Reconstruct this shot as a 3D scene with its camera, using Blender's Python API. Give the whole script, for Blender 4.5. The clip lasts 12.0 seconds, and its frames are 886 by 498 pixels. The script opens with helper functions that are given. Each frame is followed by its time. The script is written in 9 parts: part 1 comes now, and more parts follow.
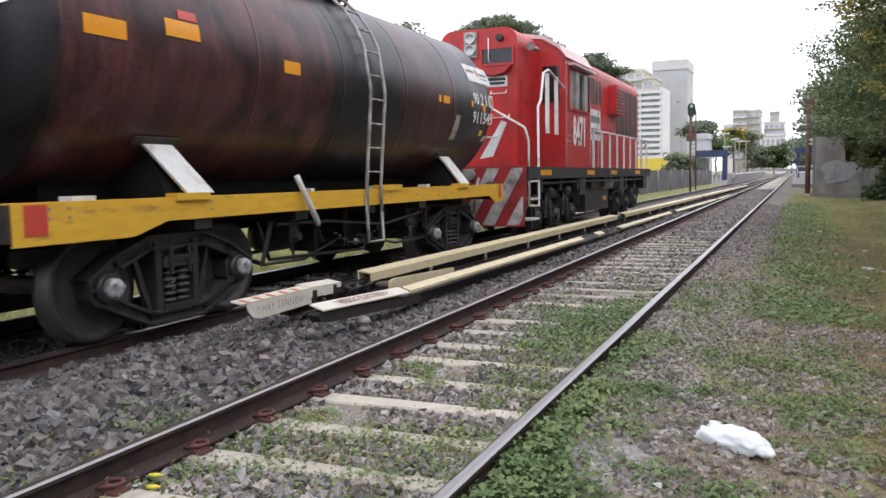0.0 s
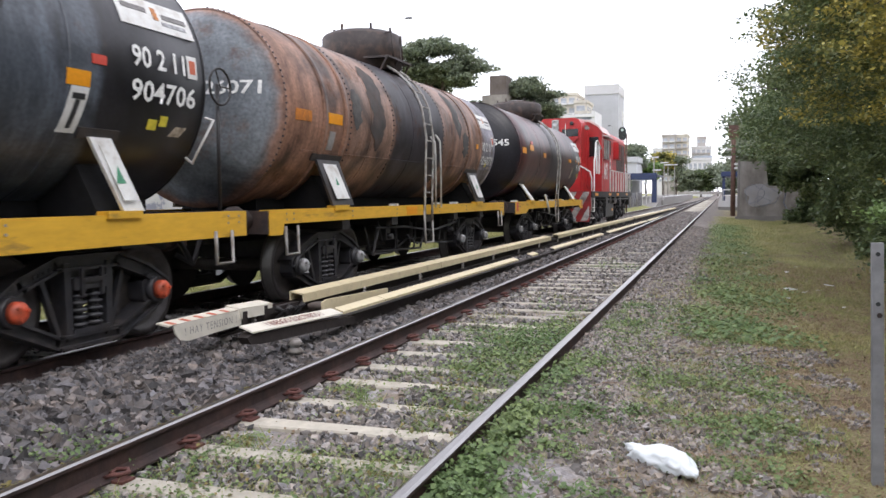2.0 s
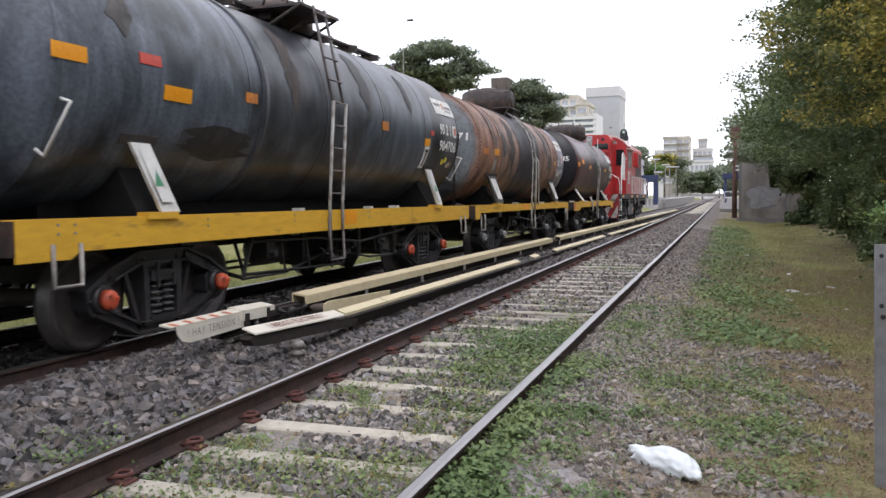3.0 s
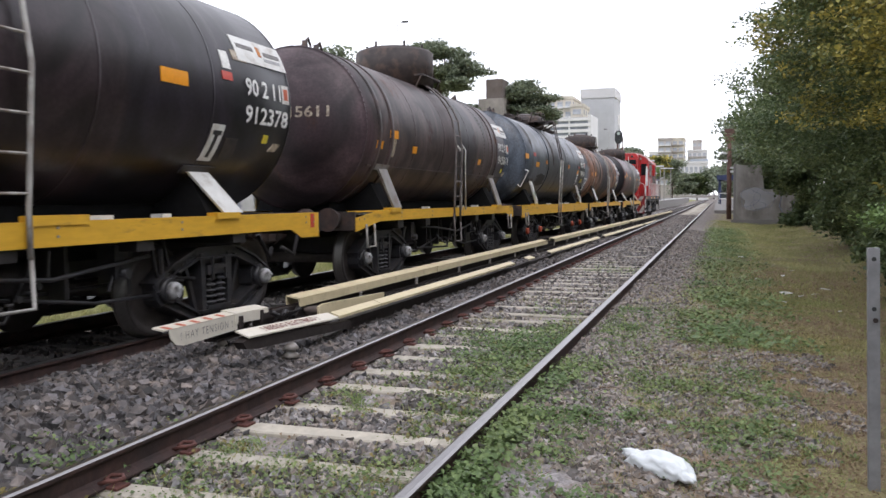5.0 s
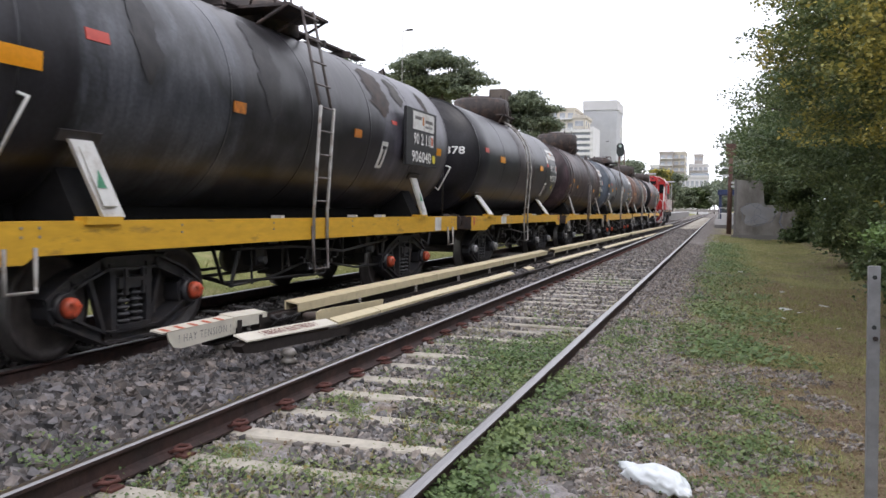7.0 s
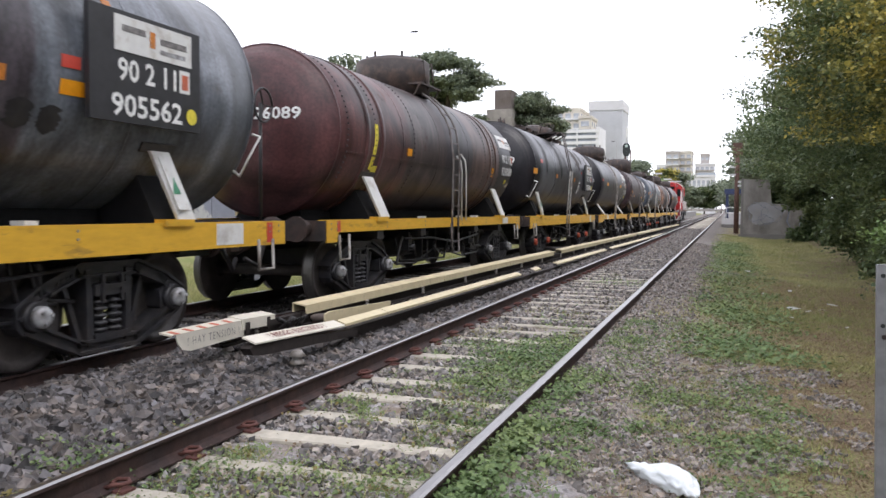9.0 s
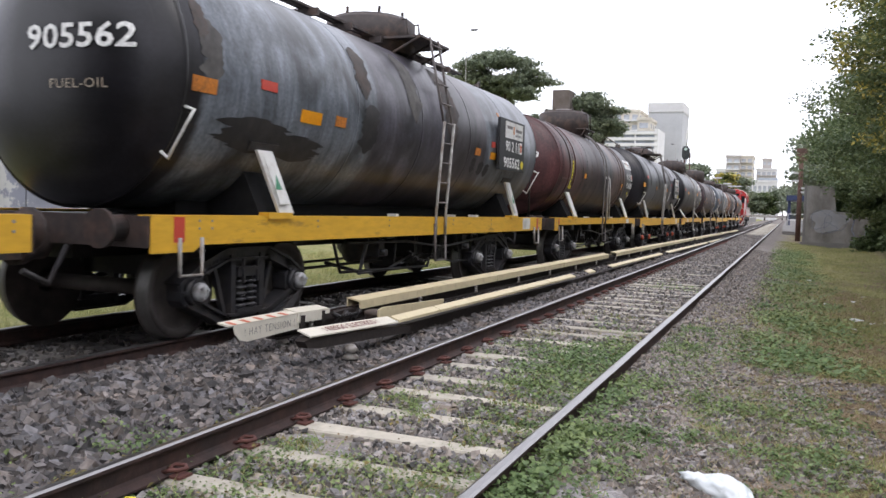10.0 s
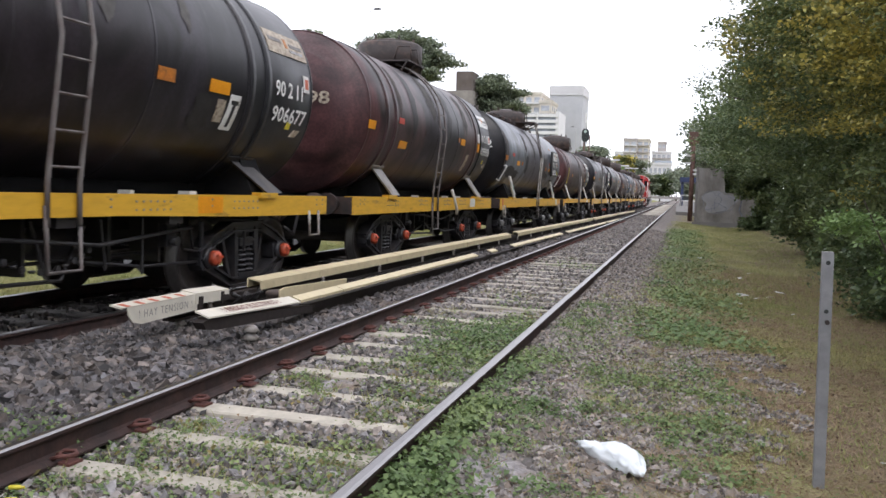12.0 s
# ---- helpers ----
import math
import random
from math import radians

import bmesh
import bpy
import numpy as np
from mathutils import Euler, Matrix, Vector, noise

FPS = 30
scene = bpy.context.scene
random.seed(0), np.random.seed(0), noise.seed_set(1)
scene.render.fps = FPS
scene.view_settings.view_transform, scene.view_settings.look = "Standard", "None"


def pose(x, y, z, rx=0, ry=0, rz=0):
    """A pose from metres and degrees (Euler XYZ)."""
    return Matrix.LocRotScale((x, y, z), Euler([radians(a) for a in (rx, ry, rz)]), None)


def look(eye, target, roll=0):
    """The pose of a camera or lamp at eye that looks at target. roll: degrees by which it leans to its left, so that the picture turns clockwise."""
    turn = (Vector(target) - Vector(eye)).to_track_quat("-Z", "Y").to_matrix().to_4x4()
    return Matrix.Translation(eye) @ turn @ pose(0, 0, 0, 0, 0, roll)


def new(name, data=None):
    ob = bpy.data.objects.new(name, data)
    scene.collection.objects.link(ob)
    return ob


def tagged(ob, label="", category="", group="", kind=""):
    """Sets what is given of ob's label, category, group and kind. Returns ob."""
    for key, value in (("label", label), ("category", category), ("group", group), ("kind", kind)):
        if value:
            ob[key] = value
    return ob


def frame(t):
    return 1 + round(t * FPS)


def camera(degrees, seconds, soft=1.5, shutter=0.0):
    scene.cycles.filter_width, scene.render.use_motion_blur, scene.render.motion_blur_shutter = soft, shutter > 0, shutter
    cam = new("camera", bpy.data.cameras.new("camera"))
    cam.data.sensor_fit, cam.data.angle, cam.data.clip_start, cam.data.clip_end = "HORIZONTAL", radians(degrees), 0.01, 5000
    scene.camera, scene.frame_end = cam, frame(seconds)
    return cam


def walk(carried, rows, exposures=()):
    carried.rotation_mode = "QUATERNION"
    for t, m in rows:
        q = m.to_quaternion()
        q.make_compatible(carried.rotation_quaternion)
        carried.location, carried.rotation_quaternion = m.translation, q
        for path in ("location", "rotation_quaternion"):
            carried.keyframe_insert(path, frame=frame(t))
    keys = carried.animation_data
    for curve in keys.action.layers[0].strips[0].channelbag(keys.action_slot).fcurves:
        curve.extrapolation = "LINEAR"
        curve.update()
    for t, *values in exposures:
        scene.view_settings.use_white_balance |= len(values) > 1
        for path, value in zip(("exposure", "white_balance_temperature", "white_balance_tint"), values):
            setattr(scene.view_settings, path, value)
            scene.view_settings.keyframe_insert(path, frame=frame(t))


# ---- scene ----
cam = camera(56.1, 12.0, 1.5, 0.1)
PATH = [
    (0, (0.05, 0.004, 1.492), (-0.735, 1.835, 1.315), -1.2),
    (0.5, (0.055, 0.009, 1.486), (-0.699, 1.853, 1.302), -1.4),
    (1, (0.042, 0.015, 1.481), (-0.725, 1.853, 1.293), -0.6),
    (1.5, (0.047, 0.035, 1.48), (-0.672, 1.892, 1.29), -0.7),
    (2, (0.054, 0.044, 1.493), (-0.587, 1.934, 1.362), -0.7),
    (2.5, (0.059, 0.047, 1.493), (-0.568, 1.942, 1.365), -0.6),
    (3, (0.045, 0.04, 1.491), (-0.599, 1.929, 1.365), -0.7),
    (5, (0.053, 0.052, 1.502), (-0.58, 1.945, 1.379), -0.7),
    (5.5, (0.048, 0.056, 1.494), (-0.553, 1.959, 1.369), -0.5),
    (6, (0.057, 0.053, 1.496), (-0.527, 1.961, 1.361), -0.2),
    (6.5, (0.052, 0.033, 1.492), (-0.545, 1.937, 1.358), 0.1),
    (7, (0.044, 0.051, 1.503), (-0.588, 1.945, 1.4), 0.6),
    (7.2, (0.038, 0.041, 1.501), (-0.593, 1.937, 1.424), 0.5),
    (9, (0.042, 0.036, 1.503), (-0.605, 1.926, 1.403), 0.2),
    (9.5, (0.028, 0.016, 1.512), (-0.685, 1.882, 1.414), 0.2),
    (10, (0.022, 0.024, 1.509), (-0.743, 1.868, 1.403), 1.7),
    (10.5, (0.024, 0.029, 1.505), (-0.698, 1.889, 1.367), 1.5),
    (11, (0.05, 0.043, 1.504), (-0.577, 1.938, 1.379), 1.2),
    (11.5, (0.055, 0.039, 1.503), (-0.51, 1.955, 1.391), 0.7),
    (12, (0.048, 0.029, 1.484), (-0.5, 1.947, 1.34), 1.8),
]
walk(cam, [(t, look(eye, target, roll)) for t, eye, target, roll in PATH],
     ((0, 0.15, 6380, 14), (0.5, 0.22, 6380, 14), (2.0, 0.26, 6380, 14), (2.5, 0.06, 6380, 14), (3.0, 0.02, 6380, 14), (7.0, 0.0, 6380, 14), (9.0, 0.18, 6380, 14), (10.0, 0.16, 6380, 14), (11.0, 0.18, 6380, 14), (12.0, 0.12, 6380, 14)))

# ---- world, sun, exposure ----
world = bpy.data.worlds.new("overcast_sky")
scene.world = world
world.use_nodes = True
wn = world.node_tree
wn.nodes.clear()
w_sky = wn.nodes.new("ShaderNodeTexSky")
w_sky.sky_type = "NISHITA"
w_sky.sun_disc = False
w_sky.sun_elevation = radians(48)
w_sky.sun_rotation = radians(120)
w_dim = wn.nodes.new("ShaderNodeMix")
w_dim.data_type = "RGBA"
w_dim.blend_type = "MULTIPLY"
w_dim.inputs[0].default_value = 1.0
w_dim.inputs[7].default_value = (0.1, 0.1, 0.1, 1)
w_mix = wn.nodes.new("ShaderNodeMix")
w_mix.data_type = "RGBA"
w_mix.inputs[0].default_value = 0.86
w_mix.inputs[7].default_value = (1.15, 1.17, 1.235, 1)
w_bg = wn.nodes.new("ShaderNodeBackground")
w_out = wn.nodes.new("ShaderNodeOutputWorld")
wn.links.new(w_sky.outputs[0], w_dim.inputs[6])
wn.links.new(w_dim.outputs[2], w_mix.inputs[6])
wn.links.new(w_mix.outputs[2], w_bg.inputs[0])
wn.links.new(w_bg.outputs[0], w_out.inputs[0])
w_bg.inputs[1].default_value = 1.56

sun_data = bpy.data.lights.new("sun", "SUN")
sun_data.energy = 0.8
sun_data.angle = radians(25)
sun_data.color = (1.0, 0.97, 0.92)
sun = new("sun", sun_data)
sun.matrix_world = look((30, -20, 60), (0, 10, 0))
scene.view_settings.exposure = 0.0

# ---- mesh helpers ----
TRACK = -2.173          # centre of the near track
TRAIN = -6.213          # centre of the train's track
RAIL = 0.17             # height of the rail heads of the near track
GAUGE = 1.746           # between the rail heads' centres


def left_level(y):
    """Height of the train's track against the near one: it falls gently away."""
    return 0.02 - 0.0045 * max(-20, min(y, 40)) - 0.003 * max(0, y - 40)


def box(bm, x0, x1, y0, y1, z0, z1, m=None):
    vs = [bm.verts.new((x, y, z)) for x in (x0, x1) for y in (y0, y1) for z in (z0, z1)]
    for f in ((0, 1, 3, 2), (4, 6, 7, 5), (0, 4, 5, 1), (2, 3, 7, 6), (0, 2, 6, 4), (1, 5, 7, 3)):
        bm.faces.new([vs[i] for i in f])
    if m:
        bmesh.ops.transform(bm, matrix=m, verts=vs)
    return vs


def prism(bm, pts, axis, a, b):
    """A polygon in the plane across an axis, drawn out from a to b. axis x: (y, z); y: (x, z); z: (x, y)."""
    def at(p, h):
        return (h, *p) if axis == "x" else (p[0], h, p[1]) if axis == "y" else (*p, h)
    lo, hi = [bm.verts.new(at(p, a)) for p in pts], [bm.verts.new(at(p, b)) for p in pts]
    n = len(pts)
    bm.faces.new(lo)
    bm.faces.new(hi[::-1])
    for i in range(n):
        bm.faces.new((lo[i], hi[i], hi[(i + 1) % n], lo[(i + 1) % n]))
    return lo + hi


def rod(bm, p, q, r, r2=None, n=8, caps=True):
    """A round bar from p to q."""
    p, q = Vector(p), Vector(q)
    r2 = r if r2 is None else r2
    turn = (q - p).to_track_quat("Z", "Y").to_matrix()
    rings = []
    for c, rr in ((p, r), (q, r2)):
        rings.append([bm.verts.new(c + turn @ Vector((rr * math.cos(2 * math.pi * i / n), rr * math.sin(2 * math.pi * i / n), 0))) for i in range(n)])
    for i in range(n):
        f = bm.faces.new((rings[0][i], rings[0][(i + 1) % n], rings[1][(i + 1) % n], rings[1][i]))
        f.smooth = n > 6
    if caps:
        bm.faces.new(rings[0][::-1])
        bm.faces.new(rings[1])
    return rings


def wire(bm, pts, r, n=6):
    """A bent bar through the points, in one piece."""
    pts = [Vector(p) for p in pts]
    rings, side = [], None
    for i, p in enumerate(pts):
        d = (pts[min(i + 1, len(pts) - 1)] - p).normalized() + (p - pts[max(i - 1, 0)]).normalized()
        d.normalize()
        if side is None:
            side = d.orthogonal()
        side = (side - d * side.dot(d)).normalized()
        up = d.cross(side)
        rings.append([bm.verts.new(p + r * (side * math.cos(2 * math.pi * k / n) + up * math.sin(2 * math.pi * k / n))) for k in range(n)])
    for A, B in zip(rings, rings[1:]):
        for k in range(n):
            bm.faces.new((A[k], A[(k + 1) % n], B[(k + 1) % n], B[k])).smooth = True
    bm.faces.new(rings[0][::-1])
    bm.faces.new(rings[-1])


def bar(bm, p, q, w, h):
    """A flat bar in the y-z plane from p to q (y, z), w thick along x about x = 0 and h deep; returns its verts."""
    (y0, z0), (y1, z1) = p, q
    d = Vector((y1 - y0, z1 - z0)).normalized()
    o = Vector((-d.y, d.x)) * h / 2
    pts = [(y0 + o.x, z0 + o.y), (y0 - o.x, z0 - o.y), (y1 - o.x, z1 - o.y), (y1 + o.x, z1 + o.y)]
    return prism(bm, pts, "x", -w / 2, w / 2)


def lathe(bm, prof, n, axis="y", centre=(0, 0, 0), smooth=True, cap=True):
    """Turns a profile of (along, radius) about an axis."""
    rings = []
    for a, r in prof:
        ring = []
        for i in range(n):
            t = 2 * math.pi * i / n
            c, s = r * math.cos(t), r * math.sin(t)
            v = (c, a, s) if axis == "y" else (a, c, s) if axis == "x" else (c, s, a)
            ring.append(bm.verts.new(Vector(v) + Vector(centre)))
        rings.append(ring)
    for A, B in zip(rings, rings[1:]):
        for i in range(n):
            f = bm.faces.new((A[i], A[(i + 1) % n], B[(i + 1) % n], B[i]))
            f.smooth = smooth
    if cap:
        bm.faces.new(rings[0][::-1])
        bm.faces.new(rings[-1])
    return rings


def soften(bm, width, segments=1, angle=30):
    es = [e for e in bm.edges if len(e.link_faces) == 2 and e.calc_face_angle(0) > radians(angle)]
    bmesh.ops.bevel(bm, geom=es, offset=width, segments=segments, affect="EDGES", profile=0.6)


def data_of(name, bm, material, smooth=False):
    bmesh.ops.recalc_face_normals(bm, faces=bm.faces[:])
    if smooth:
        for f in bm.faces:
            f.smooth = True
    me = bpy.data.meshes.new(name)
    bm.to_mesh(me)
    bm.free()
    for m in material if isinstance(material, (list, tuple)) else [material]:
        me.materials.append(m)
    return me


def part(name, bm, material, parent, label="", at=None, smooth=False):
    """One mesh object under a thing or a part; bm may be a mesh that is shared."""
    me = bm if isinstance(bm, bpy.types.Mesh) else data_of(name, bm, material, smooth)
    ob = new(name, me)
    ob.parent = parent
    if at is not None:
        ob.matrix_basis = at
    if label:
        tagged(ob, label)
    return ob


def thing(name, bm=None, material=None, label="", category="", group="", kind="", at=None, smooth=False):
    me = None if bm is None else bm if isinstance(bm, bpy.types.Mesh) else data_of(name, bm, material, smooth)
    ob = new(name, me)
    if at is not None:
        ob.matrix_basis = at
    return tagged(ob, label, category, group, kind)


def soup(name, verts, faces, material, smooth=False):
    """A mesh from arrays of verts and of faces with one count of corners."""
    verts, faces = np.asarray(verts, dtype=np.float32), np.asarray(faces, dtype=np.int32)
    me = bpy.data.meshes.new(name)
    me.vertices.add(len(verts))
    me.vertices.foreach_set("co", verts.ravel())
    k = faces.shape[1]
    me.loops.add(faces.size)
    me.loops.foreach_set("vertex_index", faces.ravel())
    me.polygons.add(len(faces))
    me.polygons.foreach_set("loop_start", np.arange(0, faces.size, k, dtype=np.int32))
    me.polygons.foreach_set("use_smooth", np.full(len(faces), smooth, dtype=bool))
    me.update(calc_edges=True)
    me.validate()
    me.materials.append(material)
    return me


# ---- materials ----
def shader(name, colour, rough=0.6, metal=0.0, scale=8.0, amount=0.25, bump=0.1, bump_scale=60.0, second=None, second_scale=2.0,
           second_at=0.5, second_soft=0.12, spec=0.5, random=0.0, island=False, stretch=(1, 1, 1), depth=0.004):
    """Two scales of variation over a base colour: a fine grain that lightens and darkens it, and patches of a second colour."""
    m = bpy.data.materials.new(name)
    m.use_nodes = True
    t = m.node_tree
    N, L = t.nodes, t.links
    b = N["Principled BSDF"]
    b.inputs["Roughness"].default_value = rough
    b.inputs["Metallic"].default_value = metal
    b.inputs["Specular IOR Level"].default_value = spec
    co = N.new("ShaderNodeTexCoord")
    mp = N.new("ShaderNodeMapping")
    mp.inputs["Scale"].default_value = stretch
    L.new(co.outputs["Object"], mp.inputs[0])
    n1 = N.new("ShaderNodeTexNoise")
    n1.inputs["Scale"].default_value = scale
    n1.inputs["Detail"].default_value = 6
    L.new(mp.outputs[0], n1.inputs[0])
    ramp = N.new("ShaderNodeMapRange")
    ramp.inputs[1].default_value, ramp.inputs[2].default_value = 0.25, 0.75
    ramp.inputs[3].default_value, ramp.inputs[4].default_value = 1 - amount, 1 + amount
    L.new(n1.outputs[0], ramp.inputs[0])
    mul = N.new("ShaderNodeMix")
    mul.data_type, mul.blend_type = "RGBA", "MULTIPLY"
    mul.inputs[0].default_value = 1
    mul.inputs[6].default_value = (*colour, 1)
    src = None
    if second:
        n2 = N.new("ShaderNodeTexNoise")
        n2.inputs["Scale"].default_value = second_scale
        n2.inputs["Detail"].default_value = 8
        n2.inputs["Roughness"].default_value = 0.65
        L.new(mp.outputs[0], n2.inputs[0])
        r2 = N.new("ShaderNodeMapRange")
        r2.inputs[1].default_value, r2.inputs[2].default_value = second_at - second_soft, second_at + second_soft
        L.new(n2.outputs[0], r2.inputs[0])
        mx = N.new("ShaderNodeMix")
        mx.data_type = "RGBA"
        mx.inputs[6].default_value, mx.inputs[7].default_value = (*colour, 1), (*second, 1)
        L.new(r2.outputs[0], mx.inputs[0])
        L.new(mx.outputs[2], mul.inputs[6])
    L.new(ramp.outputs[0], mul.inputs[7])
    src = mul.outputs[2]
    if random:
        info = N.new("ShaderNodeNewGeometry" if island else "ShaderNodeObjectInfo")
        rr = N.new("ShaderNodeMapRange")
        rr.inputs[3].default_value, rr.inputs[4].default_value = 1 - random, 1 + random
        L.new(info.outputs["Random Per Island" if island else "Random"], rr.inputs[0])
        m2 = N.new("ShaderNodeMix")
        m2.data_type, m2.blend_type = "RGBA", "MULTIPLY"
        m2.inputs[0].default_value = 1
        L.new(src, m2.inputs[6])
        L.new(rr.outputs[0], m2.inputs[7])
        src = m2.outputs[2]
        if island:      # some pieces warmer, some cooler
            fr = N.new("ShaderNodeMath")
            fr.operation = "MULTIPLY"
            fr.inputs[1].default_value = 7.31
            L.new(info.outputs["Random Per Island"], fr.inputs[0])
            f2 = N.new("ShaderNodeMath")
            f2.operation = "FRACT"
            L.new(fr.outputs[0], f2.inputs[0])
            tone = N.new("ShaderNodeMix")
            tone.data_type = "RGBA"
            tone.inputs[6].default_value, tone.inputs[7].default_value = (0.95, 0.98, 1.03, 1), (1.12, 1.02, 0.91, 1)
            L.new(f2.outputs[0], tone.inputs[0])
            m4 = N.new("ShaderNodeMix")
            m4.data_type, m4.blend_type = "RGBA", "MULTIPLY"
            m4.inputs[0].default_value = 1
            L.new(src, m4.inputs[6])
            L.new(tone.outputs[2], m4.inputs[7])
            src = m4.outputs[2]
    L.new(src, b.inputs["Base Color"])
    if bump:
        n3 = N.new("ShaderNodeTexNoise")
        n3.inputs["Scale"].default_value = bump_scale
        n3.inputs["Detail"].default_value = 4
        L.new(co.outputs["Object"], n3.inputs[0])
        bp = N.new("ShaderNodeBump")
        bp.inputs["Strength"].default_value = bump
        bp.inputs["Distance"].default_value = depth
        L.new(n3.outputs[0], bp.inputs["Height"])
        L.new(bp.outputs[0], b.inputs["Normal"])
    return m


def tank_paint(name, bands, rust=(0.12, 0.05, 0.025), rusty=0.5, grime=0.6, rough=0.42, ragged=0.12, washed=0.5):
    """Paint of a tank in bands along its length (y in metres, colour from there on), with rust patches, dark runs down the sides and grime."""
    m = bpy.data.materials.new(name)
    m.use_nodes = True
    t = m.node_tree
    N, L = t.nodes, t.links
    b = N["Principled BSDF"]
    b.inputs["Roughness"].default_value = rough
    b.inputs["Specular IOR Level"].default_value = 0.4
    rough += 0.06
    bands = [(y, (c[0] * 0.92, c[1] * 0.88, c[2] * (1.14 if c[2] < c[0] * 1.05 else 0.92))) for y, c in bands]
    co = N.new("ShaderNodeTexCoord")
    sep = N.new("ShaderNodeSeparateXYZ")
    L.new(co.outputs["Object"], sep.inputs[0])
    wob = N.new("ShaderNodeTexNoise")
    wob.inputs["Scale"].default_value = 5
    L.new(co.outputs["Object"], wob.inputs[0])
    add = N.new("ShaderNodeMath")
    add.operation = "MULTIPLY_ADD"
    L.new(wob.outputs[0], add.inputs[0])
    add.inputs[1].default_value = ragged
    L.new(sep.outputs[1], add.inputs[2])
    rng = N.new("ShaderNodeMapRange")
    rng.inputs[1].default_value, rng.inputs[2].default_value = -6, 6
    L.new(add.outputs[0], rng.inputs[0])
    cr = N.new("ShaderNodeValToRGB")
    els = cr.color_ramp.elements
    while len(els) > 1:
        els.remove(els[-1])
    els[0].position, els[0].color = 0.0, (*bands[0][1], 1)
    for (y, c), (_, before) in zip(bands[1:], bands):
        p = (y + ragged / 2 + 6) / 12
        e = els.new(p - 0.003)
        e.color = (*before, 1)
        e = els.new(p + 0.003)
        e.color = (*c, 1)
    L.new(rng.outputs[0], cr.inputs[0])
    # rust patches
    n1 = N.new("ShaderNodeTexNoise")
    n1.inputs["Scale"].default_value = 1.7
    n1.inputs["Detail"].default_value = 9
    n1.inputs["Roughness"].default_value = 0.7
    L.new(co.outputs["Object"], n1.inputs[0])
    r1 = N.new("ShaderNodeMapRange")
    r1.inputs[1].default_value, r1.inputs[2].default_value = 0.72 - 0.3 * rusty, 0.86 - 0.2 * rusty
    L.new(n1.outputs[0], r1.inputs[0])
    m1 = N.new("ShaderNodeMix")
    m1.data_type = "RGBA"
    L.new(r1.outputs[0], m1.inputs[0])
    L.new(cr.outputs[0], m1.inputs[6])
    m1.inputs[7].default_value = (*rust, 1)
    # runs down the sides
    mp = N.new("ShaderNodeMapping")
    mp.inputs["Scale"].default_value = (0.3, 2.6, 0.24)
    L.new(co.outputs["Object"], mp.inputs[0])
    n2 = N.new("ShaderNodeTexNoise")
    n2.inputs["Scale"].default_value = 1.6
    n2.inputs["Detail"].default_value = 6
    n2.inputs["Roughness"].default_value = 0.6
    n2.inputs["Distortion"].default_value = 0.9
    L.new(mp.outputs[0], n2.inputs[0])
    r2 = N.new("ShaderNodeMapRange")
    r2.inputs[1].default_value, r2.inputs[2].default_value = 0.42, 0.78
    r2.inputs[4].default_value = grime
    L.new(n2.outputs[0], r2.inputs[0])
    m2 = N.new("ShaderNodeMix")
    m2.data_type = "RGBA"
    L.new(r2.outputs[0], m2.inputs[0])
    L.new(m1.outputs[2], m2.inputs[6])
    m2.inputs[7].default_value = (0.010, 0.008, 0.010, 1)
    # pale washings that run down from the top of the barrel
    mp6 = N.new("ShaderNodeMapping")
    mp6.inputs["Scale"].default_value = (0.22, 6.5, 0.2)
    L.new(co.outputs["Object"], mp6.inputs[0])
    n6 = N.new("ShaderNodeTexNoise")
    n6.inputs["Scale"].default_value = 1.5
    n6.inputs["Detail"].default_value = 7
    n6.inputs["Roughness"].default_value = 0.65
    n6.inputs["Distortion"].default_value = 0.35
    L.new(mp6.outputs[0], n6.inputs[0])
    up6 = N.new("ShaderNodeMapRange")
    up6.inputs[1].default_value, up6.inputs[2].default_value = 2.4, 3.8
    up6.inputs[3].default_value, up6.inputs[4].default_value = -0.16, 0.12
    L.new(sep.outputs[2], up6.inputs[0])
    ad6 = N.new("ShaderNodeMath")
    ad6.operation = "ADD"
    L.new(n6.outputs[0], ad6.inputs[0])
    L.new(up6.outputs[0], ad6.inputs[1])
    r6 = N.new("ShaderNodeMapRange")
    r6.inputs[1].default_value, r6.inputs[2].default_value = 0.5, 0.82
    r6.inputs[4].default_value = washed
    L.new(ad6.outputs[0], r6.inputs[0])
    m6 = N.new("ShaderNodeMix")
    m6.data_type = "RGBA"
    L.new(r6.outputs[0], m6.inputs[0])
    L.new(m2.outputs[2], m6.inputs[6])
    m6.inputs[7].default_value = (0.13, 0.12, 0.118, 1)
    # fine grain
    n3 = N.new("ShaderNodeTexNoise")
    n3.inputs["Scale"].default_value = 26
    n3.inputs["Detail"].default_value = 5
    L.new(co.outputs["Object"], n3.inputs[0])
    r3 = N.new("ShaderNodeMapRange")
    r3.inputs[1].default_value, r3.inputs[2].default_value = 0.25, 0.75
    r3.inputs[3].default_value, r3.inputs[4].default_value = 0.5, 0.98
    L.new(n3.outputs[0], r3.inputs[0])
    m3 = N.new("ShaderNodeMix")
    m3.data_type, m3.blend_type = "RGBA", "MULTIPLY"
    m3.inputs[0].default_value = 1
    L.new(m6.outputs[2], m3.inputs[6])
    L.new(r3.outputs[0], m3.inputs[7])
    # broad smears and faded places
    mp4 = N.new("ShaderNodeMapping")
    mp4.inputs["Scale"].default_value = (0.75, 1.05, 0.75)
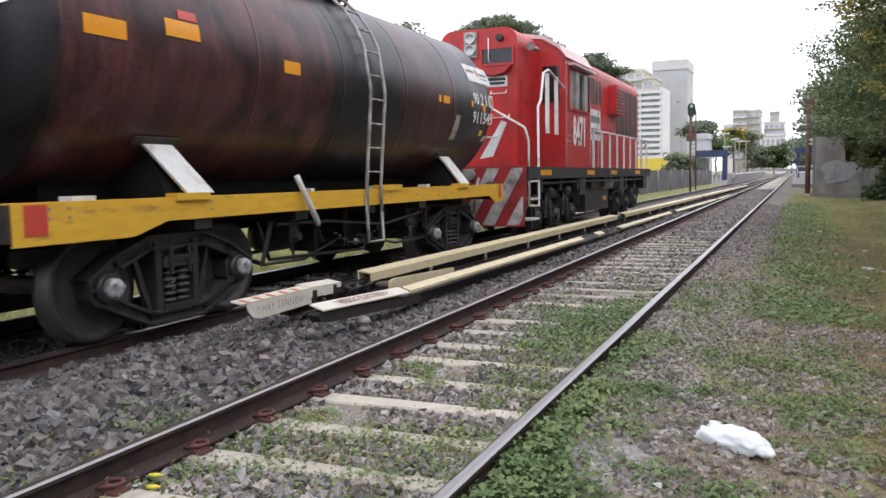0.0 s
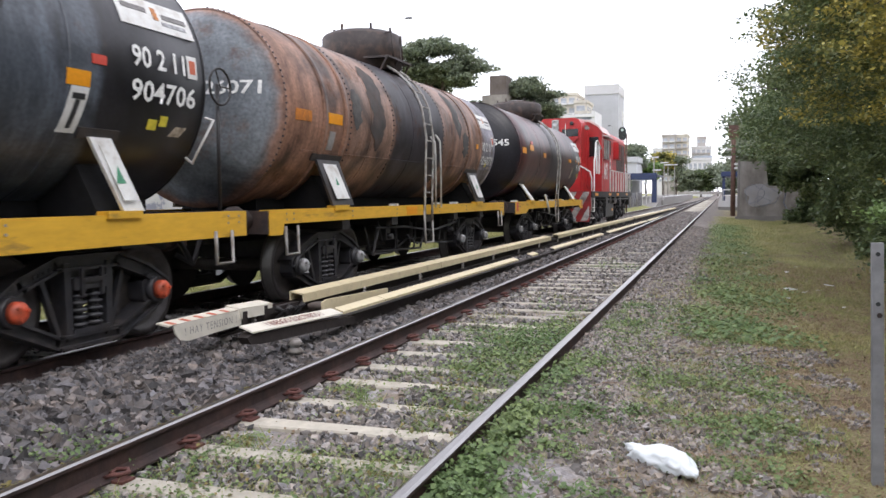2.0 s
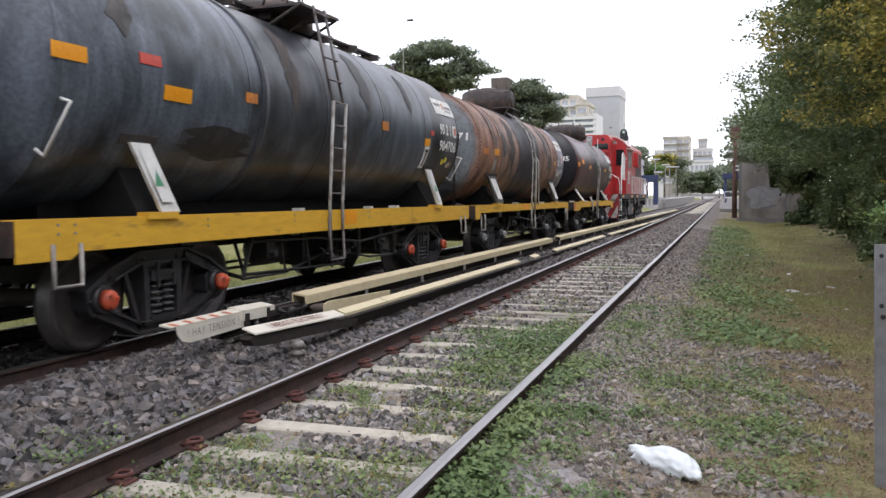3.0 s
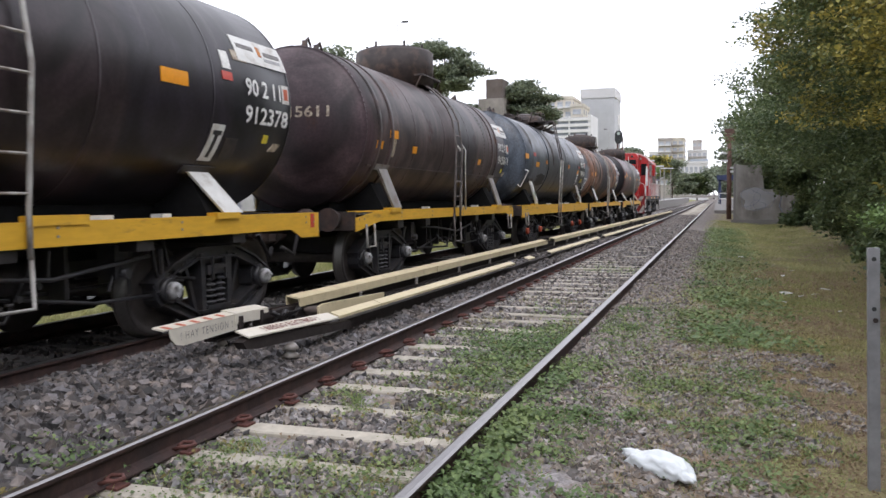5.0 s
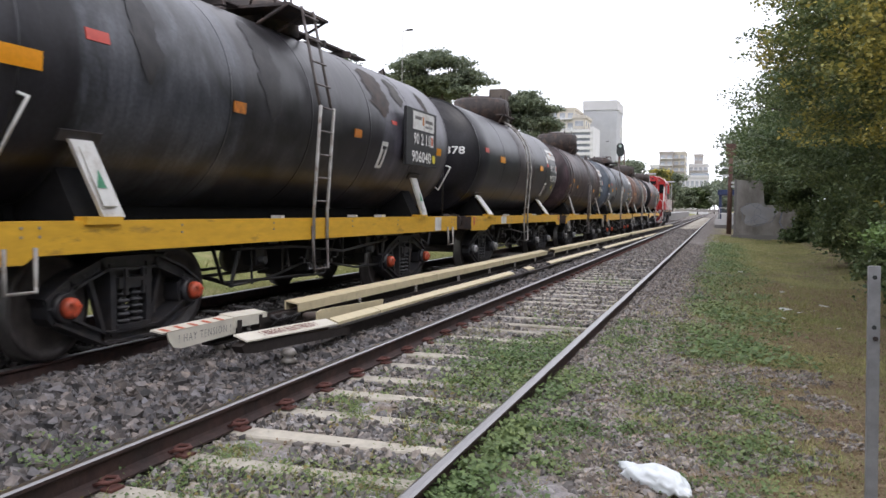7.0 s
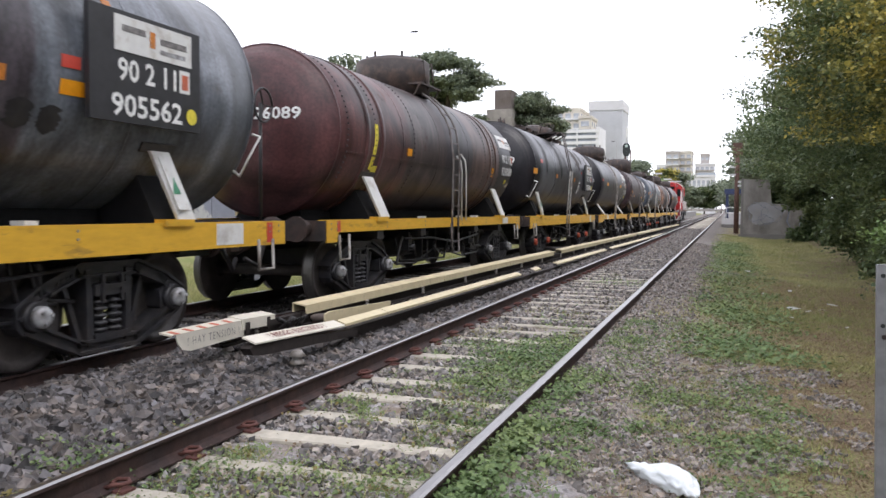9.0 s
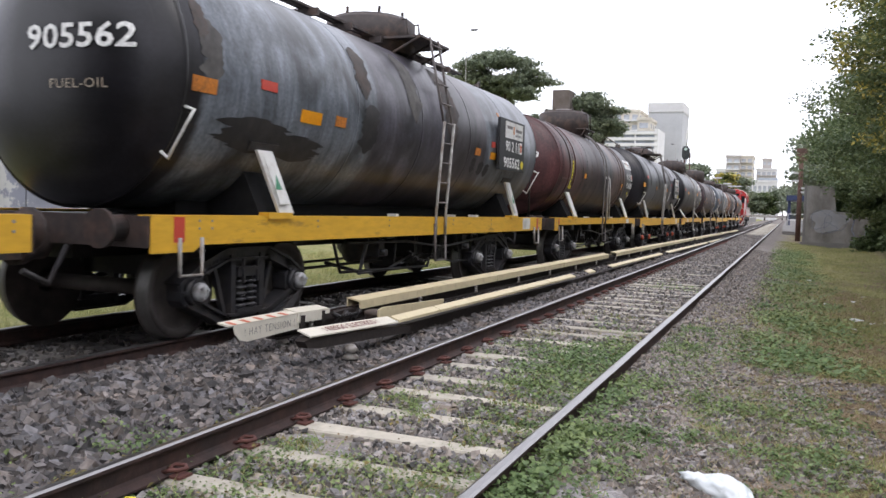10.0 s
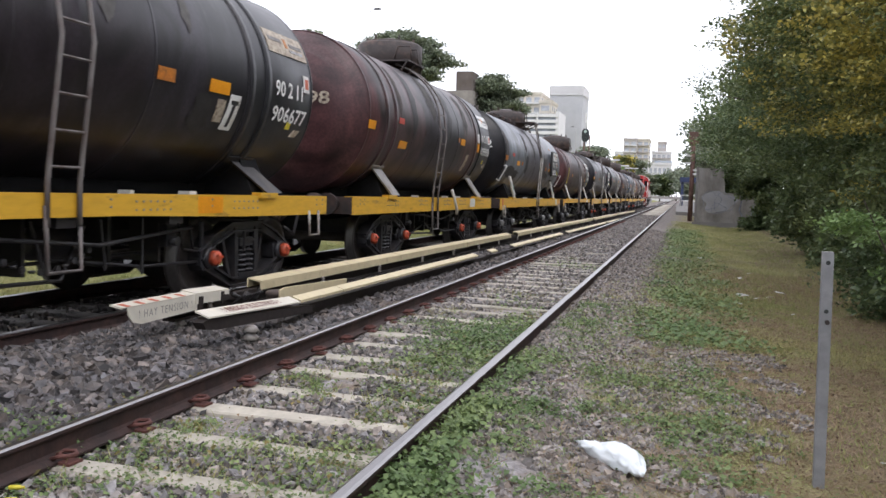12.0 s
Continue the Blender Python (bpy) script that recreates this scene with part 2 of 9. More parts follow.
    L.new(co.outputs["Object"], mp4.inputs[0])
    n4 = N.new("ShaderNodeTexNoise")
    n4.inputs["Scale"].default_value = 1.3
    n4.inputs["Detail"].default_value = 5
    n4.inputs["Distortion"].default_value = 1.4
    L.new(mp4.outputs[0], n4.inputs[0])
    r5 = N.new("ShaderNodeMapRange")
    r5.inputs[1].default_value, r5.inputs[2].default_value = 0.32, 0.68
    r5.inputs[3].default_value, r5.inputs[4].default_value = 0.3, 1.7
    L.new(n4.outputs[0], r5.inputs[0])
    m4 = N.new("ShaderNodeMix")
    m4.data_type, m4.blend_type = "RGBA", "MULTIPLY"
    m4.inputs[0].default_value = 1
    L.new(m3.outputs[2], m4.inputs[6])
    L.new(r5.outputs[0], m4.inputs[7])
    L.new(m4.outputs[2], b.inputs["Base Color"])
    r4 = N.new("ShaderNodeMapRange")
    r4.inputs[3].default_value, r4.inputs[4].default_value = rough - 0.05, min(0.9, rough + 0.3)
    L.new(r1.outputs[0], r4.inputs[0])
    L.new(r4.outputs[0], b.inputs["Roughness"])
    bp = N.new("ShaderNodeBump")
    bp.inputs["Strength"].default_value = 0.25
    bp.inputs["Distance"].default_value = 0.006
    nb = N.new("ShaderNodeTexNoise")
    nb.inputs["Scale"].default_value = 3.2
    nb.inputs["Detail"].default_value = 8
    L.new(co.outputs["Object"], nb.inputs[0])
    L.new(nb.outputs[0], bp.inputs["Height"])
    L.new(bp.outputs[0], b.inputs["Normal"])
    return m


def leaf_shader(name, colour, second, rough=0.5):
    """Leaves: two hues by leaf, and some light that passes through."""
    m = bpy.data.materials.new(name)
    m.use_nodes = True
    t = m.node_tree
    N, L = t.nodes, t.links
    b = N["Principled BSDF"]
    b.inputs["Roughness"].default_value = rough
    b.inputs["Specular IOR Level"].default_value = 0.3
    geo = N.new("ShaderNodeNewGeometry")
    co = N.new("ShaderNodeTexCoord")
    n1 = N.new("ShaderNodeTexNoise")
    n1.inputs["Scale"].default_value = 0.55
    n1.inputs["Detail"].default_value = 3
    L.new(co.outputs["Object"], n1.inputs[0])
    add = N.new("ShaderNodeMath")
    add.operation = "MULTIPLY_ADD"
    L.new(geo.outputs["Random Per Island"], add.inputs[0])
    add.inputs[1].default_value = 0.25
    L.new(n1.outputs[0], add.inputs[2])
    rg = N.new("ShaderNodeMapRange")
    rg.inputs[1].default_value, rg.inputs[2].default_value = 0.52, 0.88
    L.new(add.outputs[0], rg.inputs[0])
    mx = N.new("ShaderNodeMix")
    mx.data_type = "RGBA"
    mx.inputs[6].default_value, mx.inputs[7].default_value = (*colour, 1), (*second, 1)
    L.new(rg.outputs[0], mx.inputs[0])
    vr = N.new("ShaderNodeMapRange")
    vr.inputs[3].default_value, vr.inputs[4].default_value = 0.75, 1.25
    L.new(geo.outputs["Random Per Island"], vr.inputs[0])
    mu = N.new("ShaderNodeMix")
    mu.data_type, mu.blend_type = "RGBA", "MULTIPLY"
    mu.inputs[0].default_value = 1
    L.new(mx.outputs[2], mu.inputs[6])
    L.new(vr.outputs[0], mu.inputs[7])
    L.new(mu.outputs[2], b.inputs["Base Color"])
    tr = N.new("ShaderNodeBsdfTranslucent")
    L.new(mu.outputs[2], tr.inputs[0])
    mix = N.new("ShaderNodeMixShader")
    mix.inputs[0].default_value = 0.27
    L.new(b.outputs[0], mix.inputs[1])
    L.new(tr.outputs[0], mix.inputs[2])
    L.new(mix.outputs[0], N["Material Output"].inputs[0])
    return m


M_BALLAST = shader("ballast_stone", (0.1, 0.094, 0.096), 0.7, scale=22, amount=0.45, second=(0.17, 0.142, 0.122), second_scale=3, second_at=0.62, bump=0.6, bump_scale=90, random=0.78, island=True)
M_BALLAST_DUSTY = shader("dusty_ballast", (0.21, 0.197, 0.19), 0.9, scale=30, amount=0.4, bump=0.6, bump_scale=90, random=0.7, island=True)
M_BALLAST_SIDE = shader("weathered_grey_stone", (0.225, 0.205, 0.19), 0.9, scale=30, amount=0.4, bump=0.6, bump_scale=90, random=0.6, island=True)
M_RAILTOP = shader("worn_rail_steel", (0.28, 0.27, 0.27), 0.3, 0.92, scale=20, amount=0.15, bump=0.05, stretch=(8, 0.6, 8))
M_RAIL = shader("rusty_rail", (0.058, 0.03, 0.025), 0.75, 0.1, scale=14, amount=0.35, second=(0.03, 0.019, 0.018), second_scale=4, bump=0.4)
M_SLEEPER = shader("pale_concrete", (0.43, 0.395, 0.33), 0.9, scale=9, amount=0.2, second=(0.33, 0.3, 0.25), second_scale=4, second_at=0.57, bump=0.5, random=0.14)
M_SLEEPER_DARK = shader("oily_sleeper", (0.17, 0.155, 0.145), 0.85, scale=9, amount=0.3, second=(0.06, 0.055, 0.05), second_scale=4, bump=0.5, random=0.2)
M_CLIP = shader("red_rust_clip", (0.11, 0.042, 0.034), 0.8, scale=40, amount=0.35, bump=0.3)
M_CREAM = shader("cream_fibreglass", (0.62, 0.53, 0.34), 0.55, scale=5, amount=0.08, second=(0.4, 0.33, 0.22), second_scale=6, second_at=0.66, bump=0.15)
M_WHITE_BOARD = shader("dirty_white_board", (0.66, 0.62, 0.53), 0.6, scale=7, amount=0.1, second=(0.45, 0.4, 0.33), second_scale=7, second_at=0.68, bump=0.1)
M_THIRD = shader("dark_rusty_steel", (0.028, 0.021, 0.019), 0.75, 0.2, scale=18, amount=0.35, bump=0.3)
M_FEEDER = shader("rusty_brown_drum", (0.1, 0.075, 0.062), 0.8, scale=12, amount=0.3, second=(0.05, 0.04, 0.036), second_scale=5, bump=0.3)
M_INSUL = shader("grey_porcelain", (0.3, 0.29, 0.27), 0.35, scale=14, amount=0.2, second=(0.15, 0.12, 0.1), second_scale=9, bump=0.1)
M_REDMARK = shader("faded_red_paint", (0.5, 0.12, 0.06), 0.6, scale=20, amount=0.2)
M_INK = shader("faded_black_letters", (0.16, 0.15, 0.145), 0.6, scale=30, amount=0.5)
M_INKRED = shader("faded_red_letters", (0.2, 0.075, 0.06), 0.6, scale=30, amount=0.4)
M_YELLOW = shader("dirty_yellow_paint", (0.64, 0.365, 0.03), 0.5, scale=9, amount=0.12, second=(0.2, 0.12, 0.04), second_scale=3.5, second_at=0.68, second_soft=0.08, bump=0.2, stretch=(1, 0.5, 2))
M_UNDER = shader("greasy_black_steel", (0.016, 0.015, 0.017), 0.5, 0.0, scale=10, amount=0.4, second=(0.02, 0.017, 0.017), second_scale=3, bump=0.35)
# near black, hardly glossy: the shade below the tanks is put into this colour
M_TANKSHADE = shader("tank_shade_black", (0.009, 0.009, 0.01), 0.85, 0.0, scale=9, amount=0.3, bump=0.3, spec=0.2)
M_WHEEL = shader("dusty_wheel_steel", (0.036, 0.03, 0.029), 0.7, 0.0, scale=9, amount=0.3, second=(0.06, 0.05, 0.045), second_scale=3, bump=0.2)
# lighter rim face: the wheel's highlight ring is put into the colour
M_RIM = shader("highlight_wheel_rim", (0.07, 0.062, 0.06), 0.5, 0.3, scale=12, amount=0.35, second=(0.035, 0.03, 0.03), second_scale=5, bump=0.2)
M_CAST = shader("oily_cast_steel", (0.026, 0.026, 0.03), 0.45, 0.0, scale=11, amount=0.4, second=(0.045, 0.038, 0.035), second_scale=4, second_at=0.58, bump=0.4)
M_TREAD = shader("polished_wheel_tread", (0.14, 0.135, 0.13), 0.45, 0.9, scale=30, amount=0.15)
M_CAPGREY = shader("worn_grey_cap", (0.42, 0.43, 0.44), 0.5, 0.2, scale=25, amount=0.3, second=(0.2, 0.19, 0.19), second_scale=9, bump=0.3)
M_CAPRED = shader("orange_red_cap", (0.6, 0.09, 0.035), 0.5, scale=25, amount=0.25, second=(0.3, 0.06, 0.03), second_scale=9, bump=0.3)
M_WHITESTEEL = shader("dirty_white_steel", (0.66, 0.66, 0.64), 0.5, scale=10, amount=0.12, second=(0.32, 0.28, 0.24), second_scale=5, second_at=0.62, bump=0.15)
M_LADDER = shader("dull_ladder_steel", (0.17, 0.155, 0.15), 0.6, scale=12, amount=0.3, second=(0.08, 0.06, 0.055), second_scale=6, second_at=0.52, bump=0.2)
M_WORNWHITE = shader("worn_pale_paint", (0.4, 0.39, 0.37), 0.6, scale=16, amount=0.3, second=(0.15, 0.12, 0.1), second_scale=8, second_at=0.52, bump=0.2)
M_GREYSTEEL = shader("grey_painted_steel", (0.3, 0.29, 0.28), 0.55, scale=10, amount=0.25, second=(0.14, 0.11, 0.09), second_scale=5, second_at=0.55, bump=0.2)
M_DARKPLATE = shader("dark_grey_plate", (0.024, 0.024, 0.028), 0.5, scale=10, amount=0.3, second=(0.05, 0.04, 0.036), second_scale=4, bump=0.2)
M_ORANGE = shader("orange_reflector", (0.75, 0.3, 0.01), 0.35, scale=30, amount=0.1)
M_ORANGE_WORN = shader("worn_orange_reflector", (0.5, 0.17, 0.02), 0.5, scale=40, amount=0.3, second=(0.12, 0.06, 0.03), second_scale=14, second_at=0.6)
M_REDREF = shader("red_reflector", (0.5, 0.06, 0.04), 0.4, scale=30, amount=0.1)
M_LETTER = shader("stencilled_white", (0.72, 0.72, 0.7), 0.55, scale=24, amount=0.25, second=(0.3, 0.3, 0.3), second_scale=16, second_at=0.7)
M_LETTER_DIM = shader("worn_cream_letters", (0.42, 0.36, 0.28), 0.6, scale=24, amount=0.3, second=(0.12, 0.08, 0.06), second_scale=16, second_at=0.58)
M_BLACKPANEL = shader("black_panel_paint", (0.022, 0.022, 0.025), 0.45, scale=10, amount=0.3)
M_STAIN = shader("spilt_oil", (0.013, 0.012, 0.014), 0.55, scale=7, amount=0.35, second=(0.03, 0.027, 0.027), second_scale=4, second_at=0.55, bump=0.15)
M_RUSTSTAIN = shader("brown_rust_run", (0.062, 0.043, 0.036), 0.75, scale=7, amount=0.4, second=(0.045, 0.04, 0.038), second_scale=4, second_at=0.5, bump=0.2)
M_PALESTAIN = shader("pale_dust_run", (0.1, 0.095, 0.09), 0.8, scale=7, amount=0.35, second=(0.06, 0.056, 0.054), second_scale=4, second_at=0.45, bump=0.15)
M_GREEN = shader("green_mark", (0.05, 0.22, 0.12), 0.6, scale=20, amount=0.2)
M_YELDOT = shader("yellow_dot", (0.65, 0.55, 0.05), 0.6, scale=20, amount=0.2)
M_RED = shader("locomotive_red", (0.47, 0.02, 0.021), 0.42, scale=6, amount=0.14, second=(0.3, 0.022, 0.02), second_scale=1.6, second_at=0.56, bump=0.08)
# red and white dimmed: the shadow on the pilot is put into both paints
M_PILOTRED = shader("shaded_grimy_red", (0.36, 0.025, 0.025), 0.55, scale=6, amount=0.3, second=(0.1, 0.02, 0.02), second_scale=3, second_at=0.55, bump=0.1)
M_PILOTWHITE = shader("shaded_grimy_white", (0.46, 0.44, 0.42), 0.6, scale=7, amount=0.25, second=(0.16, 0.14, 0.13), second_scale=4, second_at=0.55, bump=0.1)
M_ROOF = shader("pale_roof_paint", (0.62, 0.45, 0.43), 0.5, scale=5, amount=0.12, bump=0.05)
M_DARKGLASS = shader("dark_cab_glass", (0.012, 0.014, 0.016), 0.08, scale=3, amount=0.2, bump=0)
M_LOCOFRAME = shader("locomotive_dark_grey", (0.02, 0.02, 0.024), 0.55, scale=8, amount=0.3, bump=0.2)
M_LAMP = shader("lamp_glass", (0.42, 0.42, 0.42), 0.1, 0.3, scale=8, amount=0.1, bump=0)


# ---- ground ----
def smooth(a, b, v):
    t = max(0.0, min(1.0, (v - a) / (b - a)))
    return t * t * (3 - 2 * t)


def ground_z(x, y):
    """Height of the soil: track beds, a shallow grassy dip beside the near track, a low bank beyond the train."""
    bed = -0.035 + left_level(y) * smooth(-3.4, -5.0, x)
    dip = -0.10 * smooth(-0.9, 1.2, x) - 0.10 * smooth(1.0, 2.2, x) + 0.22 * smooth(2.4, 5.0, x)
    verge = 0.085 * smooth(-1.31, -1.24, x) * (1 - smooth(-1.05, -0.5, x))
    bank = 0.5 * smooth(-8.2, -11.5, x) - 0.05 * smooth(-7.6, -8.2, x)
    far = smooth(120, 260, y)
    return (bed + dip + bank + verge) * (1 - 0.5 * far) + 0.02 * noise.noise((x * 0.8, y * 0.8, 0))


def ground_shader():
    m = bpy.data.materials.new("soil_gravel_and_grass")
    m.use_nodes = True
    t = m.node_tree
    N, L = t.nodes, t.links
    b = N["Principled BSDF"]
    b.inputs["Roughness"].default_value = 0.95
    b.inputs["Specular IOR Level"].default_value = 0.2
    co = N.new("ShaderNodeTexCoord")
    sep = N.new("ShaderNodeSeparateXYZ")
    L.new(co.outputs["Object"], sep.inputs[0])

    def tex(scale, detail=6, rough=0.6):
        n = N.new("ShaderNodeTexNoise")
        n.inputs["Scale"].default_value = scale
        n.inputs["Detail"].default_value = detail
        n.inputs["Roughness"].default_value = rough
        L.new(co.outputs["Object"], n.inputs[0])
        return n.outputs[0]

    def remap(v, a, c, lo=0.0, hi=1.0):
        r = N.new("ShaderNodeMapRange")
        for i, q in enumerate((a, c, lo, hi)):
            r.inputs[i + 1].default_value = q
        L.new(v, r.inputs[0])
        return r.outputs[0]

    def mixed(f, c1, c2, blend="MIX"):
        x = N.new("ShaderNodeMix")
        x.data_type, x.blend_type = "RGBA", blend
        for sock, v in ((x.inputs[0], f), (x.inputs[6], c1), (x.inputs[7], c2)):
            if isinstance(v, (int, float)):
                sock.default_value = v
            elif isinstance(v, tuple):
                sock.default_value = (*v, 1)
            else:
                L.new(v, sock)
        return x.outputs[2]

    def plus(a, c, k):
        n = N.new("ShaderNodeMath")
        n.operation = "MULTIPLY_ADD"
        L.new(c, n.inputs[0])
        n.inputs[1].default_value = k
        L.new(a, n.inputs[2])
        return n.outputs[0]

    vor = N.new("ShaderNodeTexVoronoi")
    vor.inputs["Scale"].default_value = 22
    L.new(co.outputs["Object"], vor.inputs[0])
    gravel = mixed(remap(vor.outputs["Color"], 0, 1), (0.2, 0.185, 0.19), (0.5, 0.47, 0.465))
    gravel = mixed(remap(tex(3), 0.42, 0.66), gravel, (0.25, 0.2, 0.15))
    gravel = mixed(remap(sep.outputs[1], 16, 45, 0, 0.75), gravel, (0.17, 0.15, 0.135))      # darker and browner with growing y
    dry = mixed(remap(tex(7), 0.35, 0.7), (0.27, 0.205, 0.13), (0.14, 0.105, 0.07))
    green = mixed(remap(tex(9), 0.35, 0.7), (0.29, 0.31, 0.12), (0.36, 0.31, 0.16))
    grass = mixed(remap(tex(0.55, 8, 0.7), 0.44, 0.58), dry, green)
    litter = mixed(remap(tex(34), 0.45, 0.7), grass, (0.17, 0.13, 0.085))
    x = sep.outputs[0]
    edge = plus(x, tex(1.1, 8, 0.7), 2.4)
    right = remap(edge, 0.55, 1.75)
    base = mixed(right, gravel, litter)
    heap_l, heap_r = remap(x, -3.02, -3.1), remap(x, -5.5, -5.3)      # shade in the gaps between the heap's stones, put into the soil colour
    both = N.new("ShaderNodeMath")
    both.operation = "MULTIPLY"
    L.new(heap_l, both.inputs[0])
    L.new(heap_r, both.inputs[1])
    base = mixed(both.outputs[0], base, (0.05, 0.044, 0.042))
    far_left = remap(plus(x, tex(0.8), 1.0), -7.1, -7.7)
    bank = mixed(remap(tex(1.2), 0.4, 0.65), (0.2, 0.22, 0.08), (0.3, 0.27, 0.13))
    base = mixed(far_left, base, bank)
    grain = remap(tex(60), 0.25, 0.75, 0.7, 1.3)
    L.new(mixed(1.0, base, grain, "MULTIPLY"), b.inputs["Base Color"])
    bp = N.new("ShaderNodeBump")
    bp.inputs["Strength"].default_value = 0.8
    bp.inputs["Distance"].default_value = 0.03
    h = plus(tex(45), vor.outputs["Distance"], -1.2)
    L.new(h, bp.inputs["Height"])
    L.new(bp.outputs[0], b.inputs["Normal"])
    return m


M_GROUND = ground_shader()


def build_ground():
    xs = sorted({*[-3000, -1200, -500, -220, -110, -60, -38, -26, -19, -15, -13], *[round(-12 + 0.25 * i, 3) for i in range(73)],
                 *[7, 8.5, 11, 16, 25, 45, 90, 200, 500, 1200, 3000]})
    ys = sorted({*[-3000, -1000, -300, -100, -40, -18, -8], *[round(-4 + 0.3 * i, 3) for i in range(90)],
                 *[24, 26, 28, 31, 34, 38, 43, 50, 58, 68, 80, 95, 115, 140, 180, 240, 340, 600, 1200, 3000]})
    verts = [(x, y, ground_z(x, y)) for y in ys for x in xs]
    w = len(xs)
    faces = [(j * w + i, j * w + i + 1, (j + 1) * w + i + 1, (j + 1) * w + i) for j in range(len(ys) - 1) for i in range(w - 1)]
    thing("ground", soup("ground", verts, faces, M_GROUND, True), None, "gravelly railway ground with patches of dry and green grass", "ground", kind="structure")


build_ground()


# ---- tracks ----
def rail_data(name, y0, y1, level):
    """A flat-bottomed rail: foot, web and head, with a worn shiny top."""
    foot, head = 0.07, 0.036
    prof = [(-foot, 0), (foot, 0), (foot, 0.012), (0.02, 0.03), (0.009, 0.045), (0.009, 0.12), (0.03, 0.132), (head, 0.14), (head, 0.157), (0.02, 0.165),
            (-0.02, 0.165), (-head, 0.157), (-head, 0.14), (-0.03, 0.132), (-0.009, 0.12), (-0.009, 0.045), (-0.02, 0.03), (-foot, 0.012)]
    bm = bmesh.new()
    ys, y = [], y0
    while y < y1:
        ys.append(y)
        y += 1.5 if y < 30 else 6
    ys.append(y1)
    rings = []
    for y in ys:
        wob = 0.004 * math.sin(y * 1.1) + 0.003 * math.sin(y * 0.47 + 1) if y < 40 else 0
        rings.append([bm.verts.new((a + wob, y, b + level(y) + 0.5 * wob)) for a, b in prof])
    n = len(prof)
    for A, B in zip(rings, rings[1:]):
        for i in range(n):
            f = bm.faces.new((A[i], A[(i + 1) % n], B[(i + 1) % n], B[i]))
            f.material_index = 1 if i in (8, 9, 10) else 0
    bm.faces.new(rings[0][::-1])
    bm.faces.new(rings[-1])
    return data_of(name, bm, [M_RAIL, M_RAILTOP])


def sleeper_data(name, half, wide, material):
    bm = bmesh.new()
    box(bm, -half, half, -wide / 2, wide / 2, -0.14, 0)
    bmesh.ops.subdivide_edges(bm, edges=[e for e in bm.edges if abs(e.verts[0].co.x - e.verts[1].co.x) > 0.5], cuts=7)
    for v in bm.verts:
        k = Vector((v.co.x * 2, v.co.y * 9, v.co.z * 3))
        v.co += Vector((0, 0.012 * noise.noise(k), 0.010 * noise.noise(k + Vector((7, 0, 0))) if v.co.z > -0.05 else 0))
    soften(bm, 0.012)
    return data_of(name, bm, material)


def clip_data():
    """A bent spring clip on a rail's foot."""
    bm = bmesh.new()
    pts = [(-0.035, -0.04, 0.02), (0.01, -0.045, 0.04), (0.045, -0.025, 0.042), (0.05, 0.015, 0.04), (0.02, 0.04, 0.042), (-0.03, 0.03, 0.04), (-0.035, 0.0, 0.03), (0.015, 0.0, 0.022)]
    wire(bm, [(1.25 * x, 1.25 * y, 1.15 * z) for x, y, z in pts], 0.0125)
    box(bm, -0.02, 0.075, -0.05, 0.05, 0.0, 0.014)
    return data_of("rail_clip", bm, M_CLIP)


def build_tracks():
    flat = lambda y: 0.005
    fall = lambda y: left_level(y) + 0.005
    near = thing("railway_track", None, None, "ballasted broad gauge track with pale sleepers and weeds", "railway track", kind="structure")
    r = rail_data("rail", -120, 210, flat)
    part("rail", r, None, near, "rusty brown rail with a shiny worn top", pose(TRACK - GAUGE / 2, 0, 0))
    part("rail", r, None, near, "rusty brown rail with a shiny worn top", pose(TRACK + GAUGE / 2, 0, 0))
    shapes = [sleeper_data("sleeper", 1.03, 0.168, M_SLEEPER) for _ in range(4)]
    clip = clip_data()
    rng = random.Random(5)
    for i in range(-40, 230):
        y = 3.57 + 0.626 * i
        part("sleeper", shapes[i % 4], None, near, "", pose(TRACK - 0.1 + rng.uniform(-0.03, 0.03), y, rng.uniform(-0.014, 0.004) - 0.022 * smooth(18, 34, y), 0, 0, rng.uniform(-0.8, 0.8)))
        if -8 < i < 70:
            part("rail_clip", clip, None, near, "", pose(TRACK - GAUGE / 2 + 0.07, y, 0.004, 0, 0, rng.uniform(-12, 12)))
        if -8 < i < 40:
            part("rail_clip", clip, None, near, "", pose(TRACK + GAUGE / 2 - 0.07, y, 0.004, 0, 0, 180 + rng.uniform(-12, 12)))
            part("rail_clip", clip, None, near, "", pose(TRACK - GAUGE / 2 - 0.07, y, 0.004, 0, 0, 180 + rng.uniform(-12, 12)))
    far = thing("railway_track", None, None, "oil-darkened track on which the goods train runs", "railway track", kind="structure")
    r = rail_data("rail", -130, 260, fall)
    part("rail", r, None, far, "", pose(TRAIN - GAUGE / 2, 0, 0))
    part("rail", r, None, far, "", pose(TRAIN + GAUGE / 2, 0, 0))
    shapes = [sleeper_data("sleeper", 1.32, 0.24, M_SLEEPER_DARK) for _ in range(3)]
    for i in range(-50, 240):
        y = 3.2 + 0.64 * i
        part("sleeper", shapes[i % 3], None, far, "", pose(TRAIN + rng.uniform(-0.04, 0.04), y, left_level(y) + rng.uniform(-0.01, 0.005), 0, 0, rng.uniform(-1, 1)))


